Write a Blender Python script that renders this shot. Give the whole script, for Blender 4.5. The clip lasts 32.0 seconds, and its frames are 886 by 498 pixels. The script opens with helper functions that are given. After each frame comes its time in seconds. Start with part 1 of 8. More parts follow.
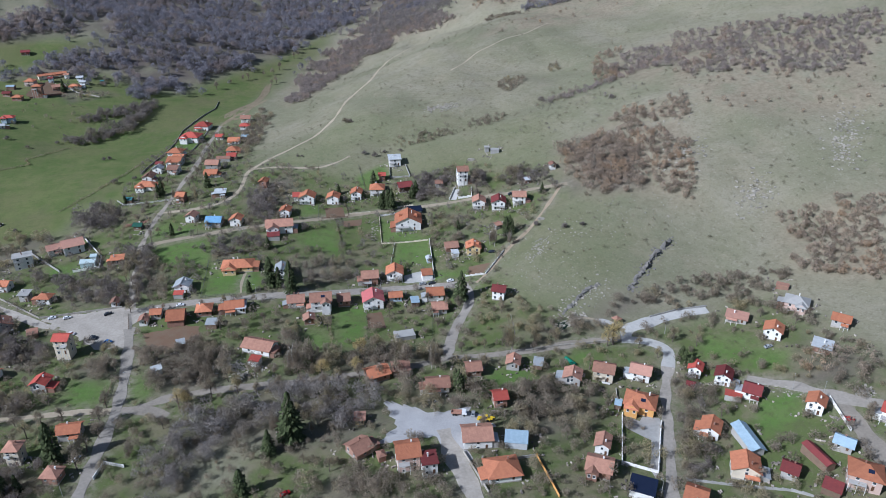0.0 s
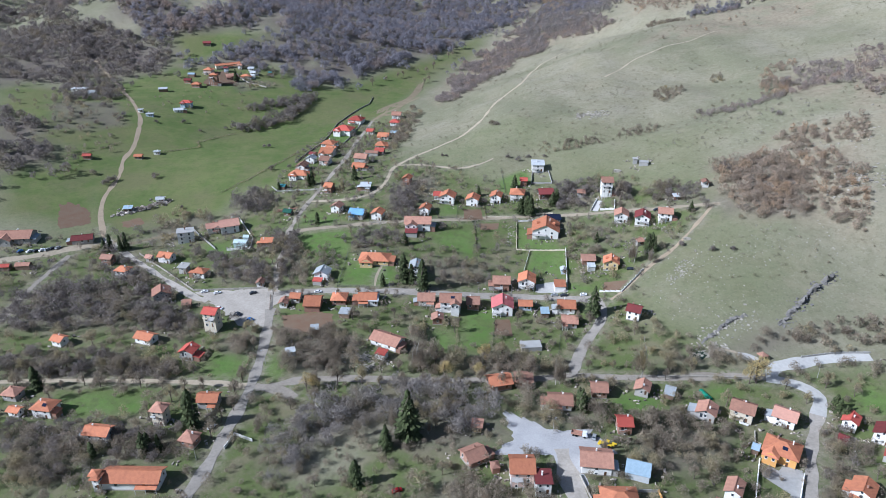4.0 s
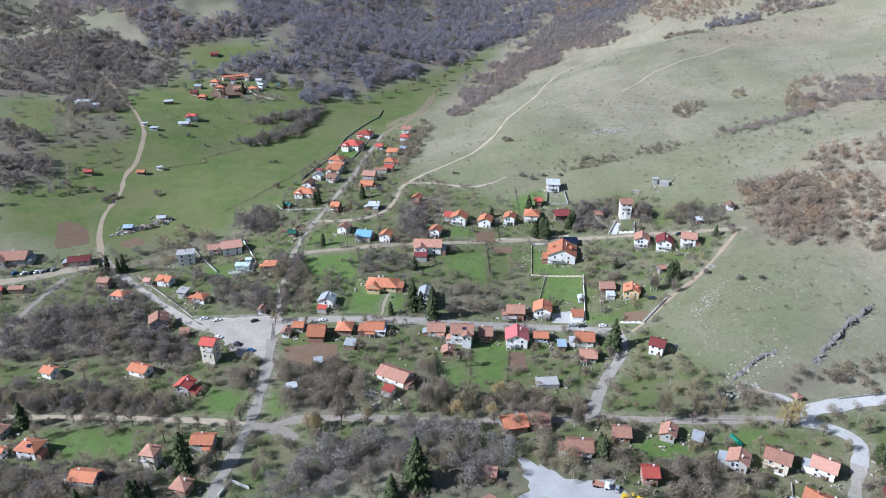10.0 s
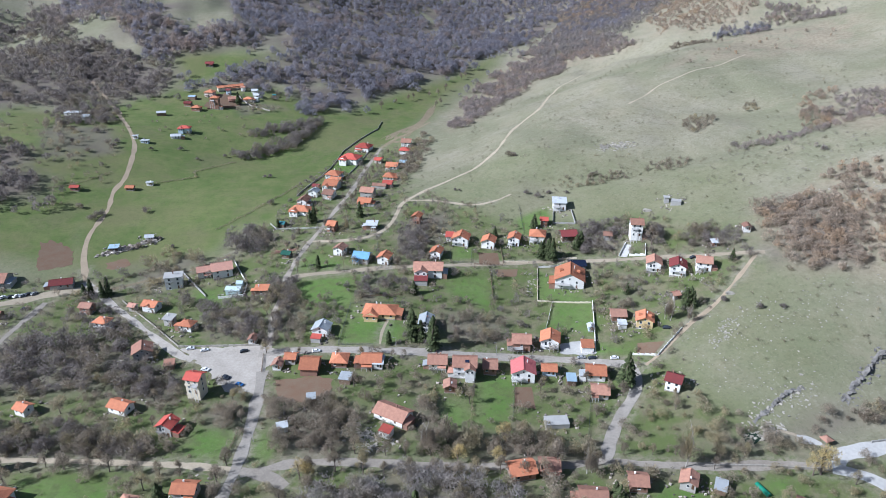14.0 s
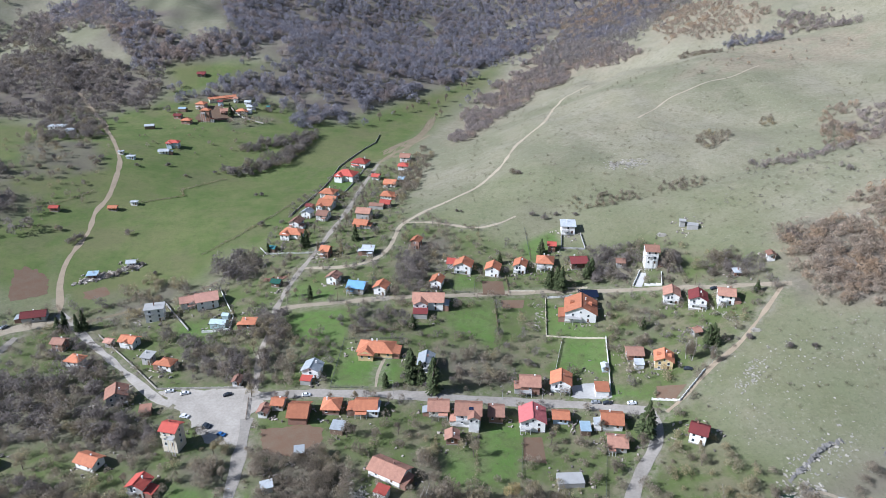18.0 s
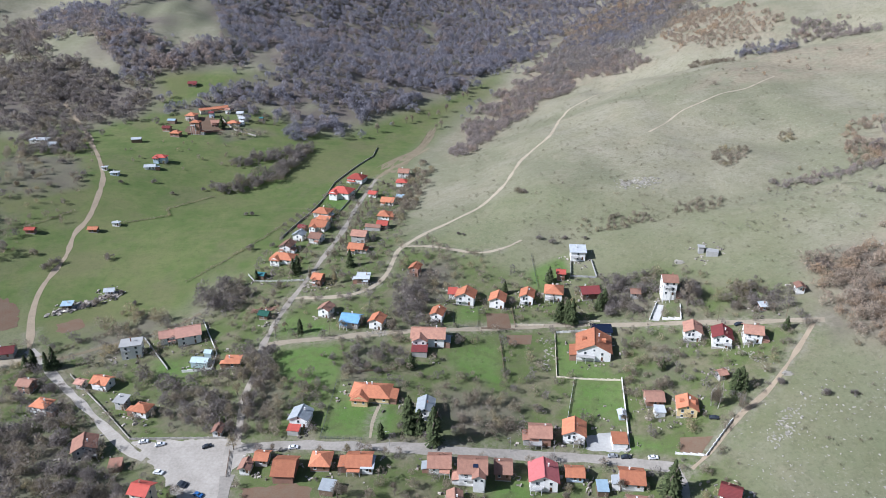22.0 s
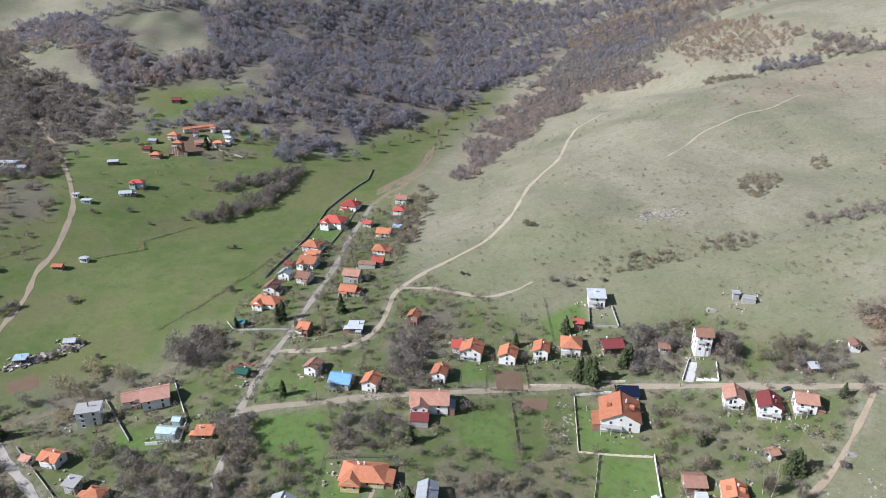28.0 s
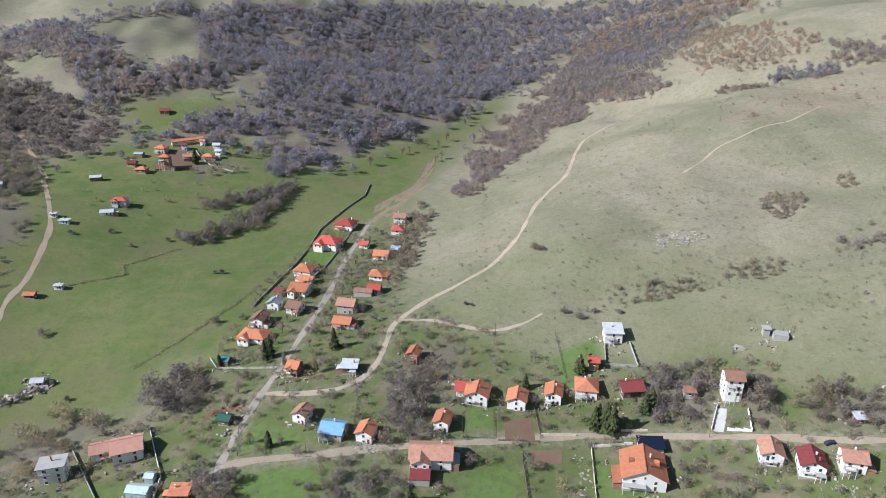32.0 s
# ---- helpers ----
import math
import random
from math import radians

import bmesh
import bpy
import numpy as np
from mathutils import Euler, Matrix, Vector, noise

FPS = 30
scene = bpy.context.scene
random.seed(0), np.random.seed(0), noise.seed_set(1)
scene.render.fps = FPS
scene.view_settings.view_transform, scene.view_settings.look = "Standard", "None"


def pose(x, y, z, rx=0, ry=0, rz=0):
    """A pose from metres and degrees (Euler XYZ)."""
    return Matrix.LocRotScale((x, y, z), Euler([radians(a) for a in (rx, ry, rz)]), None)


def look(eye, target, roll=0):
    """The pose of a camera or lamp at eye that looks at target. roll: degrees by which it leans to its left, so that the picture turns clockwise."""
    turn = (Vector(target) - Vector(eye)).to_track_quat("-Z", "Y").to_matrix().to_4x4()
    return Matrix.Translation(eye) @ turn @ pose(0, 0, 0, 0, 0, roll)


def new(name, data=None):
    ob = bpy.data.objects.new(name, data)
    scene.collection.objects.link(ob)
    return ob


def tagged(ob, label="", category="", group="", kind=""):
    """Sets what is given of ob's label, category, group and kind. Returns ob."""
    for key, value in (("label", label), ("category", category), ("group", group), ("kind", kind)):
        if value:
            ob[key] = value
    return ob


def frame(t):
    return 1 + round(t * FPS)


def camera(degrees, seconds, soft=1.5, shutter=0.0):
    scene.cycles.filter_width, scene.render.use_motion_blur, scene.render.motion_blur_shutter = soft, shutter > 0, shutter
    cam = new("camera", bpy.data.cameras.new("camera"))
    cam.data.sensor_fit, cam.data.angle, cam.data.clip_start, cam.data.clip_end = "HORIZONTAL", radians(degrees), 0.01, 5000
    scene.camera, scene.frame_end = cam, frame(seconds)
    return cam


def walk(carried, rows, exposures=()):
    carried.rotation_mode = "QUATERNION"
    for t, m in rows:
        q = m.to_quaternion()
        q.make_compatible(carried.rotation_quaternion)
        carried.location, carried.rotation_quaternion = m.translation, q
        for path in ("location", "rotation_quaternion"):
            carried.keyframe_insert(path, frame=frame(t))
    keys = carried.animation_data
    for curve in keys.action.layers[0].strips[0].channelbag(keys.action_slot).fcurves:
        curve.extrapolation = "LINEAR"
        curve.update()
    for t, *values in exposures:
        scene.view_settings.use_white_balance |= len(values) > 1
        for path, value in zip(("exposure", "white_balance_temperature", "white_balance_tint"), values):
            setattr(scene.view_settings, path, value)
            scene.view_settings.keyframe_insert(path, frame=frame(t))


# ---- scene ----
cam = camera(64.422, 32.0, soft=0.9)
# seconds, x, y, z, yaw (left), pitch, roll of the drone's camera
PATH = [
    (0, 0.00, 0.00, 195.75, -13.149, -25.936, 0.091),
    (0.5, 1.13, -0.05, 195.81, -7.302, -26.018, -0.007),
    (1, 1.57, 0.21, 195.87, -4.715, -26.022, 0.015),
    (1.5, 1.87, 0.64, 195.97, -3.279, -26.025, -0.072),
    (2, 1.88, 1.31, 196.05, -2.462, -26.000, -0.050),
    (3, 1.78, 2.93, 196.18, -1.415, -25.931, -0.095),
    (3.5, 1.94, 3.98, 196.19, -1.069, -25.887, -0.080),
    (5.5, 2.06, 9.21, 196.44, -0.307, -25.713, -0.075),
    (6, 2.01, 10.81, 196.44, -0.198, -25.650, -0.095),
    (7, 2.02, 14.27, 196.57, -0.025, -25.571, -0.063),
    (8, 1.62, 18.41, 196.83, 0.019, -25.500, -0.038),
    (9, 1.25, 22.84, 197.06, 0.013, -25.403, -0.011),
    (10, 1.28, 27.73, 197.12, 0.041, -25.278, -0.061),
    (11, 1.09, 33.23, 197.32, 0.038, -25.174, -0.010),
    (12, 0.62, 39.17, 197.22, 0.032, -25.057, -0.018),
    (13, 0.32, 45.01, 197.16, 0.001, -24.928, 0.010),
    (14, 0.43, 51.89, 197.09, 0.035, -24.815, 0.016),
    (14.5, 0.60, 55.43, 197.10, 0.063, -24.773, 0.006),
    (16.5, 0.41, 70.95, 197.74, 0.062, -24.679, 0.007),
    (17, 0.13, 75.24, 197.76, 0.039, -24.617, -0.003),
    (18, -0.37, 83.92, 197.75, 0.005, -24.497, -0.002),
    (19, -0.53, 92.28, 198.02, -0.019, -24.426, -0.020),
    (20, -0.39, 100.21, 198.45, 0.026, -24.367, -0.041),
    (21, -0.70, 108.56, 198.57, 0.009, -24.344, -0.020),
    (22, -0.94, 116.78, 198.49, -0.002, -24.260, -0.004),
    (23, -1.40, 125.01, 198.50, -0.048, -24.159, -0.009),
    (24, -1.93, 133.20, 198.60, -0.116, -24.073, 0.046),
    (25, -2.16, 141.59, 198.43, -0.136, -23.989, 0.027),
    (25.5, -2.22, 145.51, 198.40, -0.135, -23.927, 0.048),
    (27.5, -3.50, 161.41, 198.08, -0.237, -23.732, 0.080),
    (28, -3.76, 165.55, 198.04, -0.273, -23.679, 0.101),
    (29, -3.81, 174.37, 197.84, -0.297, -23.622, 0.119),
    (30, -4.22, 182.58, 197.77, -0.328, -23.530, 0.099),
    (31, -4.61, 190.74, 197.65, -0.341, -23.449, 0.096),
    (32, -4.96, 198.90, 197.67, -0.329, -23.398, 0.043),
]


def aim(x, y, z, yaw, pitch, roll):
    return pose(x, y, z, 90 + pitch, 0, yaw) @ pose(0, 0, 0, 0, 0, roll)


# the film camera darkens its picture at the start, while it still turns
EXPOSURES = [(0, 0.07, 5250, 12), (1.5, 0.24, 5250, 12), (3, 0.37, 5250, 12), (7, 0.57, 5250, 12), (14, 0.57, 5310, 12), (24, 0.54, 5520, 13), (32, 0.52, 5700, 13)]
walk(cam, [(t, aim(*p)) for t, *p in PATH], EXPOSURES)

# ---- sky, sun, exposure ----
SUN_ELEVATION, SUN_FROM = 36.0, 254.0   # degrees above the horizon; compass bearing, 0 = +y, 90 = +x
world = bpy.data.worlds.new("sky")
scene.world = world
world.use_nodes = True
wn = world.node_tree.nodes
sky = wn.new("ShaderNodeTexSky")
sky.sky_type, sky.sun_disc = "NISHITA", False
sky.sun_elevation, sky.sun_rotation = radians(SUN_ELEVATION), radians(SUN_FROM)
sky.air_density, sky.dust_density = 1.2, 1.5
wn["Background"].inputs["Strength"].default_value = 0.058
world.node_tree.links.new(sky.outputs[0], wn["Background"].inputs["Color"])
sun = new("sun", bpy.data.lights.new("sun", "SUN"))
sun.data.energy, sun.data.angle, sun.data.color = 5.0, radians(0.6), (1.0, 0.96, 0.90)
sa, se = radians(SUN_FROM), radians(SUN_ELEVATION)
sun.matrix_world = look(Vector((math.sin(sa) * math.cos(se), math.cos(sa) * math.cos(se), math.sin(se))) * 400, (0, 0, 0))

# ---- materials ----
MATS = {}


def material(name, color, rough=0.9, second=None, scale=1.0, fine=12.0, bump=0.3, metal=0.0, spread=0.15, islands=False, stripes=0.0, stripe_axis="x"):
    """Two scales of noise between two colours, a shift of value from object to object, and relief."""
    m = bpy.data.materials.new(name)
    m.use_nodes = True
    nt = m.node_tree
    n, l = nt.nodes, nt.links
    b = n["Principled BSDF"]
    b.inputs["Roughness"].default_value, b.inputs["Metallic"].default_value = rough, metal
    b.inputs["Specular IOR Level"].default_value = 0.2
    tc = n.new("ShaderNodeTexCoord")
    big, small = n.new("ShaderNodeTexNoise"), n.new("ShaderNodeTexNoise")
    big.inputs["Scale"].default_value, small.inputs["Scale"].default_value = scale, fine
    big.inputs["Detail"].default_value = small.inputs["Detail"].default_value = 4
    for x in (big, small):
        l.new(tc.outputs["Object"], x.inputs["Vector"])
    mix = n.new("ShaderNodeMix")
    mix.data_type = "RGBA"
    second = second or tuple(c * 0.72 for c in color)
    mix.inputs["A"].default_value, mix.inputs["B"].default_value = (*color, 1), (*second, 1)
    ramp = n.new("ShaderNodeMapRange")
    ramp.inputs["From Min"].default_value, ramp.inputs["From Max"].default_value = 0.35, 0.68
    add = n.new("ShaderNodeMath")
    add.operation = "MULTIPLY_ADD"
    add.inputs[1].default_value, add.inputs[2].default_value = 0.45, 0.0
    l.new(small.outputs["Fac"], add.inputs[0])
    plus = n.new("ShaderNodeMath")
    plus.operation = "ADD"
    half = n.new("ShaderNodeMath")
    half.operation = "MULTIPLY"
    half.inputs[1].default_value = 0.55
    l.new(big.outputs["Fac"], half.inputs[0])
    l.new(half.outputs[0], plus.inputs[0])
    l.new(add.outputs[0], plus.inputs[1])
    l.new(plus.outputs[0], ramp.inputs["Value"])
    l.new(ramp.outputs[0], mix.inputs["Factor"])
    hsv = n.new("ShaderNodeHueSaturation")
    vary = n.new("ShaderNodeMapRange")
    vary.inputs["To Min"].default_value, vary.inputs["To Max"].default_value = 1 - spread, 1 + spread
    if islands:
        l.new(n.new("ShaderNodeNewGeometry").outputs["Random Per Island"], vary.inputs["Value"])
    else:
        l.new(n.new("ShaderNodeObjectInfo").outputs["Random"], vary.inputs["Value"])
    l.new(vary.outputs[0], hsv.inputs["Value"])
    l.new(mix.outputs["Result"], hsv.inputs["Color"])
    l.new(hsv.outputs[0], b.inputs["Base Color"])
    height = small.outputs["Fac"]
    if stripes:
        wave = n.new("ShaderNodeTexWave")
        wave.bands_direction = stripe_axis.upper()
        wave.inputs["Scale"].default_value, wave.inputs["Distortion"].default_value = stripes, 0.0
        l.new(tc.outputs["Object"], wave.inputs["Vector"])
        height = wave.outputs["Fac"]
    if bump:
        bp = n.new("ShaderNodeBump")
        bp.inputs["Strength"].default_value, bp.inputs["Distance"].default_value = bump, 0.08
        l.new(height, bp.inputs["Height"])
        l.new(bp.outputs[0], b.inputs["Normal"])
    MATS[name] = m
    return m


TILES = dict(tile_orange=((0.50, 0.20, 0.105), (0.36, 0.14, 0.08)), tile_red=((0.42, 0.09, 0.065), (0.32, 0.07, 0.055)),
             tile_faded=((0.42, 0.225, 0.155), (0.28, 0.15, 0.11)), tile_pale=((0.47, 0.255, 0.19), (0.36, 0.20, 0.15)),
             tile_brown=((0.33, 0.18, 0.125), (0.22, 0.125, 0.095)), tile_dark=((0.20, 0.045, 0.042), (0.14, 0.04, 0.04)),
             tile_pink=((0.46, 0.14, 0.135), (0.37, 0.115, 0.11)))
for k, (a, c) in TILES.items():
    material(k, a, 0.85, c, 0.7, 4, 0.5, spread=0.26, stripes=1.1)
for k, a, r in (("metal_pale", (0.52, 0.54, 0.55), 0.5), ("metal_grey", (0.36, 0.38, 0.39), 0.5), ("metal_blue", (0.36, 0.47, 0.55), 0.5),
                ("metal_bright", (0.20, 0.38, 0.58), 0.45), ("metal_teal", (0.06, 0.19, 0.20), 0.5), ("metal_green", (0.03, 0.10, 0.07), 0.5)):
    material(k, a, r, tuple(x * 0.75 for x in a), 0.6, 5, 0.5, spread=0.1, stripes=1.1)
material("solar", (0.018, 0.025, 0.05), 0.2, (0.012, 0.016, 0.035), 2, 8, 0)
for k, a in dict(plaster_white=(0.84, 0.82, 0.78), plaster_cream=(0.68, 0.60, 0.47), plaster_grey=(0.42, 0.40, 0.37), plaster_blue=(0.52, 0.62, 0.70),
                 plaster_yellow=(0.66, 0.50, 0.26), plaster_orange=(0.66, 0.36, 0.12), plaster_pink=(0.60, 0.44, 0.37), concrete=(0.38, 0.37, 0.35)).items():
    material(k, a, 0.92, tuple(x * 0.8 for x in a), 0.35, 5, 0.2, spread=0.08)
material("brick", (0.33, 0.185, 0.13), 0.92, (0.24, 0.15, 0.115), 0.6, 7, 0.4, spread=0.15)
material("clutter", (0.42, 0.38, 0.33), 0.85, (0.14, 0.11, 0.09), 0.9, 4, 0.2, spread=0.75, islands=True)
material("wood", (0.21, 0.145, 0.10), 0.85, (0.14, 0.10, 0.075), 0.8, 9, 0.4, spread=0.2)
material("frame_white", (0.72, 0.71, 0.68), 0.6, spread=0.05, bump=0)
material("door_brown", (0.13, 0.07, 0.04), 0.6, bump=0.1)
material("glass_roof", (0.50, 0.58, 0.58), 0.25, (0.38, 0.47, 0.48), 0.8, 4, 0.2, stripes=1.5)
material("glass_wall", (0.42, 0.50, 0.50), 0.2, (0.3, 0.38, 0.38), 0.8, 4, 0.1)
material("pane", (0.03, 0.04, 0.05), 0.08, (0.05, 0.06, 0.07), 1.0, 2, 0)
MATS["pane"].node_tree.nodes["Principled BSDF"].inputs["Specular IOR Level"].default_value = 0.6
material("asphalt", (0.37, 0.335, 0.29), 0.95, (0.25, 0.225, 0.19), 0.11, 0.9, 0.3)
material("asphalt_pale", (0.31, 0.275, 0.23), 0.95, (0.21, 0.185, 0.15), 0.12, 1.0, 0.2)
material("concrete_road", (0.42, 0.41, 0.385), 0.95, (0.32, 0.31, 0.29), 0.1, 0.8, 0.2)
material("gravel", (0.40, 0.39, 0.385), 0.98, (0.30, 0.295, 0.29), 0.12, 1.5, 0.4)
material("soil_brown", (0.235, 0.19, 0.125), 0.98, (0.175, 0.145, 0.09), 0.15, 1.2, 0.4)
material("dirt", (0.36, 0.305, 0.225), 0.98, (0.26, 0.22, 0.155), 0.12, 1.0, 0.3)
material("dirt_ochre", (0.40, 0.32, 0.225), 0.98, (0.30, 0.24, 0.165), 0.12, 1.0, 0.3)
material("soil_red", (0.17, 0.125, 0.085), 0.98, (0.16, 0.095, 0.06), 0.2, 1.6, 0.5)
material("rock_pale", (0.38, 0.35, 0.295), 0.95, (0.25, 0.23, 0.195), 0.4, 3, 0.6, islands=True)
material("rock", (0.23, 0.215, 0.195), 0.95, (0.10, 0.095, 0.09), 0.4, 3, 0.6, islands=True)
material("bark", (0.15, 0.12, 0.10), 0.95, (0.09, 0.075, 0.06), 1, 6, 0.3, spread=0.2)
material("bark_pale", (0.42, 0.39, 0.35), 0.9, (0.28, 0.26, 0.23), 1, 6, 0.3)
material("stone_wall", (0.40, 0.37, 0.32), 0.95, (0.27, 0.25, 0.22), 0.7, 4, 0.5)
material("water", (0.018, 0.032, 0.024), 0.08, (0.03, 0.045, 0.03), 0.2, 2, 0.05)
material("tarp_green", (0.02, 0.22, 0.13), 0.5, (0.015, 0.16, 0.10), 1, 5, 0.2)
material("wire", (0.10, 0.11, 0.10), 0.6, bump=0)
material("tyre", (0.015, 0.015, 0.015), 0.9, bump=0)
for k, a in dict(car_white=(0.70, 0.71, 0.72), car_dark=(0.035, 0.04, 0.05), car_blue=(0.04, 0.12, 0.30), car_red=(0.40, 0.02, 0.025), car_grey=(0.28, 0.29, 0.30), car_yellow=(0.60, 0.42, 0.03)).items():
    material(k, a, 0.25, a, bump=0, spread=0.03)
material("needles", (0.070, 0.085, 0.034), 0.85, (0.035, 0.048, 0.020), 0.5, 3, 0, spread=0.45, islands=True)
material("leaves_green", (0.075, 0.11, 0.03), 0.85, (0.05, 0.075, 0.025), 0.4, 3, 0, spread=0.4, islands=True)


def twig_material(name, first, second, third, cover):
    """Fine leafless twigs: lit from both sides, open between them, and differing from crown to crown."""
    m = bpy.data.materials.new(name)
    m.use_nodes = True
    n, l = m.node_tree.nodes, m.node_tree.links
    n.remove(n["Principled BSDF"])
    geo = n.new("ShaderNodeNewGeometry")

    def tex(scale, detail, lo, hi):
        t, r = n.new("ShaderNodeTexNoise"), n.new("ShaderNodeMapRange")
        t.inputs["Scale"].default_value, t.inputs["Detail"].default_value = scale, detail
        r.inputs["From Min"].default_value, r.inputs["From Max"].default_value = lo, hi
        l.new(geo.outputs["Position"], t.inputs["Vector"])
        l.new(t.outputs["Fac"], r.inputs["Value"])
        return r.outputs[0]

    def mix(f, a, c):
        x = n.new("ShaderNodeMix")
        x.data_type = "RGBA"
        l.new(f, x.inputs["Factor"])
        for k, v in (("A", a), ("B", c)):
            if isinstance(v, tuple):
                x.inputs[k].default_value = (*v, 1)
            else:
                l.new(v, x.inputs[k])
        return x.outputs["Result"]

    col = mix(tex(0.13, 1.0, 0.38, 0.62), first, second)
    col = mix(tex(0.05, 2.0, 0.52, 0.66), col, third)
    vary, hsv = n.new("ShaderNodeMapRange"), n.new("ShaderNodeHueSaturation")
    vary.inputs["To Min"].default_value, vary.inputs["To Max"].default_value = 0.82, 1.18
    l.new(geo.outputs["Random Per Island"], vary.inputs["Value"])
    l.new(vary.outputs[0], hsv.inputs["Value"])
    l.new(col, hsv.inputs["Color"])
    near, back, both, gap, out = (n.new("ShaderNode" + k) for k in ("BsdfDiffuse", "BsdfTranslucent", "MixShader", "BsdfTransparent", "MixShader"))
    for k in (near, back):
        l.new(hsv.outputs[0], k.inputs["Color"])
    both.inputs[0].default_value = 0.5
    l.new(near.outputs[0], both.inputs[1])
    l.new(back.outputs[0], both.inputs[2])
    l.new(tex(7.0, 0.0, 0.62 - 0.3 * cover, 0.72 - 0.3 * cover), out.inputs[0])
    l.new(gap.outputs[0], out.inputs[1])
    l.new(both.outputs[0], out.inputs[2])
    l.new(out.outputs[0], n["Material Output"].inputs[0])
    MATS[name] = m


twig_material("twig_grey", (0.37, 0.312, 0.24), (0.25, 0.21, 0.162), (0.39, 0.335, 0.20), 0.70)
# far woods: distance haze is put into the twig colour, bluer and lighter
twig_material("twig_wood_hazed", (0.345, 0.328, 0.358), (0.222, 0.215, 0.243), (0.345, 0.285, 0.258), 0.74)
twig_material("twig_dark", (0.30, 0.262, 0.235), (0.20, 0.175, 0.16), (0.29, 0.245, 0.18), 0.78)
twig_material("twig_pale", (0.37, 0.335, 0.31), (0.265, 0.24, 0.225), (0.35, 0.305, 0.25), 0.62)
twig_material("twig_rust", (0.46, 0.375, 0.29), (0.34, 0.28, 0.22), (0.48, 0.36, 0.245), 0.68)
twig_material("twig_flank", (0.41, 0.35, 0.315), (0.30, 0.26, 0.24), (0.42, 0.33, 0.265), 0.70)
twig_material("twig_yellow", (0.58, 0.46, 0.22), (0.46, 0.37, 0.18), (0.52, 0.44, 0.22), 0.60)
twig_material("tuft", (0.21, 0.19, 0.125), (0.155, 0.14, 0.095), (0.24, 0.195, 0.14), 0.75)


# ---- the lie of the land: broad swells and, under the village, smaller ones ----
BROAD = [16.8, 0.3, -11.9, 3.2, -8.4, 17.4, -26.1, 69.9, -6.5, -7.4, 30.5, -1.4, 0.0, -13.6, 41.8, -14.7,
         7.9, 27.4, -60.8, -47.4, 32.3, 5.8, -51.1, 93.7, 48.1, -58.6, 34.6, 265.3, 31.4, 57.9, 26.5, 23.9,
         -11.3, 53.8, -11.3, -32.1, -30.0, 96.1, -61.2, 98.8, 68.1, -69.9, 26.2, -30.0, 10.0, 9.6, -21.6, 116.9,
         -43.5, 87.9, 12.3, 69.5, -50.6, 39.0, 84.8, -16.6, 43.4, 19.2, -12.4, -29.8, 40.2, -15.5, -8.4, 62.0,
         72.9, 18.8, 68.3, 27.9, -17.6, 16.9, 63.1, 51.7, 21.3, 41.5, 2.7, 12.4, 15.6, 31.8, 9.9, 56.7,
         101.0, 37.5, 74.8, 62.0, 28.9, 42.8, 33.1, 40.2]
LOCAL = [4.8, 2.0, 3.8, -11.8, 0.2, -23.8, 5.5, -0.3, 2.1, -7.3, -22.9, -22.2, -36.2, -7.7, -29.5, 0.8,
         -12.0, -38.0, -54.5, -57.9, -53.2, -32.5, -8.4, -4.9, -23.8, -62.6, -81.0, -74.2, -65.9, -43.5, -33.5, -6.9,
         -33.1, -46.2, -66.1, -65.2, -36.7, -36.3, -26.4, -13.2, -5.3, -32.9, -33.9, -34.6, -18.3, -23.4, -27.5, -11.9]
BX, BY, DX, DY = np.arange(-3.5, 4) * 162.0, np.arange(11) * 162.0, -256.5 + np.arange(8) * 81.0, 229.5 + np.arange(6) * 81.0


def swells(x, y, cx, cy, s, heights):
    gx = np.exp(-((x[:, None] - cx) ** 2) / (2 * s * s))
    gy = np.exp(-((y[:, None] - cy) ** 2) / (2 * s * s))
    return np.einsum("ni,ij,nj->n", gy, np.reshape(heights, (len(cy), len(cx))), gx)


# gullies and spurs on the slopes: a line, its height, its width
FOLDS = [([(75, 518), (93, 524), (128, 528), (166, 537), (202, 540), (240, 548), (280, 552), (340, 575)], -4.0, 12.0),
         ([(112, 498), (135, 500), (172, 508), (208, 511), (250, 518), (300, 525)], 2.2, 13.0),
         ([(178, 884), (199, 893), (242, 853), (290, 838), (338, 828), (379, 828), (430, 810)], -8.0, 15.0),
         ([(210, 640), (235, 612), (262, 590), (300, 590)], -2.0, 12.0),
         ([(60, 640), (95, 640), (130, 665), (165, 700)], 1.6, 16.0),
         ([(135, 730), (160, 742), (200, 745), (240, 762)], 2.0, 16.0)]


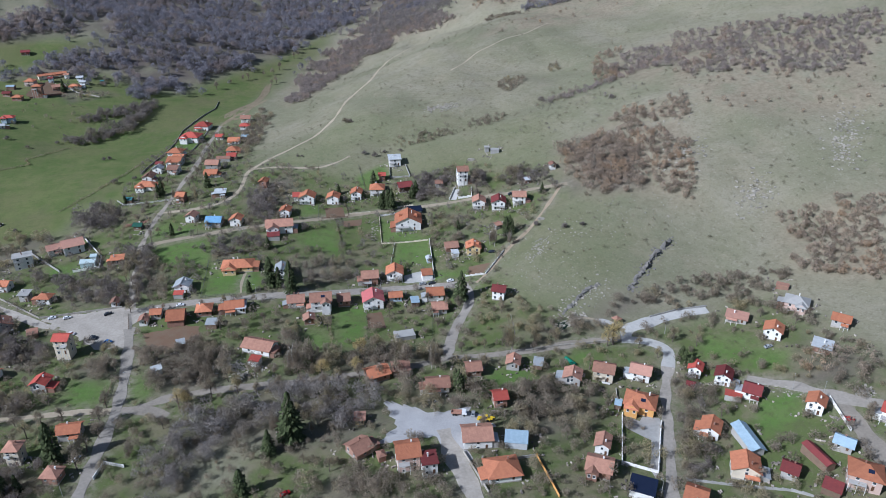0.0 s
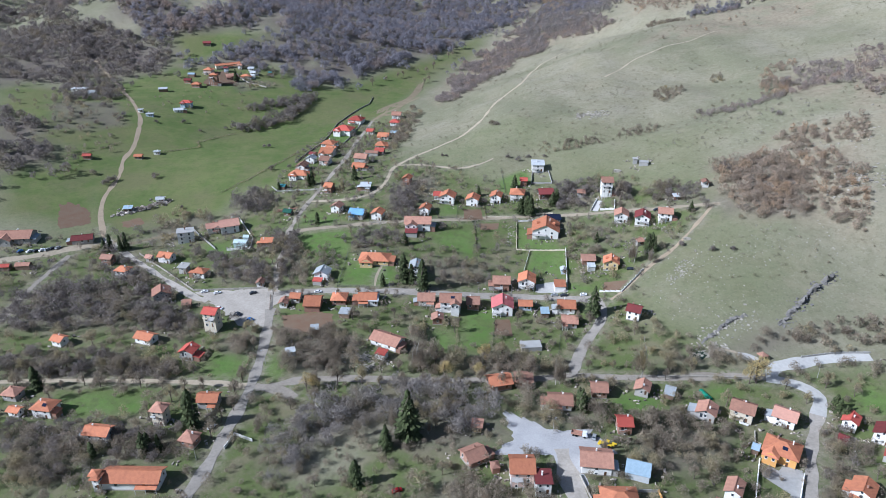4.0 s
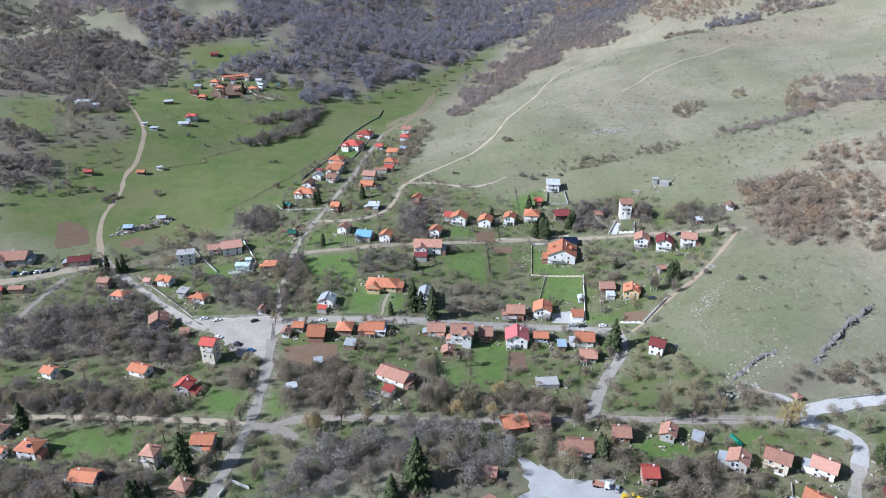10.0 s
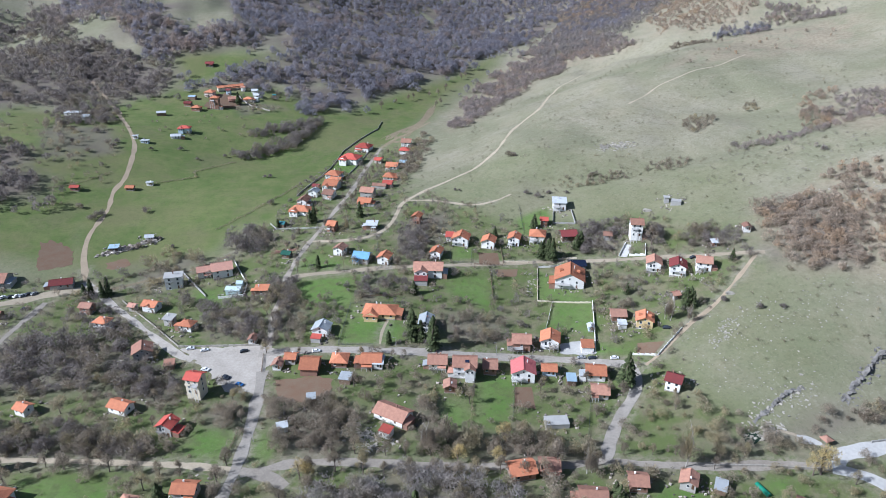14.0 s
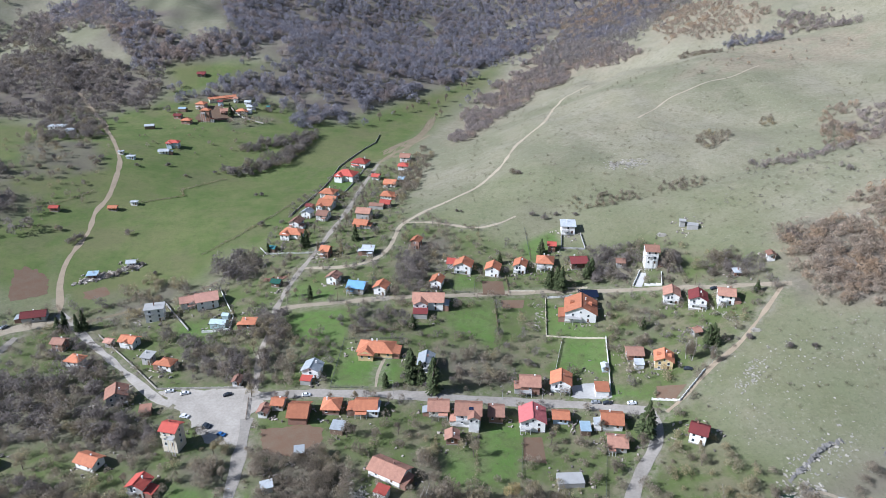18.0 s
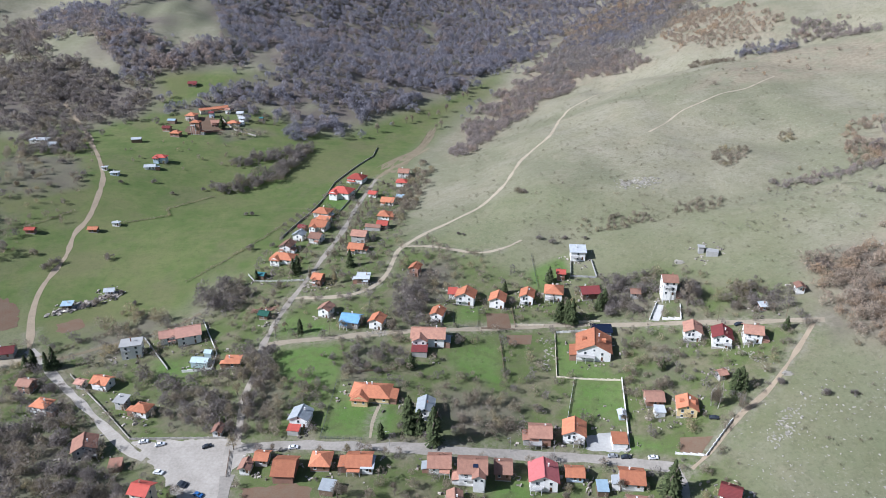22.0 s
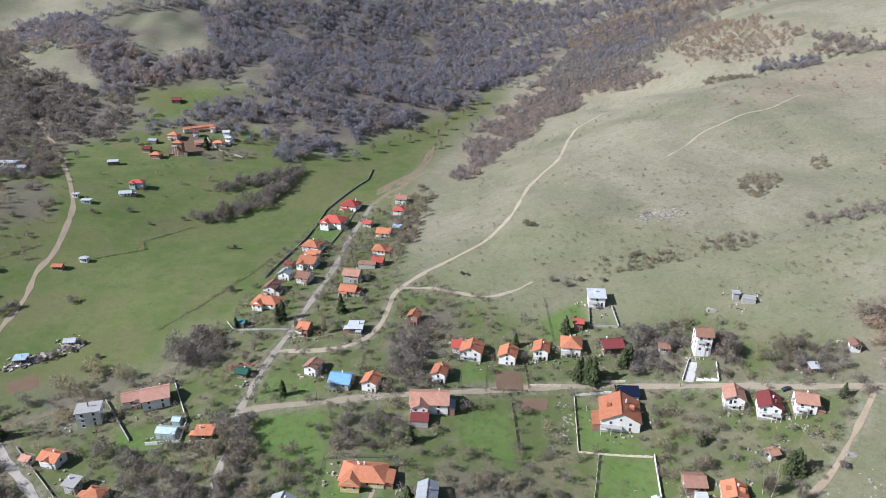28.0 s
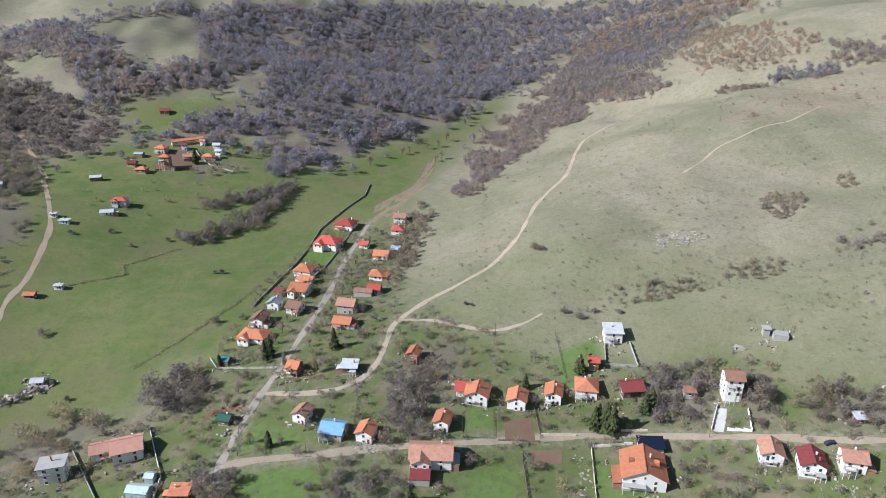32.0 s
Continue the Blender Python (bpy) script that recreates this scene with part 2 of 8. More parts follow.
def relief(x, y):
    """Folds and small swellings of the open slopes, none under the village."""
    z = np.zeros(len(x))
    for pts, tall, wide in FOLDS:
        d = np.full(len(x), 1e9)
        for (x0, y0), (x1, y1) in zip(pts[:-1], pts[1:]):
            t = np.clip(((x - x0) * (x1 - x0) + (y - y0) * (y1 - y0)) / ((x1 - x0) ** 2 + (y1 - y0) ** 2), 0, 1)
            d = np.minimum(d, np.hypot(x - x0 - t * (x1 - x0), y - y0 - t * (y1 - y0)))
        z += tall * np.exp(-((d / wide) ** 2) / 2)
    w = np.clip((y - 500) / 70, 0, 1) * np.clip((x + 25 - (y - 520) * 0.2) / 45, 0, 1) + np.clip((x - 205) / 50, 0, 1) * np.clip((500 - y) / 60, 0, 1) * np.clip((y - 270) / 40, 0, 1)
    w += np.clip((y - 860) / 80, 0, 1) * np.clip((-40 - x) / 60, 0, 1) * 2.5
    a = np.sin(0.071 * x + 0.022 * y + 1.4 * np.sin(0.017 * y)) * np.sin(0.018 * x - 0.026 * y + 1.1 * np.sin(0.021 * x + 2.0))
    b = np.sin(0.133 * x - 0.047 * y + 1.2 * np.sin(0.031 * y + 1.0)) * np.sin(0.041 * x + 0.083 * y + 0.8)
    return z + w * (1.1 * a + 0.5 * b)


def lie(x, y):
    """Ground heights for arrays of x and y."""
    x, y = np.atleast_1d(np.asarray(x, float)), np.atleast_1d(np.asarray(y, float))
    u, v = np.clip(x, -540, 540), np.clip(y, -27, 1512)
    z = swells(u, v, BX, BY, 141.75, BROAD) + swells(u, v, DX, DY, 60.75, LOCAL)
    return z + relief(u, v) + 0.3 * (np.abs(x - u) + np.maximum(y - v, 0))


def gz(x, y):
    return float(lie(x, y)[0])


def inside(poly, x, y):
    """Which of the points lie inside the polygon."""
    hit = np.zeros(len(x), bool)
    for (x0, y0), (x1, y1) in zip(poly, poly[1:] + poly[:1]):
        if y0 != y1:
            hit ^= ((y0 > y) != (y1 > y)) & (x < (x1 - x0) * (y - y0) / (y1 - y0) + x0)
    return hit


def rim(poly, x, y):
    """Distance to the polygon's outline."""
    best = np.full(len(x), 1e9)
    for (x0, y0), (x1, y1) in zip(poly, poly[1:] + poly[:1]):
        dx, dy = x1 - x0, y1 - y0
        t = np.clip(((x - x0) * dx + (y - y0) * dy) / (dx * dx + dy * dy + 1e-9), 0, 1)
        best = np.minimum(best, np.hypot(x - x0 - t * dx, y - y0 - t * dy))
    return best


def mask(poly, x, y, soft):
    d = np.where(inside(poly, x, y), 1, -1) * rim(poly, x, y)
    return np.clip(0.5 + d / (2 * soft), 0, 1)


def mesh_object(name, verts, faces, mat, parent=None):
    me = bpy.data.meshes.new(name)
    me.from_pydata(verts, [], faces)
    me.materials.append(mat)
    ob = new(name, me)
    ob.parent = parent
    return ob


def array_mesh(name, v, tri, mat):
    """A mesh from numpy arrays of vertices and triangles."""
    me = bpy.data.meshes.new(name)
    me.vertices.add(len(v))
    me.vertices.foreach_set("co", np.ascontiguousarray(v, dtype=np.float32).ravel())
    me.loops.add(tri.size)
    me.loops.foreach_set("vertex_index", np.ascontiguousarray(tri, dtype=np.int32).ravel())
    me.polygons.add(len(tri))
    me.polygons.foreach_set("loop_start", np.arange(0, tri.size, tri.shape[1], dtype=np.int32))
    me.update()
    me.validate()
    me.shade_flat()
    me.materials.append(mat)
    return me


def part(name, bm, mat, parent, label=""):
    me = bpy.data.meshes.new(name)
    bm.to_mesh(me)
    bm.free()
    me.materials.append(MATS[mat])
    ob = new(name, me)
    ob.parent = parent
    if label:
        tagged(ob, label)
    return ob


MEADOWS = [[(-212, 426), (-176, 446), (-140, 456), (-130, 498), (-114, 550), (-101, 651), (-69, 730), (-62, 786), (-15, 842), (64, 967), (60, 1010), (-16, 883), (-81, 798), (-146, 794), (-203, 808), (-237, 711), (-289, 689), (-274, 626), (-343, 646), (-234, 443)],
           [(-372, 769), (-354, 772), (-330, 767), (-322, 791), (-298, 814), (-294, 840), (-324, 893), (-288, 901), (-255, 901), (-199, 898), (-209, 869), (-236, 849), (-262, 819), (-184, 830), (-150, 816), (-107, 798), (-61, 867), (-1, 934), (40, 1012), (81, 1072), (61, 989), (8, 878), (-23, 771), (-42, 685), (-58, 639), (-76, 563), (-109, 493), (-210, 474)],
           [(-116, 734), (-83, 814), (-52, 860), (-16, 909), (10, 956), (35, 999), (66, 1020), (71, 1007), (52, 968), (9, 893), (-14, 804), (-38, 735), (-68, 718)],
           [(-431, 703), (-420, 745), (-371, 726), (-326, 733), (-263, 593), (-219, 435), (-271, 443), (-293, 444)]]
SCRUBLANDS = [
    [(184, 430), (241, 474), (298, 473), (244, 359), (216, 373), (186, 384)],
    [(281, 331), (321, 331), (345, 321), (294, 258), (264, 289)],
    [(283, 595), (368, 611), (495, 515), (427, 429), (342, 480), (276, 515)],
    [(5, 730), (18, 841), (42, 915), (81, 1001), (135, 1099), (179, 1136), (216, 1124), (221, 987), (231, 899), (209, 906), (177, 928), (142, 907), (111, 906), (90, 859), (66, 827), (45, 764), (27, 721), (12, 703)],
    [(268, 1040), (329, 1153), (349, 1006), (364, 904), (338, 851), (279, 870), (248, 901)],
    [(207, 718), (382, 714), (415, 780), (296, 829)],
    [(302, 538), (383, 507), (429, 428), (398, 389), (294, 437)],
]
THICKETS = [
    [(-240, 355), (-215, 370), (-174, 365), (-153, 352), (-149, 323), (-197, 319), (-223, 319)],
    [(-213, 296), (-181, 298), (-149, 295), (-125, 288), (-123, 276), (-203, 278)],
    [(-69, 232), (-52, 252), (-19, 266), (7, 268), (28, 249), (29, 233), (13, 234), (-3, 245), (-20, 244), (-40, 233), (-51, 217), (-62, 209)],
    [(-79, 314), (-50, 312), (-31, 293), (-35, 276), (-66, 277), (-75, 295)],
    [(-11, 312), (-1, 313), (-1, 293), (17, 290), (62, 285), (63, 274), (-10, 275)],
    [(108, 285), (140, 286), (167, 299), (192, 295), (158, 278), (110, 273)],
    [(88, 247), (128, 236), (110, 208), (76, 210)],
    [(-0, 214), (16, 207), (28, 198), (48, 192), (42, 183), (-6, 198)],
    [(161, 225), (173, 223), (164, 204), (145, 195)],
    [(143, 192), (151, 190), (148, 172), (135, 175)],
    [(229, 241), (238, 238), (256, 217), (233, 197), (208, 206)],
    [(-152, 350), (-124, 332), (-123, 308), (-141, 313)],
    [(-105, 307), (-91, 322), (-87, 293), (-99, 288)],
    [(38, 259), (77, 245), (68, 232), (39, 233)],
    [(-26, 241), (2, 244), (31, 244), (33, 227), (9, 224), (-13, 227)],
    [(-74, 313), (-59, 316), (-37, 308), (-37, 286), (-53, 279), (-71, 286)],
    [(-164, 341), (-146, 340), (-135, 318), (-151, 313)],
    [(-107, 311), (-92, 310), (-91, 293), (-104, 296)],
    [(-133, 247), (-121, 243), (-117, 226), (-124, 223)],
    [(-200, 373), (-184, 371), (-164, 356), (-154, 336), (-183, 343)],
    [(185, 451), (208, 458), (230, 453), (196, 386), (177, 390), (176, 416)],
    [(188, 454), (218, 456), (236, 421), (220, 380), (188, 384), (180, 414)],
    [(-293, 819), (-237, 834), (-190, 833), (-182, 818), (-247, 818), (-281, 802)],
    [(-218, 778), (-181, 792), (-163, 779), (-201, 747)],
    [(-369, 682), (-299, 673), (-270, 618), (-295, 592), (-319, 594)],
    [(-42, 422), (-21, 422), (-20, 384), (-48, 396)],
    [(1, 386), (34, 380), (33, 359), (3, 355), (-2, 367)],
    [(87, 420), (114, 412), (104, 378), (81, 384)],
    [(-28, 472), (-10, 474), (-11, 429), (-27, 429)],
    [(88, 470), (117, 466), (109, 435), (83, 439)],
    [(129, 462), (137, 453), (129, 426), (120, 429)],
    [(146, 445), (174, 430), (166, 411), (141, 421)],
    [(-92, 409), (-77, 407), (-69, 357), (-81, 358)],
    [(-133, 393), (-111, 390), (-100, 363), (-120, 365)],
    [(-143, 467), (-132, 487), (-111, 481), (-110, 463), (-131, 457)],
    [(-196, 448), (-186, 457), (-167, 466), (-150, 450), (-161, 437), (-163, 412), (-176, 413)],
    [(-207, 293), (-164, 287), (-124, 288), (-122, 278), (-200, 279)],
    [(-175, 247), (-147, 238), (-133, 216), (-148, 205), (-164, 212)],
    [(-135, 227), (-119, 237), (-104, 229), (-104, 221), (-127, 220)],
    [(-28, 484), (1, 499), (9, 481), (1, 458), (-19, 451)],
]
HILL_FOOT = [[(110, 331), (154, 381), (181, 405), (193, 379), (159, 312), (94, 320)],
             [(111, 305), (149, 357), (198, 349), (178, 314), (143, 301)],
             [(-28, 516), (38, 587), (132, 561), (210, 494), (182, 442), (54, 472), (-9, 466)]]
WOODLANDS = [
    [(-454, 932), (-417, 903), (-377, 888), (-345, 866), (-307, 858), (-294, 840), (-298, 814), (-301, 788), (-322, 791), (-330, 767), (-354, 772), (-399, 821)],
    [(-425, 983), (-410, 1017), (-332, 1035), (-329, 1012), (-356, 985), (-333, 955), (-306, 934), (-275, 960), (-251, 958), (-240, 916), (-259, 904), (-317, 877), (-336, 870), (-354, 907), (-391, 922), (-403, 962)],
    [(-486, 992), (-527, 1068), (-480, 1072), (-411, 1072), (-369, 1140), (-339, 1202), (-320, 1168), (-361, 1117), (-414, 1036), (-443, 995)],
    [(-322, 1112), (-318, 1171), (-279, 1238), (-190, 1322), (18, 1479), (240, 1422), (364, 1245), (323, 1262), (260, 1278), (196, 1260), (186, 1230), (149, 1157), (97, 1105), (40, 1026), (-1, 943), (-61, 873), (-94, 838), (-107, 802), (-150, 818), (-184, 833), (-235, 819), (-262, 819), (-238, 853), (-222, 875), (-178, 910), (-203, 936), (-240, 916), (-261, 994), (-309, 1098)],
    [(153, 1153), (240, 1168), (309, 1156), (360, 1185), (420, 1155), (374, 1237), (323, 1262), (260, 1278), (196, 1260), (176, 1210)],
    [(-549, 924), (-473, 916), (-392, 888), (-379, 832), (-391, 755), (-420, 745), (-431, 703)],
    [(-389, 626), (-332, 601), (-299, 567), (-295, 528), (-326, 507)],
]
LAWNS = [
    [(-49, 390), (-43, 379), (-23, 375), (-20, 366), (-23, 354), (-52, 353), (-51, 381)],
    [(4, 414), (26, 420), (27, 387), (3, 402)],
    [(56, 429), (78, 396), (83, 392), (54, 396)],
    [(62, 393), (82, 390), (79, 364), (55, 369)],
    [(-88, 448), (-58, 436), (-65, 424), (-87, 432)],
    [(5, 450), (17, 450), (17, 438), (5, 437)],
    [(1, 313), (12, 313), (12, 297), (-1, 293)],
    [(17, 331), (34, 332), (29, 298), (14, 297)],
    [(-108, 296), (-88, 291), (-89, 273), (-106, 278)],
    [(-169, 267), (-131, 262), (-124, 250), (-159, 253)],
    [(-80, 295), (-70, 285), (-70, 273), (-78, 273)],
    [(193, 261), (214, 246), (196, 235), (184, 245)],
    [(209, 243), (222, 231), (212, 222), (197, 230)],
    [(188, 208), (208, 206), (197, 191), (174, 187)],
    [(85, 261), (102, 255), (95, 241), (78, 249)],
    [(121, 260), (134, 263), (136, 255), (119, 254)],
    [(48, 482), (71, 495), (71, 470), (51, 462)],
    [(70, 357), (92, 350), (92, 343), (68, 347)],
    [(-149, 416), (-129, 414), (-115, 404), (-139, 402)],
    [(-61, 404), (-42, 353), (-36, 356), (-59, 384)],
    [(-87, 418), (-53, 418), (-49, 388), (-76, 391)],
    [(-93, 647), (-73, 640), (-75, 610), (-92, 611)],
]

# ---- ground ----
def lines(a, b, c, d, fine, coarse):
    return np.concatenate([np.arange(a, b, coarse), np.arange(b, c, fine), np.arange(c, d + 1, coarse)])


gx, gy = lines(-1350, -380, 404, 1350, 4.0, 26.0), np.concatenate([np.arange(-360, 120, 12.0), np.arange(120, 960, 4.0), np.arange(960, 2560, 18.0)])
XX, YY = np.meshgrid(gx, gy)
fx, fy = XX.ravel(), YY.ravel()
fz = lie(fx, fy)
idx = np.arange(len(fx)).reshape(XX.shape)
quads = np.stack([idx[:-1, :-1], idx[:-1, 1:], idx[1:, 1:], idx[1:, :-1]], -1).reshape(-1, 4)
me = array_mesh("ground", np.stack([fx, fy, fz], 1), quads, None)
me.materials.clear()
ground = tagged(new("ground", me), "grassy valley floor and dry olive hillside", "ground", kind="structure")
for p in me.polygons:
    p.use_smooth = True
green = np.maximum.reduce([mask(p, fx, fy, 16) for p in MEADOWS])
for poly in HILL_FOOT:
    green = np.maximum(green, 0.34 * mask(poly, fx, fy, 22))
earth = np.maximum.reduce([mask(p, fx, fy, 12) for p in SCRUBLANDS])
wood = np.maximum.reduce([mask(p, fx, fy, 14) for p in WOODLANDS])
for poly in THICKETS:
    wood = np.maximum(wood, 0.75 * mask(poly, fx, fy, 6))
lawn = np.zeros(len(fx))
for poly in LAWNS:
    lawn = np.maximum(lawn, 0.9 * mask(poly, fx, fy, 2.5))
VILLAGE = [(-270, 418), (-135, 452), (-108, 540), (-81, 675), (-27, 675), (-27, 540), (54, 473), (128, 473), (176, 432), (173, 400), (115, 344), (115, 313), (148, 277), (243, 270), (256, 81), (-270, 81)]
village = mask(VILLAGE, fx, fy, 14)
KNOLL = [(-53.9, 233.3), (-40.8, 246.7), (-21.4, 255.6), (-11.1, 232.7), (-23.8, 227.0), (-29.7, 213.5), (-42.6, 206.6), (-52.4, 208.3)]
village *= 1 - 0.85 * mask(KNOLL, fx, fy, 6)
for nm, val in (("green", green), ("village", village), ("lawn", lawn), ("wood", wood), ("earth", earth)):
    at = me.attributes.new(nm, "FLOAT", "POINT")
    at.data.foreach_set("value", val.astype(np.float32))


def ground_material():
    m = bpy.data.materials.new("turf")
    m.use_nodes = True
    n, l = m.node_tree.nodes, m.node_tree.links
    b = n["Principled BSDF"]
    b.inputs["Roughness"].default_value, b.inputs["Specular IOR Level"].default_value = 0.98, 0.1
    geo = n.new("ShaderNodeNewGeometry")

    def tex(scale, detail=5, rough=0.6):
        t = n.new("ShaderNodeTexNoise")
        t.inputs["Scale"].default_value, t.inputs["Detail"].default_value, t.inputs["Roughness"].default_value = scale, detail, rough
        l.new(geo.outputs["Position"], t.inputs["Vector"])
        return t.outputs["Fac"]

    def ramp(v, lo, hi):
        r = n.new("ShaderNodeMapRange")
        r.interpolation_type = "SMOOTHSTEP"
        r.inputs["From Min"].default_value, r.inputs["From Max"].default_value = lo, hi
        l.new(v, r.inputs["Value"])
        return r.outputs[0]

    def mix(f, a, c):
        x = n.new("ShaderNodeMix")
        x.data_type = "RGBA"
        l.new(f, x.inputs["Factor"])
        for s, v in (("A", a), ("B", c)):
            if isinstance(v, tuple):
                x.inputs[s].default_value = (*v, 1)
            else:
                l.new(v, x.inputs[s])
        return x.outputs["Result"]

    def times(a, c):
        x = n.new("ShaderNodeMath")
        x.operation = "MULTIPLY"
        l.new(a, x.inputs[0])
        if isinstance(c, float):
            x.inputs[1].default_value = c
        else:
            l.new(c, x.inputs[1])
        return x.outputs[0]

    def attr(name):
        a = n.new("ShaderNodeAttribute")
        a.attribute_name = name
        return a.outputs["Fac"]

    broad, mid, fine, grit = tex(0.009), tex(0.045), tex(0.26, 6, 0.7), tex(1.2, 4, 0.75)
    dry = mix(ramp(mid, 0.35, 0.65), (0.228, 0.211, 0.142), (0.264, 0.242, 0.176))
    dry = mix(ramp(broad, 0.42, 0.62), dry, (0.188, 0.185, 0.118))
    dry = mix(times(ramp(tex(0.03, 6, 0.7), 0.52, 0.66), 0.45), dry, (0.275, 0.240, 0.170))
    dry = mix(times(ramp(fine, 0.50, 0.66), 0.42), dry, (0.132, 0.122, 0.080))
    dry = mix(times(ramp(tex(0.09, 4, 0.6), 0.50, 0.64), 0.45), dry, (0.165, 0.158, 0.098))
    dry = mix(times(ramp(tex(0.5, 5, 0.75), 0.54, 0.66), 0.4), dry, (0.34, 0.31, 0.24))
    dry = mix(times(ramp(grit, 0.60, 0.72), times(ramp(tex(0.02, 3), 0.50, 0.70), 0.6)), dry, (0.36, 0.345, 0.30))
    meadow = mix(ramp(mid, 0.35, 0.7), (0.100, 0.136, 0.042), (0.146, 0.163, 0.062))
    meadow = mix(times(ramp(tex(0.025, 6, 0.65), 0.5, 0.64), 0.6), meadow, (0.145, 0.140, 0.072))
    meadow = mix(times(ramp(fine, 0.46, 0.68), 0.35), meadow, (0.062, 0.088, 0.030))
    meadow = mix(times(ramp(tex(0.014, 4, 0.6), 0.48, 0.62), 0.55), meadow, (0.150, 0.145, 0.068))
    meadow = mix(times(ramp(tex(0.11, 5, 0.7), 0.52, 0.68), 0.5), meadow, (0.160, 0.165, 0.068))
    yard = mix(ramp(tex(0.07, 4, 0.65), 0.43, 0.64), (0.102, 0.128, 0.044), (0.165, 0.152, 0.090))
    yard = mix(times(ramp(fine, 0.48, 0.64), 0.6), yard, (0.096, 0.098, 0.050))
    yard = mix(times(ramp(grit, 0.60, 0.72), 0.6), yard, (0.26, 0.235, 0.195))
    col = mix(attr("village"), dry, yard)
    streak = n.new("ShaderNodeTexWave")
    streak.inputs["Scale"].default_value, streak.inputs["Distortion"].default_value, streak.inputs["Detail"].default_value = 0.035, 9.0, 4.0
    l.new(geo.outputs["Position"], streak.inputs["Vector"])
    meadow = mix(times(ramp(streak.outputs["Fac"], 0.55, 0.95), 0.12), meadow, (0.150, 0.150, 0.068))
    col = mix(attr("green"), col, meadow)
    litter = mix(ramp(mid, 0.4, 0.6), (0.135, 0.112, 0.098), (0.165, 0.145, 0.110))
    col = mix(times(attr("earth"), times(ramp(tex(0.05, 5, 0.7), 0.34, 0.56), 0.9)), col, mix(ramp(fine, 0.4, 0.6), (0.272, 0.232, 0.165), (0.222, 0.186, 0.132)))
    col = mix(times(attr("wood"), ramp(tex(0.02, 4), 0.30, 0.5)), col, litter)
    lawn = mix(ramp(mid, 0.35, 0.65), (0.095, 0.165, 0.036), (0.125, 0.175, 0.055))
    lawn = mix(times(ramp(tex(0.13, 4, 0.7), 0.46, 0.62), 0.6), lawn, (0.120, 0.140, 0.052))
    lawn = mix(times(ramp(fine, 0.46, 0.66), 0.6), lawn, (0.078, 0.112, 0.036))
    col = mix(attr("lawn"), col, lawn)
    dust = mix(ramp(fine, 0.4, 0.6), (0.27, 0.24, 0.19), (0.19, 0.17, 0.125))
    col = mix(times(attr("verge"), times(ramp(tex(0.4, 5, 0.7), 0.36, 0.58), 0.85)), col, dust)
    col = mix(times(ramp(tex(0.7, 5, 0.8), 0.50, 0.66), 0.32), col, (0.068, 0.070, 0.040))
    col = mix(times(ramp(tex(2.1, 4, 0.8), 0.58, 0.70), times(attr("village"), 0.5)), col, (0.30, 0.275, 0.22))
    l.new(col, b.inputs["Base Color"])
    bp = n.new("ShaderNodeBump")
    bp.inputs["Strength"].default_value, bp.inputs["Distance"].default_value = 0.6, 0.5
    l.new(fine, bp.inputs["Height"])
    l.new(bp.outputs[0], b.inputs["Normal"])
    return m


me.materials.append(ground_material())


# ---- roads and paved patches ----
ROADS = []


def curve_points(pts, step=2.5):
    """A smooth line through the points, at even steps."""
    p = np.array(pts, float)
    q = np.concatenate([2 * p[:1] - p[1:2], p, 2 * p[-1:] - p[-2:-1]])
    out = []
    for i in range(1, len(q) - 2):
        a, c, d, e = q[i - 1 : i + 3]
        k = max(2, int(np.hypot(*(d - c)) / step))
        for t in np.arange(k) / k:
            out.append(0.5 * (2 * c + (d - a) * t + (2 * a - 5 * c + 4 * d - e) * t**2 + (3 * c - a - 3 * d + e) * t**3))
    out.append(p[-1])
    return np.array(out)


def along(pts, step):
    line = curve_points(pts, 50) if len(pts) < 2 else np.array(pts, float)
    out = []
    for (x0, y0), (x1, y1) in zip(line[:-1], line[1:]):
        n = max(1, round(math.hypot(x1 - x0, y1 - y0) / step))
        out += [(x0 + (x1 - x0) * i / n, y0 + (y1 - y0) * i / n) for i in range(n)]
    return out + [tuple(line[-1])]


def road(name, width, mat, label, pts):
    line = curve_points(pts)
    ROADS.append((line, width))
    way = np.gradient(line, axis=0)
    way /= np.linalg.norm(way, axis=1)[:, None] + 1e-9
    side = np.stack([-way[:, 1], way[:, 0]], 1)
    rng = np.random.default_rng(len(ROADS))
    wob = 1 + 0.38 * np.convolve(rng.normal(size=len(line) + 4), np.hanning(7)[1:-1] / 3, "valid")[:, None]
    cols = [line + side * width / 2 * s * wob for s in (1, 0.94, 0.35, -0.35, -0.94, -1)]
    v = np.stack(cols, 1).reshape(-1, 2)
    lift = 0.10 if mat == "asphalt" else 0.09 if mat == "concrete_road" else 0.08 if mat == "asphalt_pale" else 0.06
    z = lie(v[:, 0], v[:, 1]) + lift
    z.reshape(-1, 6)[:, [0, 5]] -= 0.3
    n = len(line)
    i = np.arange(n * 6).reshape(n, 6)
    f = np.stack([i[:-1, :-1], i[1:, :-1], i[1:, 1:], i[:-1, 1:]], -1).reshape(-1, 4)
    return tagged(new(name, array_mesh(name, np.column_stack([v, z]), f, MATS[mat])), label, "road", kind="structure")


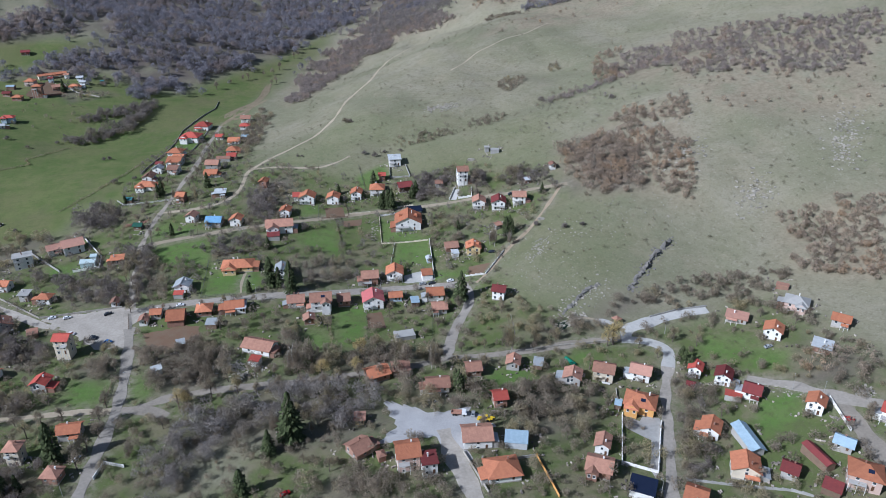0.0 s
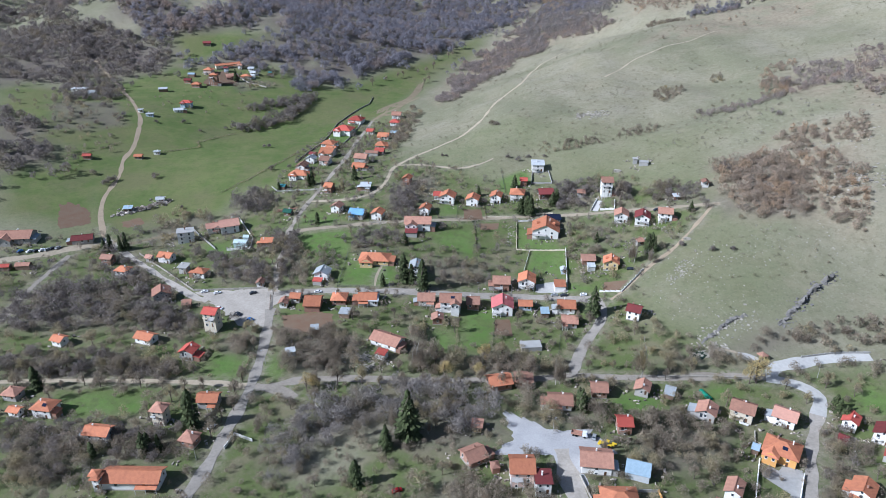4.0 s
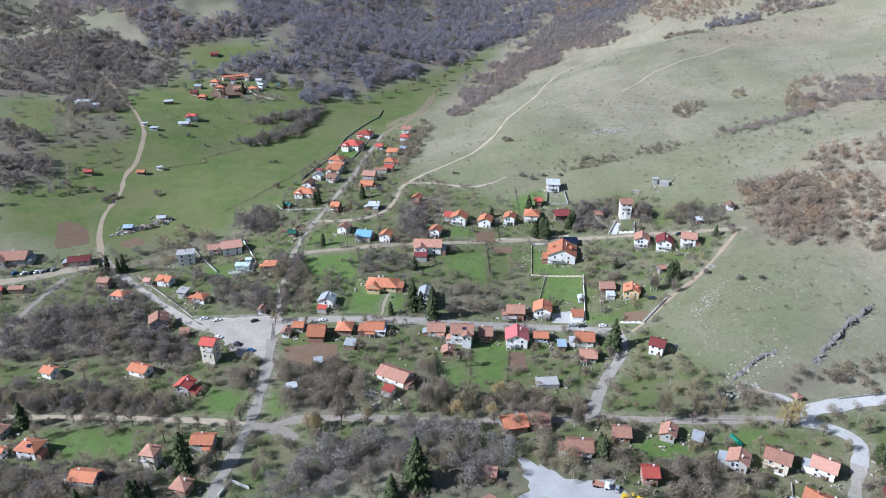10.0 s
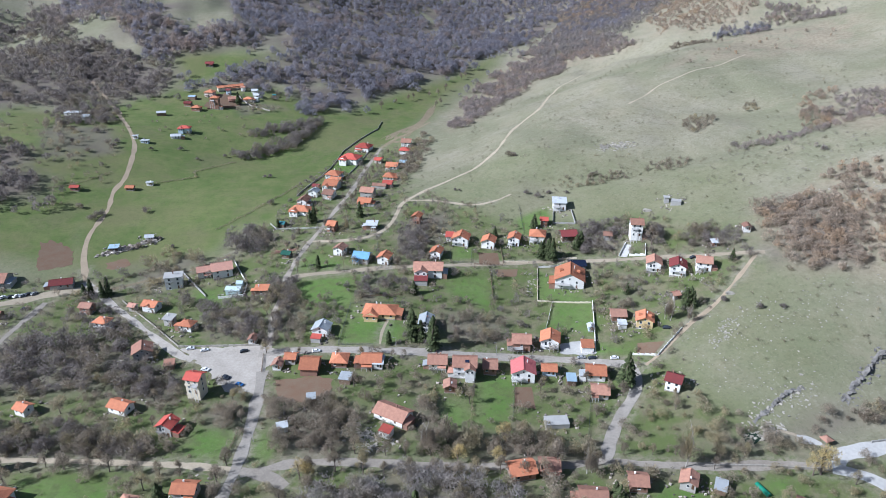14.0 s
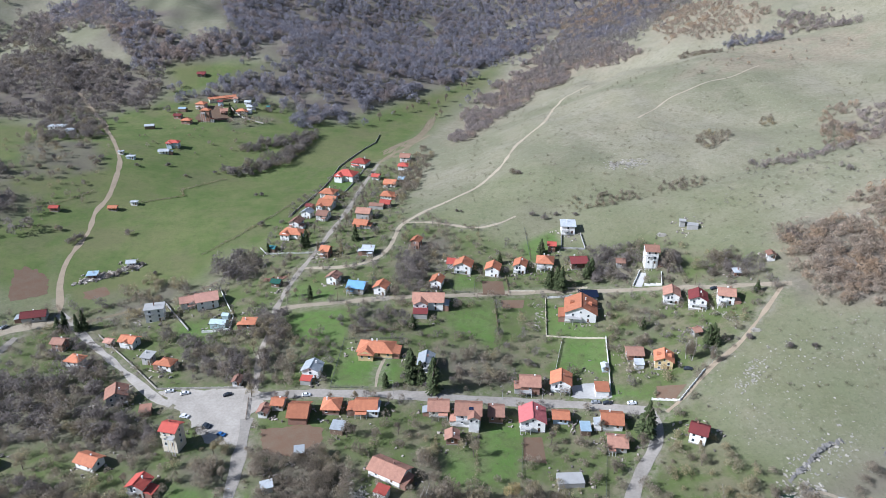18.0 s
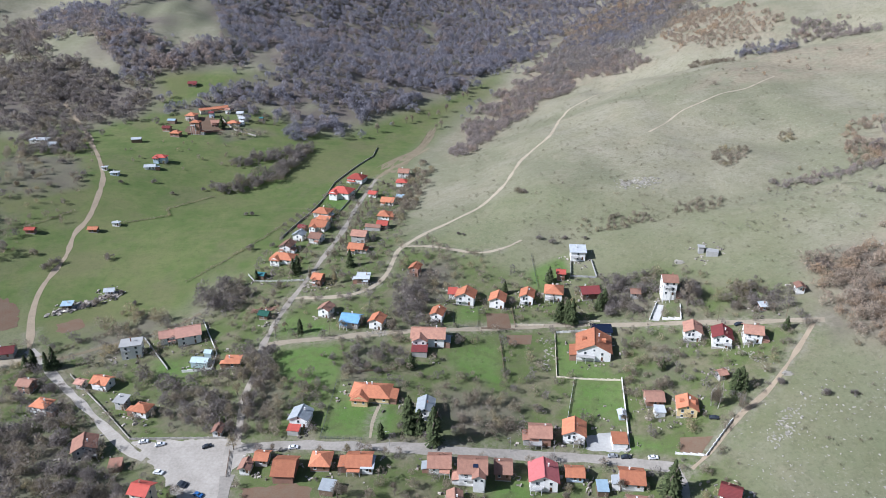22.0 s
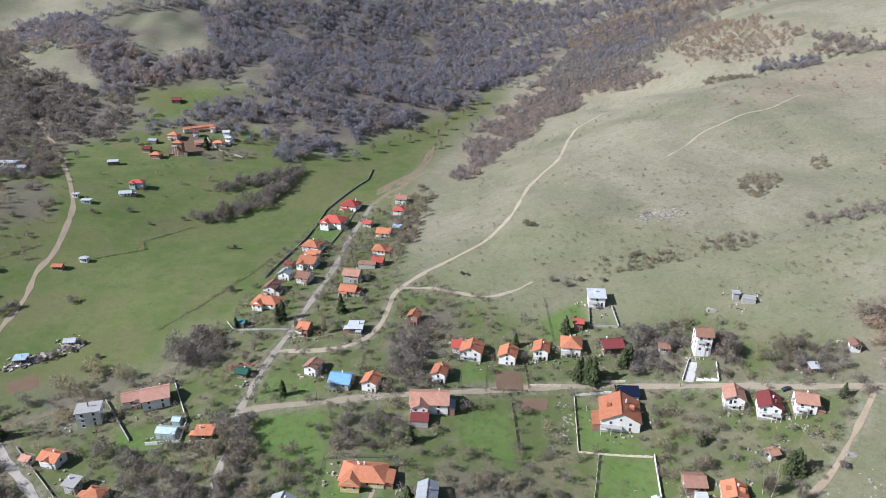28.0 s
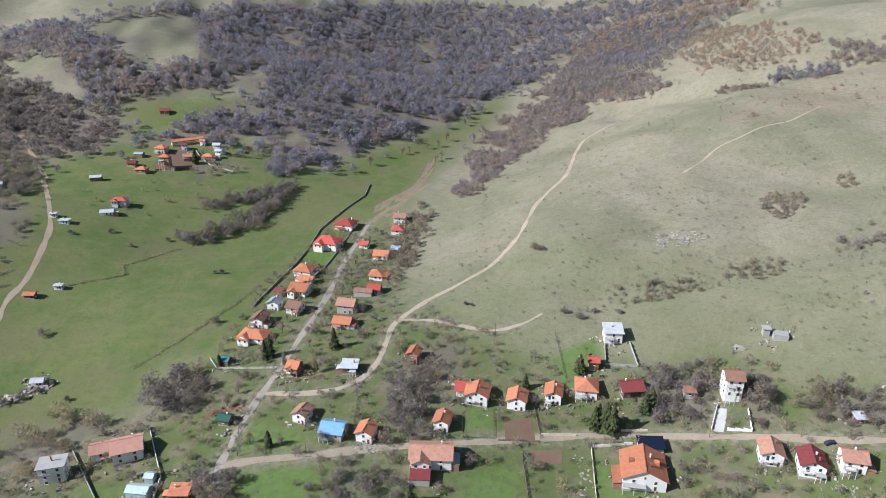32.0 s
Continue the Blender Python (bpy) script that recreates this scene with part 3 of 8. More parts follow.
def patch(name, mat, label, poly, lift=0.07, square=False):
    """A slab of ground inside an outline, draped on the land."""
    p = np.array(along(poly + poly[:1], 1.5))[:-1] if square else curve_points(poly + poly[:1], 1.5)[:-1]
    c = p.mean(0)
    p = c + (p - c) * np.array([1 + (0.05 if square else 0.22) * noise.noise((q[0] * 0.35, q[1] * 0.35, 5.0)) for q in p])[:, None]
    rings = [c + (p - c) * s for s in (1.0, 0.985, 0.75, 0.5, 0.25)]
    v = np.concatenate(rings + [c[None]])
    z = lie(v[:, 0], v[:, 1]) + lift
    n = len(p)
    z[:n] -= 0.4
    f = [(r * n + i, r * n + (i + 1) % n, (r + 1) * n + (i + 1) % n, (r + 1) * n + i) for r in range(4) for i in range(n)]
    f += [(4 * n + i, 4 * n + (i + 1) % n, 5 * n) for i in range(n)]
    PATCHES.append([tuple(q) for q in p])
    return tagged(mesh_object(name, [tuple(q) for q in np.column_stack([v, z])], f, MATS[mat]), label, "ground", kind="structure")


PATCHES = []
road("street", 5.6, "asphalt", "worn grey asphalt village street", [(-92.0, 349.5), (-60.8, 350.4), (-43.4, 349.1), (-6.6, 348.2), (19.9, 347.5), (56.2, 344.9), (75.7, 340.1), (91.0, 335.1)])
road("street", 5.4, "asphalt", "worn grey asphalt street turning downhill", [(91.0, 335.1), (88.5, 317.2), (77.4, 299.6), (69.5, 283.2), (66.3, 273.1)])
road("lane", 4.5, "asphalt_pale", "pale dusty lane along the stream", [(-79.8, 266.4), (-69.9, 269.9), (-55.1, 273.4), (-31.8, 273.2), (-8.5, 271.5), (19.8, 271.0), (48.0, 271.1), (66.3, 273.1), (83.8, 270.7), (108.9, 269.0), (131.9, 269.4), (142.3, 268.7), (156.9, 267.5)])
road("street", 5.4, "asphalt", "worn grey street down from the square", [(-86.8, 335.1), (-84.0, 309.2), (-82.7, 290.3), (-82.4, 270.9), (-83.0, 260.9), (-85.4, 237.3), (-88.0, 216.8), (-91.4, 201.6)])
road("lane", 3.9, "dirt", "narrow dirt lane past the houses", [(-81.0, 268.0), (-101.2, 271.8), (-135.8, 274.6), (-170.5, 276.5), (-201.6, 276.0)])
road("lane", 4.7, "asphalt_pale", "pale lane branching from the junction", [(-80.4, 268.8), (-69.0, 265.5), (-60.5, 260.0)])
road("street", 5.0, "asphalt", "grey asphalt street up from the square", [(-124.4, 347.2), (-134.6, 353.2), (-163.8, 380.2), (-189.2, 403.4), (-203.1, 416.8), (-214.7, 426.6)])
road("dirt_road", 3.4, "dirt_ochre", "winding pale dirt road to the hamlet", [(-214.0, 424.2), (-219.0, 436.2), (-229.3, 458.1), (-237.4, 485.2), (-241.1, 522.0), (-248.9, 552.4), (-250.1, 578.8), (-261.1, 626.8), (-271.7, 651.5), (-291.0, 687.3), (-315.9, 729.0), (-316.3, 734.2), (-357.1, 790.1), (-381.8, 822.4)])
road("dirt_road", 6.5, "dirt", "dusty yard road beside the parked cars", [(-266.7, 393.6), (-246.7, 401.5), (-230.3, 411.3), (-212.2, 418.7)])
road("lane", 3.9, "asphalt_pale", "grey lane between bare thickets", [(-226.7, 403.2), (-231.1, 364.8), (-230.1, 326.9)])
road("lane", 3.2, "asphalt_pale", "narrow grey lane up through the orchards", [(-87.0, 349.3), (-90.2, 369.1), (-92.0, 384.4), (-91.7, 400.6), (-92.8, 422.3)])
road("lane", 3.2, "asphalt_pale", "pale lane between the strip of houses", [(-92.8, 422.3), (-88.5, 452.5), (-81.3, 482.3), (-76.6, 505.3), (-69.7, 551.7), (-66.3, 617.9), (-57.3, 678.3)])
road("lane", 3.5, "dirt", "pale upper lane along the gardens", [(-92.2, 422.2), (-76.9, 423.8), (-53.8, 424.6), (3.7, 430.5), (62.7, 434.8), (117.4, 424.1), (141.5, 415.1), (178.0, 403.5)])
road("dirt_track", 3.0, "dirt", "sandy dirt track climbing the hill", [(-87.7, 466.0), (-60.2, 463.4), (-44.3, 468.6), (-35.0, 481.9), (-31.2, 500.5), (-27.7, 518.0), (-12.0, 539.0), (5, 553), (25, 572), (42, 600), (54, 630), (62, 654), (73, 674), (88, 695), (99, 732), (111, 778), (123, 815), (135, 830), (155, 847), (172, 860)])
road("dirt_track", 2.1, "dirt", "faint dirt path along the slope", [(-26.4, 521.3), (-7.2, 516.6), (18.2, 503.9), (35.2, 505.9), (47.3, 512.7)])
road("dirt_track", 1.6, "dirt", "faint dirt path high on the hill", [(160, 655), (175, 668), (192, 684), (210, 692), (233, 704), (258, 712), (285, 731)])
road("dirt_track", 2.3, "dirt_ochre", "dirt track along the edge of the gardens", [(97.0, 333.3), (107.6, 341.4), (123.4, 356.4), (139.6, 367.9), (158.8, 387.4), (172.6, 402.7)])
road("street", 5.5, "concrete_road", "pale concrete road over the bridge", [(156.6, 268.0), (160.4, 273.5), (173.4, 275.8), (190.4, 277.9), (206.4, 276.6)])
road("street", 5.6, "concrete_road", "dusty pale road bend", [(153.8, 267.4), (166.3, 261.7), (171.5, 253.2), (165.9, 242.9)])
road("street", 5.2, "asphalt", "grey asphalt lane between garden walls", [(165.9, 242.9), (155.2, 225.4), (145.0, 204.6), (133.5, 182.2), (122.1, 161.6)])
road("street", 5.9, "asphalt", "grey asphalt lane past the lower houses", [(192.8, 221.8), (206.1, 210.2), (215.1, 197.5), (223.4, 188.4), (233.0, 181.6)])
road("street", 6.5, "asphalt_pale", "pale lane between garden walls", [(216.0, 194.6), (213.5, 182.6), (210.1, 168.3), (207.1, 155.3)])
road("street", 7.8, "asphalt", "dark asphalt drive down from the gravel lot", [(52.2, 222.1), (52.4, 208.0), (54.2, 193.2), (55.2, 177.3)])
road("dirt_track", 1.6, "dirt", "pale footpath to the stream", [(129.5, 281.5), (140.6, 286.2), (150.7, 280.9), (159.2, 275.5)])
road("dirt_track", 3.0, "soil_brown", "dirt track at the end of the valley strip", [(-57.3, 678.3), (-47.0, 701.7), (-33.4, 724.9), (-14.0, 775.8)])
road("dirt_track", 2.0, "soil_brown", "grassy field track behind the white houses", [(-198.8, 418.3), (-179.6, 429.5), (-158.5, 439.4), (-145.3, 447.6), (-135.5, 457.9)])
road("footpath", 1.6, "dirt", "pale footpath across a lawn", [(-29.2, 374.4), (-31.3, 364.1), (-31.6, 353.5)])
road("driveway", 4.2, "concrete_road", "pale concrete drive up to the villa", [(107.6, 429.3), (113.0, 441.3)])
patch("paved_square", "asphalt", "open grey asphalt village square", [(-135.0, 358.2), (-109.9, 357.9), (-84.8, 353.2), (-85.3, 334.9), (-83.9, 318.1), (-90.7, 318.7), (-100.8, 321.6), (-115.6, 337.9)])
patch("gravel_lot", "gravel", "pale gravel lot with parked machines", [(30.2, 249.2), (43.7, 239.2), (52.2, 233.6), (63.6, 233.5), (70.5, 223.5), (73.2, 218.2), (62.9, 219.2), (58.0, 203.2), (49.8, 203.9), (49.5, 217.2), (33.5, 219.5), (26.0, 221.6), (33.4, 229.3), (32.4, 238.0)])
patch("paved_yard", "concrete_road", "white paved yard beside the garage", [(60.7, 357.4), (70.4, 357.7), (76.8, 349.4), (75.4, 346.4), (60.4, 348.8), (58.5, 351.6)])
patch("paved_yard", "concrete_road", "pale concrete yard behind white walls", [(130.3, 213.8), (144.3, 211.7), (128.5, 181.7), (125.5, 183.4), (136.6, 204.8), (128.7, 208.5)])
patch("red_garden_bed", "soil_red", "bare reddish garden bed", [(97.1, 350.2), (109.8, 348.0), (102.1, 339.4), (95.0, 342.7)], square=True)
patch("red_garden_bed", "soil_red", "bare reddish garden bed behind a fence", [(22.0, 445.2), (34.1, 445.4), (34.6, 432.8), (21.9, 432.4)], square=True)
patch("red_garden_bed", "soil_red", "bare brown vegetable bed", [(33.8, 323.7), (41.9, 323.8), (41.9, 307.9), (32.6, 309.9)], square=True)
patch("red_garden_bed", "soil_red", "strip of dug reddish soil beside a fence", [(31.5, 427.5), (45.0, 428.0), (43.5, 420.5), (32.0, 420.0)], square=True)
patch("bare_yard", "soil_red", "bare brown farmyard below the barn", [(-78.9, 327.7), (-55.0, 328.2), (-53.5, 313.0), (-73.3, 311.8)])
patch("trampled_earth", "soil_red", "broad patch of reddish trampled earth beside the dirt road", [(-261.5, 468.7), (-254.1, 473.1), (-239.0, 462.8), (-232.5, 447.1), (-238.7, 439.8), (-248.9, 438.2)])
patch("bare_strip", "soil_brown", "bare brown strip at the edge of the meadow", [(-58.3, 708.5), (-41.1, 730.1), (-26.1, 778.6), (-16.7, 832.0), (-8.6, 845.1), (-11.1, 816.3), (-20.7, 767.4), (-35.2, 706.3), (-48.1, 695.2)])
patch("hamlet_yard", "soil_red", "bare reddish courtyard of the hamlet", [(-247.8, 785.9), (-233.6, 806.0), (-211.7, 783.1), (-213.6, 772.2), (-239.4, 760.5)])
patch("pond", "water", "small dark green pond behind a weir", [(125.3, 285.2), (129.9, 286.1), (132.3, 283.5), (129.8, 280.6), (124.5, 280.2)])
patch("gravel_pad", "concrete_road", "pale gravel pad beside the stream", [(146.8, 284.1), (151.9, 282.7), (155.3, 279.6), (153.8, 278.4), (148.1, 279.2), (145.6, 281.1)])
patch("bare_clearing", "soil_red", "trampled reddish earth", [(-212.0, 449.9), (-202.5, 455.9), (-196.5, 448.1), (-206.9, 442.3)])

# trodden verges along the roads and round the paved ground
verge = np.zeros(len(fx))
near = np.flatnonzero(village > 0.02)
for line, width in ROADS:
    for q in line[::2]:
        d = np.hypot(fx[near] - q[0], fy[near] - q[1])
        verge[near] = np.maximum(verge[near], np.clip(1 - (d - width / 2) / 4.5, 0, 1))
ground.data.attributes.new("verge", "FLOAT", "POINT").data.foreach_set("value", verge.astype(np.float32))

# ---- houses ----
HOUSES = []


def box(bm, x0, x1, y0, y1, z0, z1):
    v = [bm.verts.new(p) for p in ((x0, y0, z0), (x1, y0, z0), (x1, y1, z0), (x0, y1, z0), (x0, y0, z1), (x1, y0, z1), (x1, y1, z1), (x0, y1, z1))]
    for f in ((0, 3, 2, 1), (4, 5, 6, 7), (0, 1, 5, 4), (1, 2, 6, 5), (2, 3, 7, 6), (3, 0, 4, 7)):
        bm.faces.new([v[i] for i in f])


def slab(bm, quad, thick):
    """A roof plane of four or three corners with a thickness."""
    top = [bm.verts.new(p) for p in quad]
    low = [bm.verts.new((p[0], p[1], p[2] - thick)) for p in quad]
    bm.faces.new(top)
    bm.faces.new(low[::-1])
    for i in range(len(quad)):
        j = (i + 1) % len(quad)
        bm.faces.new((top[i], low[i], low[j], top[j]))


SHARED = {}


def shared(name, mat, build):
    if name not in SHARED:
        bm = bmesh.new()
        build(bm)
        me = bpy.data.meshes.new(name)
        bm.to_mesh(me)
        bm.free()
        me.materials.append(MATS[mat])
        SHARED[name] = me
    return SHARED[name]


def frame_mesh(bm):
    """One window surround with its opening and a projecting sill."""
    rings = []
    for y in (-0.05, 0.05):
        for x, z0, z1 in ((0.55, -0.70, 0.70), (0.46, -0.60, 0.60)):
            rings.append([bm.verts.new(q) for q in ((-x, y, z0), (x, y, z0), (x, y, z1), (-x, y, z1))])
    a, b, c, d = rings
    for i in range(4):
        k = (i + 1) % 4
        bm.faces.new((a[i], a[k], b[k], b[i]))
        bm.faces.new((b[i], b[k], d[k], d[i]))
        bm.faces.new((c[k], c[i], d[i], d[k]))
        if i:
            bm.faces.new((a[k], a[i], c[i], c[k]))
    s0 = [bm.verts.new(q) for q in ((-0.62, -0.16, -0.72), (0.62, -0.16, -0.72), (0.62, -0.16, -0.78), (-0.62, -0.16, -0.78))]
    bm.faces.new((a[0], s0[0], s0[1], a[1]))
    bm.faces.new(s0[::-1])
    bm.faces.new((s0[3], s0[2], c[1], c[0]))


def window(parent, x, y, z, turn, s=1.0):
    w = new("window", shared("window", "frame_white", frame_mesh))
    w.parent = parent
    w.matrix_basis = pose(x, y, z, 0, 0, turn) @ Matrix.Scale(s, 4)
    g = new("pane", shared("pane", "pane", lambda bm: box(bm, -0.46, 0.46, -0.015, 0.04, -0.6, 0.6)))
    g.parent = w


def house(x, y, yaw, w, d, h, roof, rmat, wmat, label, win=2, balc=0, chim=1, panel=0, dorm=0, wing=0):
    """A house: walls on a plinth, a roof with eaves, windows, a door, chimneys, balconies. Its front looks to -y before the turn."""
    small = h < 3.4 and win == 0
    kind = "shed" if h < 3.6 and w * d < 90 else "tower" if h > 14 else "greenhouse" if rmat == "glass_roof" else "house"
    a = radians(yaw)
    c, s = math.cos(a), math.sin(a)
    corners = [(x + c * u - s * v, y + s * u + c * v) for u in (-w / 2, w / 2) for v in (-d / 2, d / 2)]
    heights = [gz(*p) for p in corners]
    front = gz(x + s * d / 2, y - c * d / 2)
    base = front
    low = min(heights) - base - 0.6
    h += max(0.0, max(heights) - base - 1.5) * 0.5
    top = tagged(new(kind, None), label, kind, "houses of the village" if kind == "house" else "")
    top.matrix_basis = pose(x, y, base, 0, 0, yaw)
    HOUSES.append((x, y, max(w, d) / 2 + 1.0))
    rng = random.Random(round(x * 31 + y * 17))
    bm = bmesh.new()
    box(bm, -w / 2, w / 2, -d / 2, d / 2, low, h)
    e, t = (0.3, 0.10) if small else (0.75, 0.2)
    if h > 14:
        e = 0.8
    slope = 0.5 if h < 14 else 0.75
    X, Y = w / 2 + e, d / 2 + e
    rb = bmesh.new()
    if roof == "gx":
        r = slope * Y
        z0, z1 = h - slope * e + t, h + slope * d / 2 + t
        for g in (-1, 1):
            slab(rb, [(-X * g, -Y * g, z0), (X * g, -Y * g, z0), (X * g, 0, z1), (-X * g, 0, z1)], t)
            f = [bm.verts.new(p) for p in ((g * w / 2, -d / 2, h), (g * w / 2, d / 2, h), (g * w / 2, 0, h + slope * d / 2))]
            bm.faces.new(f if g > 0 else f[::-1])
        if not small:
            box(rb, -X, X, -0.14, 0.14, z1 - 0.06, z1 + 0.10)
    elif roof == "gy":
        z0, z1 = h - slope * e + t, h + slope * w / 2 + t
        for g in (-1, 1):
            slab(rb, [(X * g, -Y * g, z0), (X * g, Y * g, z0), (0, Y * g, z1), (0, -Y * g, z1)], t)
            f = [bm.verts.new(p) for p in ((-w / 2, g * d / 2, h), (w / 2, g * d / 2, h), (0, g * d / 2, h + slope * w / 2))]
            bm.faces.new(f if g < 0 else f[::-1])
        if not small:
            box(rb, -0.14, 0.14, -Y, Y, z1 - 0.06, z1 + 0.10)
    elif roof == "hip":
        z0 = h - slope * e + t
        if X >= Y:
            k, z1 = X - Y, z0 + slope * Y
            A, B = (-k, 0, z1), (k, 0, z1)
            slab(rb, [(-X, -Y, z0), (X, -Y, z0), B, A], t)
            slab(rb, [(X, Y, z0), (-X, Y, z0), A, B], t)
            slab(rb, [(X, -Y, z0), (X, Y, z0), B], t)
            slab(rb, [(-X, Y, z0), (-X, -Y, z0), A], t)
        else:
            k, z1 = Y - X, z0 + slope * X
            A, B = (0, -k, z1), (0, k, z1)
            slab(rb, [(-X, -Y, z0), (X, -Y, z0), A], t)
            slab(rb, [(X, Y, z0), (-X, Y, z0), B], t)
            slab(rb, [(X, -Y, z0), (X, Y, z0), B, A], t)
            slab(rb, [(-X, Y, z0), (-X, -Y, z0), A, B], t)
    elif roof == "mono":
        k = 0.16 * d
        slab(rb, [(-X, -Y, h - 0.1 + t), (X, -Y, h - 0.1 + t), (X, Y, h + k + t), (-X, Y, h + k + t)], t)
        for g in (-1, 1):
            f = [bm.verts.new(p) for p in ((g * w / 2, -d / 2, h), (g * w / 2, d / 2, h), (g * w / 2, d / 2, h + k * 0.94))]
            bm.faces.new(f if g > 0 else f[::-1])
        f = [bm.verts.new(p) for p in ((w / 2, d / 2, h), (-w / 2, d / 2, h), (-w / 2, d / 2, h + k * 0.94), (w / 2, d / 2, h + k * 0.94))]
        bm.faces.new(f)
    else:
        slab(rb, [(-X + 0.2, -Y + 0.2, h + 0.25), (X - 0.2, -Y + 0.2, h + 0.25), (X - 0.2, Y - 0.2, h + 0.25), (-X + 0.2, Y - 0.2, h + 0.25)], 0.25)
    part("wall", bm, wmat, top)
    part("roof", rb, rmat, top)
    if not wing and roof in ("gx", "hip") and w > 9 and win > 3 and rng.random() < 0.4:
        wing = rng.choice((-1, 1))
    if wing:
        ww, wx, wy = w * 0.42, wing * w * 0.24, -d / 2 - d * 0.28
        q = bmesh.new()
        box(q, wx - ww / 2, wx + ww / 2, wy, -d / 2 + 0.3, low, h - 0.15)
        f = [q.verts.new(p) for p in ((wx - ww / 2, wy, h - 0.15), (wx + ww / 2, wy, h - 0.15), (wx, wy, h - 0.15 + slope * ww / 2))]
        q.faces.new(f)
        arm = part("wing", q, wmat, top)
        q = bmesh.new()
        zt, zl, xw = h + 0.05 + slope * ww / 2, h + 0.05 - slope * 0.6, ww / 2 + 0.6
        for g in (-1, 1):
            k = [(wx + g * xw, wy - 0.6, zl), (wx + g * xw, -d * 0.1, zl), (wx, -d * 0.1, zt), (wx, wy - 0.6 + (ww * 0.3 if roof == "hip" else 0), zt)]
            slab(q, k if g > 0 else k[::-1], 0.18)
        if roof == "hip":
            slab(q, [(wx - xw, wy - 0.6, zl), (wx + xw, wy - 0.6, zl), (wx, wy - 0.6 + ww * 0.3, zt)], 0.18)
        part("wing_roof", q, rmat, arm)
        for g in (-0.25, 0.25):
            window(arm, wx + g * ww, wy - 0.02, h - 1.4, 0, 1.0)
    if win and not small and roof != "flat":
        q = bmesh.new()
        box(q, -w / 2 - 0.04, w / 2 + 0.04, -d / 2 - 0.04, d / 2 + 0.04, low, 0.45)
        part("plinth", q, "stone_wall", top)
        if rng.random() < 0.45 and w > 6.5:
            g = rng.choice((-1, 1))
            aw, ad, ah = rng.uniform(2.4, 3.6), d * rng.uniform(0.5, 0.8), min(h - 0.8, rng.uniform(2.3, 3.0))
            q = bmesh.new()
            x0, x1 = sorted((g * (w / 2 + 0.003), g * (w / 2 + aw)))
            box(q, x0, x1, -d / 2 + 0.3, -d / 2 + 0.3 + ad, low, ah)
            annex = part("annex", q, rng.choice((wmat, "brick", "plaster_grey")), top)
            q = bmesh.new()
            za, zb = (ah + 0.85, ah + 0.2) if g > 0 else (ah + 0.2, ah + 0.85)
            x0, x1 = (x0, x1 + 0.35) if g > 0 else (x0 - 0.35, x1)
            slab(q, [(x0, -d / 2, za), (x1, -d / 2, zb), (x1, -d / 2 + 0.6 + ad, zb), (x0, -d / 2 + 0.6 + ad, za)], 0.14)
            part("annex_roof", q, rng.choice((rmat, rmat, "metal_grey")), annex)
        if rng.random() < 0.5 and w > 6.5 and not wing:
            pw, z = w * rng.uniform(0.35, 0.6), 2.5 if h < 5 else h - 2.75
            px = rng.choice((-1, 1)) * (w - pw) / 2
            q = bmesh.new()
            slab(q, [(px - pw / 2, -d / 2 - 2.0, z), (px + pw / 2, -d / 2 - 2.0, z), (px + pw / 2, -d / 2 - 0.003, z + 0.35), (px - pw / 2, -d / 2 - 0.003, z + 0.35)], 0.12)
            porch = part("porch", q, rmat if h < 5 else "concrete", top)
            for k in (-0.48, 0.0, 0.48):
                q = bmesh.new()
                box(q, px + k * pw - 0.09, px + k * pw + 0.09, -d / 2 - 1.9, -d / 2 - 1.72, low, z - 0.05)
                part("post", q, "frame_white", porch)
        if roof == "gx" and h > 4.2 and not wing and rng.random() < 0.35:
            q = bmesh.new()
            gw = min(3.6, w * 0.4)
            gx0 = rng.choice((-1, 0, 1)) * (w - gw) * 0.3
            zt = h + slope * gw / 2
            box(q, gx0 - gw / 2, gx0 + gw / 2, -d / 2 - 0.6, -d / 2 + 0.5, h - 1.4, h + 0.02)
            f = [q.verts.new(p) for p in ((gx0 - gw / 2, -d / 2 - 0.6, h), (gx0 + gw / 2, -d / 2 - 0.6, h), (gx0, -d / 2 - 0.6, zt))]
            q.faces.new(f)
            gable = part("front_gable", q, wmat, top)
            q = bmesh.new()
            for g in (-1, 1):
                k = [(gx0 + g * (gw / 2 + 0.35), -d / 2 - 1.0, h - 0.02), (gx0 + g * (gw / 2 + 0.35), -d / 2 + gw * 0.6, h - 0.02), (gx0, -d / 2 + gw * 0.6, zt + 0.18), (gx0, -d / 2 - 1.0, zt + 0.18)]
                slab(q, k if g > 0 else k[::-1], 0.16)
            part("gable_roof", q, rmat, gable)
    ridge = h + slope * (d / 2 if roof == "gx" else w / 2 if roof == "gy" else min(w, d) / 2)
    if win:
        floors = 1 if h < 4.3 else 2 if h < 7.4 else 3
        per = max(1, min(5, round(win / floors / 1.6)))
        size = 1.1 if w > 6 else 0.9
        for f in range(floors):
            z = h - 1.25 - 2.75 * (floors - 1 - f)
            for i in range(per):
                if f == 0 and i == per // 2 and per > 1:
                    continue
                window(top, -w / 2 + w * (i + 0.5) / per, -d / 2 - 0.02, z, 0, size)
            for g in (-1, 1):
                for i in range(1 if d < 8 else 2):
                    window(top, g * (w / 2 + 0.02), -d / 2 + d * (i + 0.5) / (1 if d < 8 else 2), z, 90 * g, size)
        if roof == "gy" and w > 6:
            window(top, 0, -d / 2 - 0.02, h + 0.6, 0, 0.8)
        dz = h - 2.2 - 2.75 * (floors - 1)
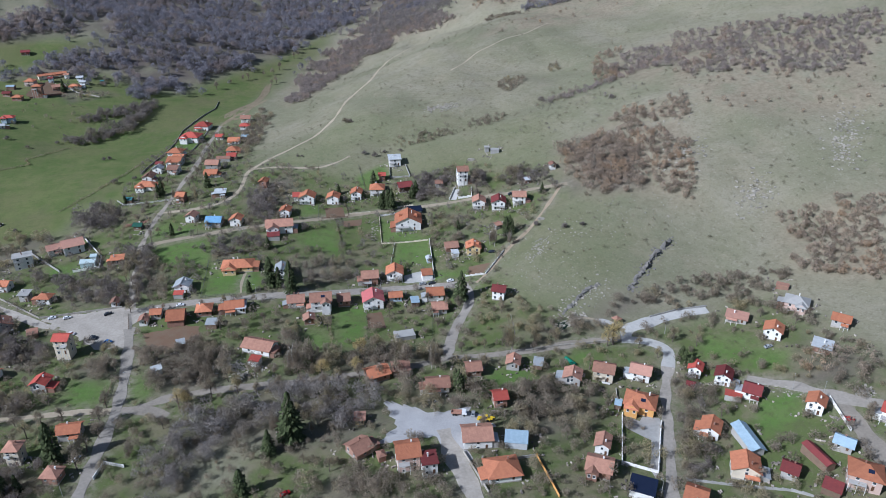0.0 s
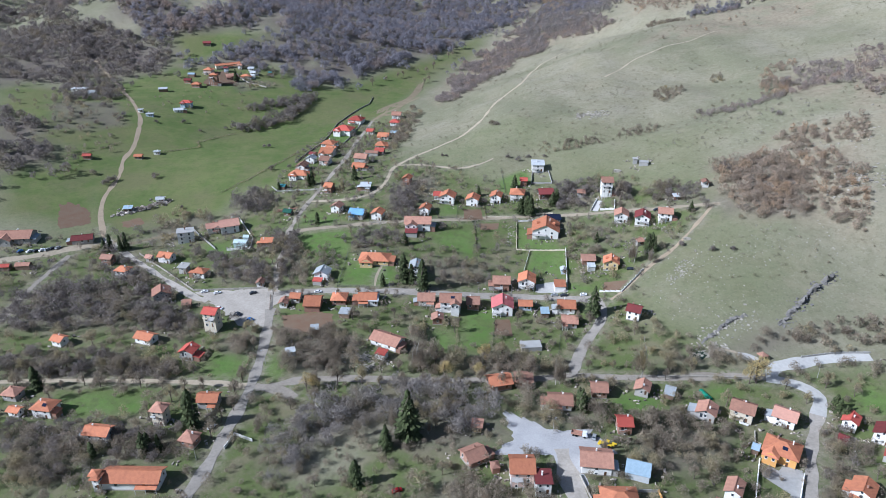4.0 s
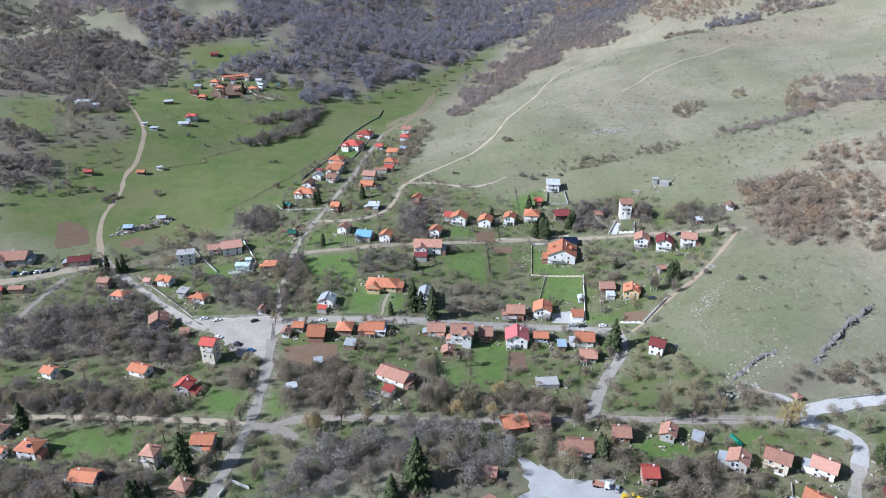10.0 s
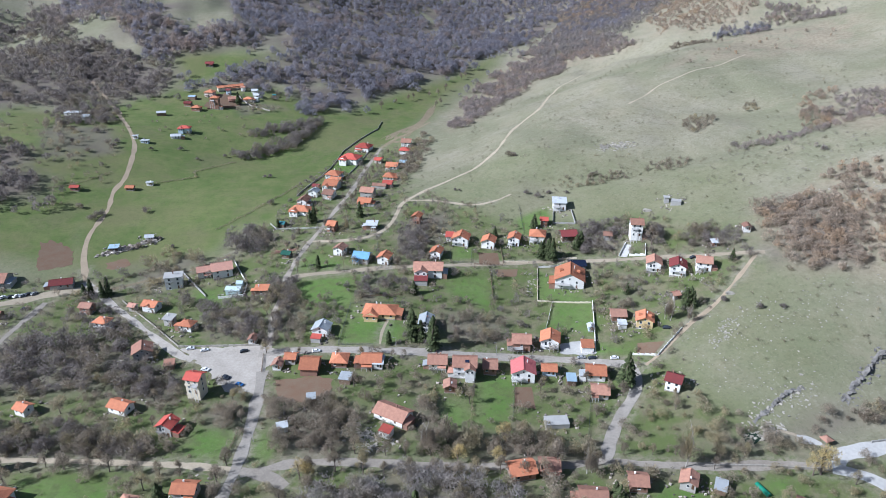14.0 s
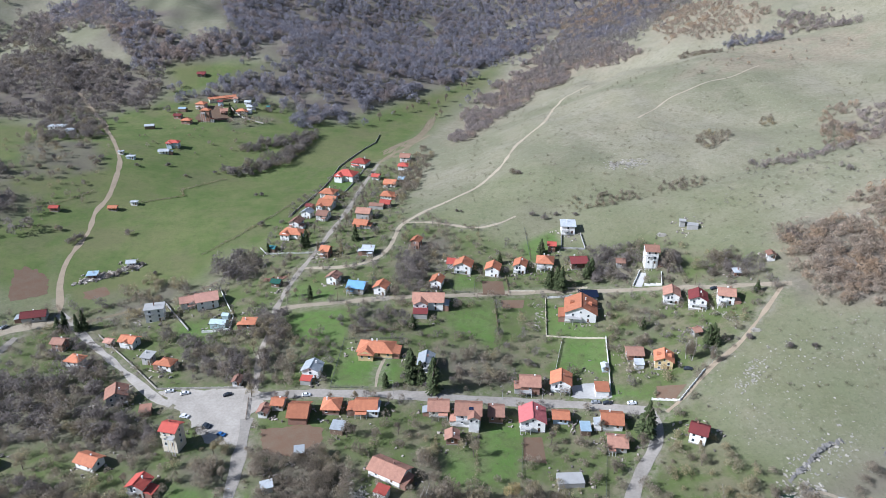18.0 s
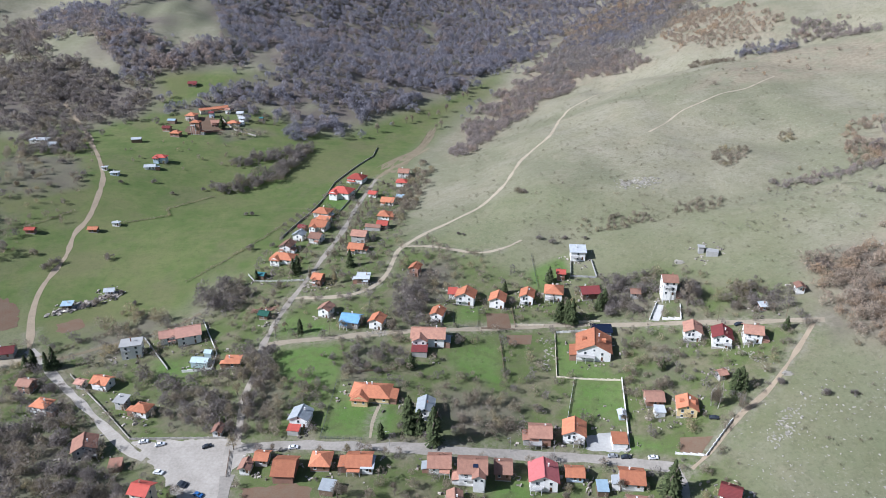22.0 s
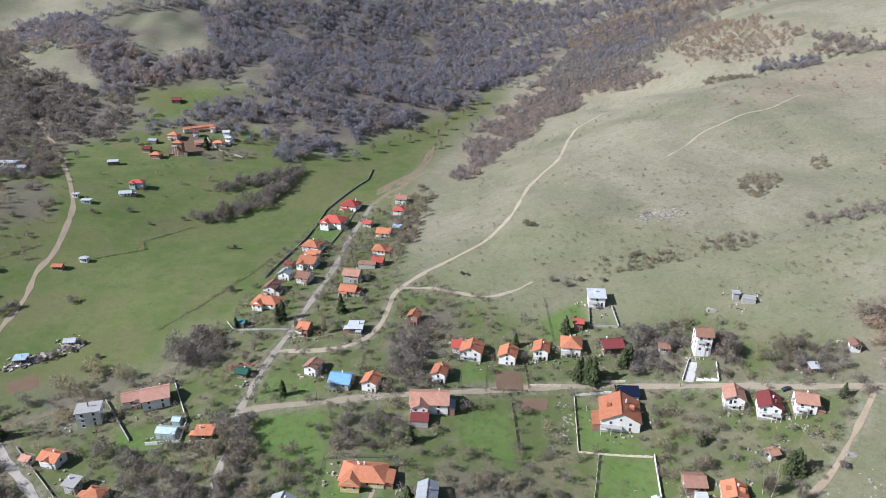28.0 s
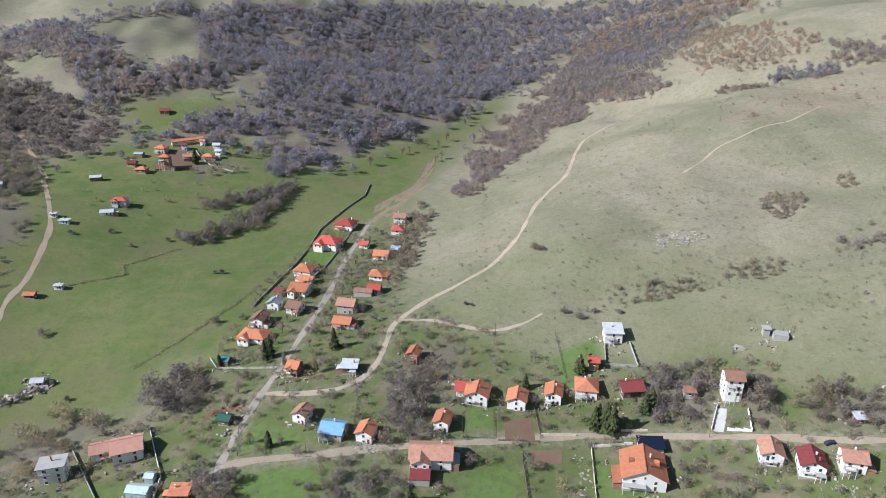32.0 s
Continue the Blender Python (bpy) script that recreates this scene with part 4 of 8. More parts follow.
        dr = new("door", shared("door", "door_brown", lambda q: box(q, -0.45, 0.45, -0.06, 0.04, 0, 2.0)))
        dr.parent = top
        dr.matrix_basis = pose(-w / 2 + w * (per // 2 + 0.5) / per if per > 1 else w * 0.3, -d / 2 - 0.01, max(dz, 0.05), 0, 0, 0)
        for i in range(chim):
            q = bmesh.new()
            cx, cy = (rng.uniform(-0.3, 0.3) * w, rng.uniform(0.05, 0.18) * d) if roof != "gy" else (rng.uniform(0.08, 0.2) * w, rng.uniform(-0.3, 0.3) * d)
            box(q, cx - 0.24, cx + 0.24, cy - 0.24, cy + 0.24, h, ridge + 0.6)
            box(q, cx - 0.31, cx + 0.31, cy - 0.31, cy + 0.31, ridge + 0.55, ridge + 0.68)
            part("chimney", q, "plaster_white" if rng.random() < 0.6 else "brick", top)
    for i in range(balc):
        z = h - 2.75 * (i + (1 if h > 5.5 else 0.95))
        bw = w * 0.42
        bx = -w * 0.22 if i % 2 == 0 else w * 0.2
        q = bmesh.new()
        box(q, bx - bw / 2, bx + bw / 2, -d / 2 - 1.3, -d / 2 - 0.003, z - 0.12, z + 0.05)
        balcony = part("balcony", q, "concrete", top)
        q = bmesh.new()
        box(q, bx - bw / 2, bx + bw / 2, -d / 2 - 1.33, -d / 2 - 1.23, z + 0.052, z + 0.95)
        part("railing", q, wmat if rng.random() < 0.5 else "frame_white", balcony)
        q = bmesh.new()
        box(q, bx - 0.5, bx + 0.5, -d / 2 - 0.05, -d / 2 + 0.03, z + 0.052, z + 2.05)
        part("balcony_door", q, "pane", balcony)
    if panel:
        q = bmesh.new()
        yy, zz = -d / 4, h + slope * d / 4 + t + 0.12
        slab(q, [(0.2, yy - 0.7, zz - 0.3), (2.2, yy - 0.7, zz - 0.3), (2.2, yy + 0.7, zz + 0.3), (0.2, yy + 0.7, zz + 0.3)], 0.06)
        part("solar_panel", q, "solar", top)
    if dorm:
        q = bmesh.new()
        if roof == "gy":
            box(q, w * 0.30 - 0.9, w * 0.30 + 0.9, -1.0, 1.0, h, h + slope * w * 0.30 + 0.4)
            part("dormer", q, rmat, top)
            q = bmesh.new()
            box(q, -w * 0.30 - 0.9, -w * 0.30 + 0.9, -1.0, 1.0, h, h + slope * w * 0.30 + 0.4)
        else:
            box(q, -1.0, 1.0, -d * 0.36, 0, h, h + slope * d * 0.3 + 0.6)
        part("dormer", q, rmat, top)
    return top


house(-236.6, 682.7, 0.0, 10.0, 6.0, 5.1, "hip", "tile_red", "plaster_blue", "two-storey blue-walled house with a red hipped roof in the meadow", win=4)
house(-275.0, 548.2, 0.0, 5.8, 3.6, 3.2, "gx", "tile_red", "brick", "small red-roofed brick hut beside a field", win=2)
house(-238.5, 558.2, 0.0, 5.7, 3.8, 2.7, "gx", "tile_orange", "wood", "low wooden shed with orange tiled roof on the meadow", win=2)
house(-227.4, 568.6, 0.0, 4.5, 2.7, 2.7, "flat", "metal_pale", "plaster_white", "pale box trailer standing on the meadow", win=2)
house(-268.9, 651.2, 0.0, 3.9, 2.9, 2.7, "flat", "metal_pale", "plaster_white", "pale metal trailer beside the dirt road", win=2)
house(-258.4, 644.6, 0.0, 6.2, 3.7, 2.4, "flat", "metal_pale", "plaster_blue", "pale metal container beside the dirt road", win=2)
house(-239.0, 665.9, 10.0, 8.1, 4.9, 2.7, "gx", "metal_pale", "plaster_white", "pale farm shed with white metal roof", win=2)
house(-213.2, 466.1, 8.0, 5.0, 3.7, 2.9, "mono", "metal_blue", "wood", "grey-blue metal roofed shed in the scrap row", win=2)
house(-195.9, 482.0, 8.0, 4.9, 3.8, 2.7, "gx", "metal_pale", "plaster_white", "white shed at the end of the scrap row", win=2)
house(-159.4, 423.0, 14.0, 9.7, 7.3, 7.5, "flat", "concrete", "plaster_white", "two-storey white block house with flat concrete roof", win=8, balc=1)
house(-144.9, 433.7, 20.0, 7.2, 7.3, 4.5, "gx", "tile_pale", "plaster_white", "white house wing with pale red tiled roof", win=3)
house(-133.6, 433.3, 20.0, 11.4, 10.3, 5.7, "gx", "tile_pale", "plaster_white", "long white house with pale red roof and grey windows", win=8)
house(-120.4, 410.5, -7.0, 8.5, 5.1, 3.2, "gx", "glass_roof", "glass_wall", "greenhouse with pale translucent roof", win=0)
house(-118.6, 417.5, -7.0, 3.5, 3.5, 2.9, "gx", "glass_roof", "glass_wall", "small greenhouse with pale translucent roof", win=0)
house(-103.6, 407.9, 0.0, 6.7, 5.1, 3.2, "mono", "tile_orange", "wood", "rough wooden shed with rusty orange roof", win=1)
house(-174.2, 397.5, -15.4, 3.6, 3.6, 3.4, "gx", "tile_pale", "plaster_grey", "low annex with faded tiled roof", win=1)
house(-163.5, 397.2, -15.4, 8.0, 6.4, 4.3, "gx", "tile_orange", "plaster_white", "white house with orange tiled roof beside the street", win=4, chim=2)
house(-147.8, 381.6, -14.0, 4.8, 4.5, 4.4, "mono", "concrete", "plaster_grey", "grey plaster old house with flat grey roof", win=2)
house(-136.2, 375.8, -14.0, 6.9, 5.7, 4.1, "hip", "tile_orange", "plaster_white", "small house with bright orange hipped roof", win=3)
house(-198.7, 395.1, -10.5, 6.2, 5.6, 4.7, "gx", "tile_brown", "brick", "old brick house with brown tiled roof", win=3)
house(-183.2, 379.5, -14.0, 7.2, 5.9, 5.1, "hip", "tile_orange", "plaster_white", "white two-storey house with orange roof", win=5, balc=1)
house(-150.9, 351.5, 20.0, 9.0, 8.3, 5.1, "gy", "tile_faded", "plaster_grey", "old grey house with faded red gable roof", win=5)
house(-134.1, 341.6, 10.0, 4.8, 4.6, 2.9, "mono", "tile_faded", "wood", "collapsing wooden shed with red scrap on its roof", win=0)
house(-97.1, 359.3, -3.5, 3.4, 4.6, 3.7, "gy", "tile_brown", "plaster_white", "small white gabled house beside the square", win=2)
house(-79.6, 337.3, -5.6, 3.9, 5.2, 3.5, "gy", "tile_brown", "plaster_white", "small white gabled house at the square's edge", win=2)
house(-73.9, 341.8, -5.6, 4.8, 5.3, 3.6, "gx", "tile_orange", "plaster_grey", "low link building with orange tiled roof", win=1)
house(-63.2, 334.9, -2.8, 8.0, 10.8, 4.3, "gx", "tile_orange", "brick", "broad barn with a big orange tiled roof", win=0)
house(-62.4, 364.7, -8.4, 7.9, 7.4, 4.3, "gy", "metal_grey", "plaster_white", "white house with grey metal gable roof", win=4)
house(-64.3, 357.8, -8.4, 4.9, 3.4, 2.7, "mono", "tile_red", "plaster_grey", "red-roofed lean-to beside a white house", win=0)
house(-72.3, 674.8, -17.5, 12.9, 11.2, 4.6, "hip", "tile_red", "plaster_white", "villa with red hipped roof at the end of the lane", win=3)
house(-80.4, 642.3, -17.5, 15.6, 12.3, 5.6, "hip", "tile_red", "plaster_white", "large white villa with red hipped roof and lawn", win=6, wing=-1)
house(-88.0, 594.1, -17.5, 10.9, 9.9, 4.6, "hip", "tile_orange", "plaster_white", "white house with orange hipped roof on the lane", win=4)
house(-85.0, 563.3, -17.5, 10.4, 10.2, 4.1, "gx", "tile_orange", "plaster_white", "white house with orange roof on the lane", win=4)
house(-83.5, 539.0, -17.5, 7.3, 8.1, 4.3, "gx", "tile_brown", "plaster_white", "white house with brown roof on the lane", win=3)
house(-99.9, 526.0, -14.0, 7.0, 8.7, 4.7, "gy", "tile_brown", "plaster_white", "white gabled house with brown roof", win=3)
house(-99.1, 510.8, -14.0, 13.8, 8.8, 3.9, "hip", "tile_orange", "plaster_white", "wide house with bright orange roof behind conifers", win=5)
house(-108.9, 491.5, -14.0, 4.9, 4.5, 2.9, "gx", "metal_teal", "wood", "garden shed with teal roof inside a white fence", win=0)
house(-72.7, 479.4, -15.4, 5.1, 6.9, 5.3, "gx", "tile_orange", "brick", "unfinished two-storey brick house with orange roof", win=4, balc=1)
house(-84.5, 580.5, -17.5, 8.0, 5.6, 3.2, "gx", "tile_orange", "plaster_white", "low white house with a small orange roof on the lane", win=2)
house(-97.0, 562.0, -17.5, 5.6, 4.8, 3.0, "gx", "tile_dark", "wood", "garden shed with dark red roof behind the houses", win=0)
house(-95.8, 544.0, -16.0, 6.8, 6.0, 4.4, "gy", "metal_grey", "plaster_white", "white gabled house with grey roof on the lane", win=3)
house(-48.0, 556.8, -12.0, 10.5, 5.2, 3.0, "gx", "tile_brown", "plaster_grey", "long low outbuilding with brown roof", win=0)
house(-33.6, 682.0, -7.0, 8.3, 8.4, 4.7, "gx", "tile_faded", "plaster_white", "pale house with faded red roof below the slope", win=3)
house(-34.2, 660.2, -7.0, 8.2, 7.4, 4.3, "hip", "tile_red", "plaster_white", "house with red hipped roof below the slope", win=3)
house(-55.9, 640.1, -14.0, 5.7, 5.7, 3.4, "gx", "tile_red", "plaster_white", "small red-roofed house on the lane", win=2)
house(-42.5, 618.7, -10.5, 9.1, 8.1, 3.5, "gx", "tile_orange", "plaster_white", "small white house with orange roof", win=2)
house(-42.2, 582.0, -10.5, 8.1, 8.8, 3.7, "hip", "tile_orange", "plaster_white", "small house with orange hipped roof", win=2)
house(-41.8, 559.5, -10.5, 6.6, 6.6, 3.6, "gx", "tile_red", "wood", "low shed with red roof", win=1)
house(-54.8, 536.7, -12.6, 9.1, 8.4, 5.3, "gx", "tile_faded", "plaster_grey", "grey two-storey house with faded roof", win=4)
house(-54.9, 519.4, -12.6, 8.8, 7.5, 3.5, "gx", "tile_orange", "plaster_grey", "low house with orange roof on the lane", win=2)
house(-34.0, 627.1, -7.0, 6.0, 4.7, 2.9, "mono", "metal_blue", "wood", "shed with light blue roof", win=0)
house(-46.6, 478.0, -3.5, 6.6, 5.6, 3.6, "mono", "metal_pale", "wood", "open shed with pale corrugated roof", win=1)
house(-16.9, 483.4, -17.5, 5.1, 6.2, 5.7, "gy", "tile_orange", "brick", "unfinished brick house with orange gable roof", win=3)
house(-97.1, 448.2, -14.0, 4.9, 4.5, 3.2, "gx", "metal_green", "wood", "garden house with dark green roof", win=1)
house(-63.4, 446.4, -21.0, 6.1, 6.5, 4.7, "gy", "tile_brown", "plaster_white", "white house with dark brown gabled roof", win=4)
house(-48.6, 435.9, -12.6, 9.1, 8.4, 4.1, "gx", "metal_bright", "plaster_grey", "unfinished grey house with bright blue metal roof", win=4)
house(-34.9, 433.5, -14.0, 6.7, 7.3, 4.7, "gy", "tile_orange", "plaster_white", "white house with orange gable roof and rubble beside it", win=3)
house(-3.7, 440.0, -14.0, 6.1, 7.4, 4.7, "gy", "tile_orange", "plaster_white", "white house with orange gable roof on the upper road", win=3)
house(4.4, 460.1, -3.5, 3.9, 5.3, 3.4, "mono", "tile_red", "plaster_white", "low red-roofed annex of a house", win=0)
house(11.6, 455.9, -12.0, 9.8, 8.4, 5.3, "gy", "tile_orange", "plaster_white", "white two-storey house with orange roof behind a lawn", win=5, balc=1)
house(28.8, 453.5, -12.0, 7.8, 8.3, 4.9, "gy", "tile_orange", "plaster_white", "white house with orange roof beside a fenced yard", win=4)
house(45.1, 456.6, -12.0, 6.8, 8.3, 5.1, "gy", "tile_orange", "plaster_white", "white house with orange roof and a balcony", win=4, balc=1)
house(60.0, 459.7, -10.0, 9.1, 10.0, 4.7, "hip", "tile_orange", "plaster_white", "house with orange hipped roof behind dark conifers", win=4)
house(79.0, 457.7, 5.0, 9.1, 8.4, 3.9, "gx", "tile_dark", "wood", "dark timber chalet with brown roof", win=3)
house(65.8, 474.2, -7.0, 4.2, 4.7, 4.7, "gx", "tile_red", "brick", "small red brick cottage on the slope", win=1)
house(67.3, 442.0, 0.0, 3.0, 3.3, 2.9, "gy", "tile_red", "wood", "small red-roofed garden kiosk", win=0)
house(102.4, 452.0, -7.0, 4.2, 5.0, 3.7, "gx", "tile_brown", "plaster_grey", "small old house with brown roof", win=2)
house(118.2, 447.6, -5.6, 6.9, 8.1, 10.9, "gx", "tile_faded", "plaster_white", "tall white villa with terraces and faded tiled roof", win=8, balc=2)
house(77.8, 490.9, -4.2, 8.2, 7.4, 5.8, "mono", "metal_pale", "plaster_white", "white house with pale single-pitch roof on the hillside", win=3)
house(176.4, 427.7, -7.0, 3.6, 4.4, 4.1, "gy", "tile_brown", "plaster_white", "small white gabled house at the edge of the scrub", win=2)
house(156.3, 420.2, 0.0, 3.2, 3.3, 2.9, "mono", "metal_pale", "brick", "small shack with pale metal roof", win=1)
house(145.2, 479.9, -10.5, 2.9, 3.0, 3.9, "flat", "concrete", "concrete", "concrete ruin on the dry hillside", win=0)
house(150.4, 476.4, -17.5, 6.3, 4.6, 2.7, "flat", "concrete", "concrete", "low ruined concrete block on the dry hillside", win=0)
house(-8.2, 420.9, -2.8, 16.1, 10.3, 5.5, "gx", "tile_faded", "plaster_white", "two-storey white and blue house with faded roof", win=8, balc=1)
house(-12.4, 410.9, -2.8, 7.4, 6.0, 3.2, "mono", "tile_dark", "plaster_grey", "lean-to with dark red roof", win=0)
house(73.2, 413.0, -10.0, 16.1, 15.3, 5.1, "gy", "tile_orange", "plaster_white", "large villa with a big orange tiled roof and dormer", win=6, chim=2, dorm=1)
house(79.5, 425.5, -2.8, 9.2, 5.5, 3.4, "mono", "solar", "plaster_white", "carport with dark solar roof beside the upper road", win=0)
house(120.2, 411.8, -14.0, 7.7, 8.7, 5.3, "gy", "tile_faded", "plaster_white", "white two-storey house with faded orange roof", win=4, balc=1)
house(131.0, 403.3, -16.0, 8.3, 9.5, 5.3, "gy", "tile_dark", "plaster_white", "house with deep red roof on several levels", win=5, balc=1, chim=2)
house(143.9, 400.7, -14.0, 7.7, 7.9, 5.7, "gx", "tile_faded", "plaster_white", "white villa with faded tiled roof and terrace", win=6, balc=1, chim=2)
house(-33.2, 380.4, -5.6, 17.0, 10.2, 3.5, "hip", "tile_orange", "plaster_yellow", "bungalow with bright orange hipped roof and terrace", win=6, chim=3, wing=-1)
house(-8.5, 369.2, -4.2, 6.8, 9.2, 5.1, "gy", "metal_grey", "plaster_white", "tall white house with steep grey gable roof", win=4)
house(40.1, 356.2, -4.2, 8.7, 8.9, 5.1, "gx", "tile_faded", "brick", "old brick house with faded roof beside the road", win=4)
house(54.7, 357.3, -9.8, 8.9, 9.1, 5.1, "gy", "tile_orange", "plaster_white", "white house with orange gable roof beside a paved yard", win=4, balc=1)
house(72.5, 351.1, -3.5, 6.0, 6.1, 3.2, "mono", "tile_orange", "plaster_white", "garage with orange roof on a paved yard", win=0)
house(76.9, 366.3, -3.5, 2.4, 3.2, 3.2, "gy", "metal_pale", "plaster_blue", "small white garden hut by a wall", win=1)
house(92.3, 373.6, -2.1, 7.1, 7.4, 3.5, "gx", "tile_brown", "brick", "old house with brown tiled roof", win=2)
house(92.7, 365.2, -2.1, 4.1, 4.0, 2.9, "mono", "metal_pale", "plaster_white", "white shed with pale metal roof", win=0)
house(103.7, 364.2, -14.0, 8.0, 8.1, 4.5, "gy", "tile_orange", "plaster_yellow", "yellow house with orange mansard roof and dormers", win=5, dorm=1)
house(123.2, 379.9, 15.0, 3.3, 3.7, 3.2, "gx", "tile_faded", "plaster_grey", "small hut with pale faded roof", win=1)
house(-49.7, 339.0, -2.1, 7.4, 7.9, 3.5, "hip", "tile_orange", "brick", "old brick house with orange hipped roof", win=3)
house(-34.1, 338.2, -2.1, 9.1, 8.5, 3.7, "gx", "tile_orange", "plaster_grey", "old house with patched orange and pale roof", win=3)
house(-30.7, 336.1, -2.1, 4.0, 5.4, 3.6, "mono", "metal_pale", "plaster_white", "lean-to with pale corrugated roof", win=1)
house(-2.3, 338.4, -2.1, 8.3, 8.2, 3.9, "gx", "tile_faded", "plaster_white", "white house with faded orange roof", win=3, chim=2)
house(10.7, 333.4, -3.5, 10.6, 9.4, 7.0, "gx", "tile_faded", "plaster_white", "three-storey house with balconies and a solar panel", win=8, balc=2, panel=1)
house(23.0, 336.3, -3.5, 6.1, 8.2, 4.1, "gx", "tile_brown", "brick", "small brick house with brown roof", win=3)
house(38.5, 332.0, -4.2, 10.6, 10.2, 5.5, "gy", "tile_pink", "plaster_white", "white house with pinkish red gable roof", win=5, balc=1)
house(51.2, 334.5, -4.2, 6.5, 5.9, 3.5, "gx", "tile_orange", "plaster_blue", "small blue-walled house with orange roof", win=2)
house(60.6, 326.4, -2.1, 4.1, 5.2, 2.9, "mono", "metal_blue", "wood", "garden shed with blue roof", win=0)
house(72.5, 329.9, -7.0, 8.6, 8.6, 4.1, "gx", "tile_orange", "plaster_white", "white house with orange roof near the street end", win=4)
house(71.9, 316.3, -7.0, 7.3, 7.6, 3.5, "gx", "tile_faded", "plaster_grey", "grey house with pale roof and a porch", win=3)
house(105.1, 316.1, -28.0, 6.4, 7.0, 5.7, "gx", "tile_dark", "plaster_white", "white house with dark red roof at the foot of the slope", win=5)
house(3.5, 320.3, 0.0, 5.1, 5.2, 3.4, "gy", "tile_brown", "brick", "small brick hut with brown roof", win=1)
house(-59.2, 311.5, 10.0, 3.8, 3.9, 2.7, "mono", "metal_grey", "wood", "small weathered grey garden shed", win=0)
house(-45.2, 325.2, -10.5, 5.4, 5.0, 2.9, "mono", "metal_grey", "wood", "grey lean-to shed in the orchard", win=0)
house(-68.5, 292.9, 20.0, 4.3, 4.3, 2.9, "gx", "metal_pale", "metal_pale", "small grey tarpaulin shed on the grass", win=0)
house(-21.4, 300.5, -30.0, 14.6, 8.8, 3.5, "gx", "tile_faded", "plaster_white", "half-ruined white house with patchy orange roof", win=3)
house(-23.7, 289.3, -25.0, 4.9, 4.1, 3.2, "mono", "tile_red", "plaster_white", "ruined outbuilding with red roof", win=0)
house(49.5, 297.0, 3.0, 10.1, 6.1, 2.2, "flat", "concrete", "concrete", "roofless grey concrete foundation among trees", win=0)
house(-266.5, 420.4, 4.0, 20.1, 12.0, 3.6, "gx", "tile_faded", "plaster_grey", "long low hall with faded red roof", win=5)
house(-256.4, 384.8, 4.0, 6.8, 4.4, 2.9, "gx", "tile_red", "wood", "low shed with red roof", win=0)
house(-246.1, 386.9, 4.0, 8.1, 4.9, 2.9, "gx", "tile_faded", "wood", "low shed with faded red roof", win=0)
house(-225.3, 421.2, 14.0, 12.0, 7.2, 3.4, "gx", "tile_dark", "concrete", "long grey shed with dark roof", win=2)
house(-112.9, 318.5, -12.6, 6.6, 6.5, 11.2, "gx", "tile_red", "plaster_cream", "three-storey cream apartment house with bright red roof", win=12, balc=1)
house(-117.6, 293.5, -14.0, 6.7, 6.3, 4.9, "gy", "tile_red", "plaster_grey", "grey house with bright red gable roof", win=4, balc=1)
house(-144.2, 308.6, -21.0, 9.0, 6.3, 3.7, "gx", "tile_orange", "plaster_white", "white house with orange roof on the wooded slope", win=3)
house(-187.2, 307.3, -21.0, 5.7, 5.2, 3.9, "gx", "tile_orange", "plaster_white", "white house with bright orange roof among bare trees", win=3)
house(-187.7, 264.2, -10.5, 6.5, 5.8, 3.7, "hip", "tile_faded", "plaster_grey", "house with faded orange hipped roof", win=3)
house(-180.2, 251.9, -14.0, 4.9, 3.4, 3.2, "gx", "tile_orange", "plaster_white", "small outbuilding with orange roof", win=1)
house(-167.0, 252.4, -10.5, 8.5, 6.8, 4.9, "hip", "tile_orange", "plaster_white", "big white house with orange roof and roof window", win=6, panel=1)
house(-136.6, 235.1, -8.4, 9.8, 6.2, 4.5, "gx", "tile_orange", "plaster_white", "white two-storey house with orange roof", win=6)
house(-112.7, 209.6, -2.0, 21.2, 8.0, 4.2, "gx", "tile_orange", "plaster_white", "long white church hall with an orange tiled roof", win=3, chim=0)
house(-125.8, 207.6, -2.0, 2.6, 2.6, 7.4, "hip", "tile_orange", "plaster_white", "small white bell tower with an orange pyramid roof", win=0)
house(-114.5, 244.8, -9.8, 5.2, 5.5, 7.8, "hip", "tile_faded", "plaster_cream", "three-storey cream house with pyramid roof", win=10, balc=1)
house(-97.3, 255.7, -2.8, 8.4, 6.5, 4.3, "gx", "tile_orange", "plaster_grey", "grey house with orange roof beside the lane", win=4)
house(-97.9, 230.5, -15.4, 5.8, 5.6, 4.1, "hip", "tile_faded", "brick", "old brick house with red hipped roof", win=3)
house(31.1, 266.2, 12.0, 9.6, 8.0, 3.6, "gx", "tile_orange", "brick", "brick house with rusty orange roof", win=3)
house(42.3, 268.2, -3.5, 7.4, 7.0, 3.4, "gx", "tile_brown", "brick", "old shed with brown tiled roof", win=1)
house(56.1, 250.5, -5.6, 9.6, 7.9, 3.6, "gx", "tile_faded", "plaster_white", "old house with mossy faded roof", win=2)
house(74.8, 258.6, -5.6, 6.5, 7.1, 3.9, "gx", "tile_faded", "brick", "old brick house with faded orange roof", win=2)
house(94.6, 259.3, -23.5, 5.7, 6.7, 3.9, "gy", "tile_faded", "plaster_grey", "small grey house with faded gable roof", win=2)
house(106.3, 257.2, -25.8, 4.2, 5.6, 2.4, "mono", "metal_grey", "wood", "long grey scrap shed", win=0)
house(79.9, 233.9, -3.5, 5.4, 6.4, 4.9, "gx", "tile_red", "brick", "brick house with bright red roof", win=4, balc=1)
house(118.1, 244.0, -29.0, 7.3, 7.3, 4.3, "gy", "tile_faded", "plaster_grey", "grey house with pale tiled roof", win=3, balc=1)
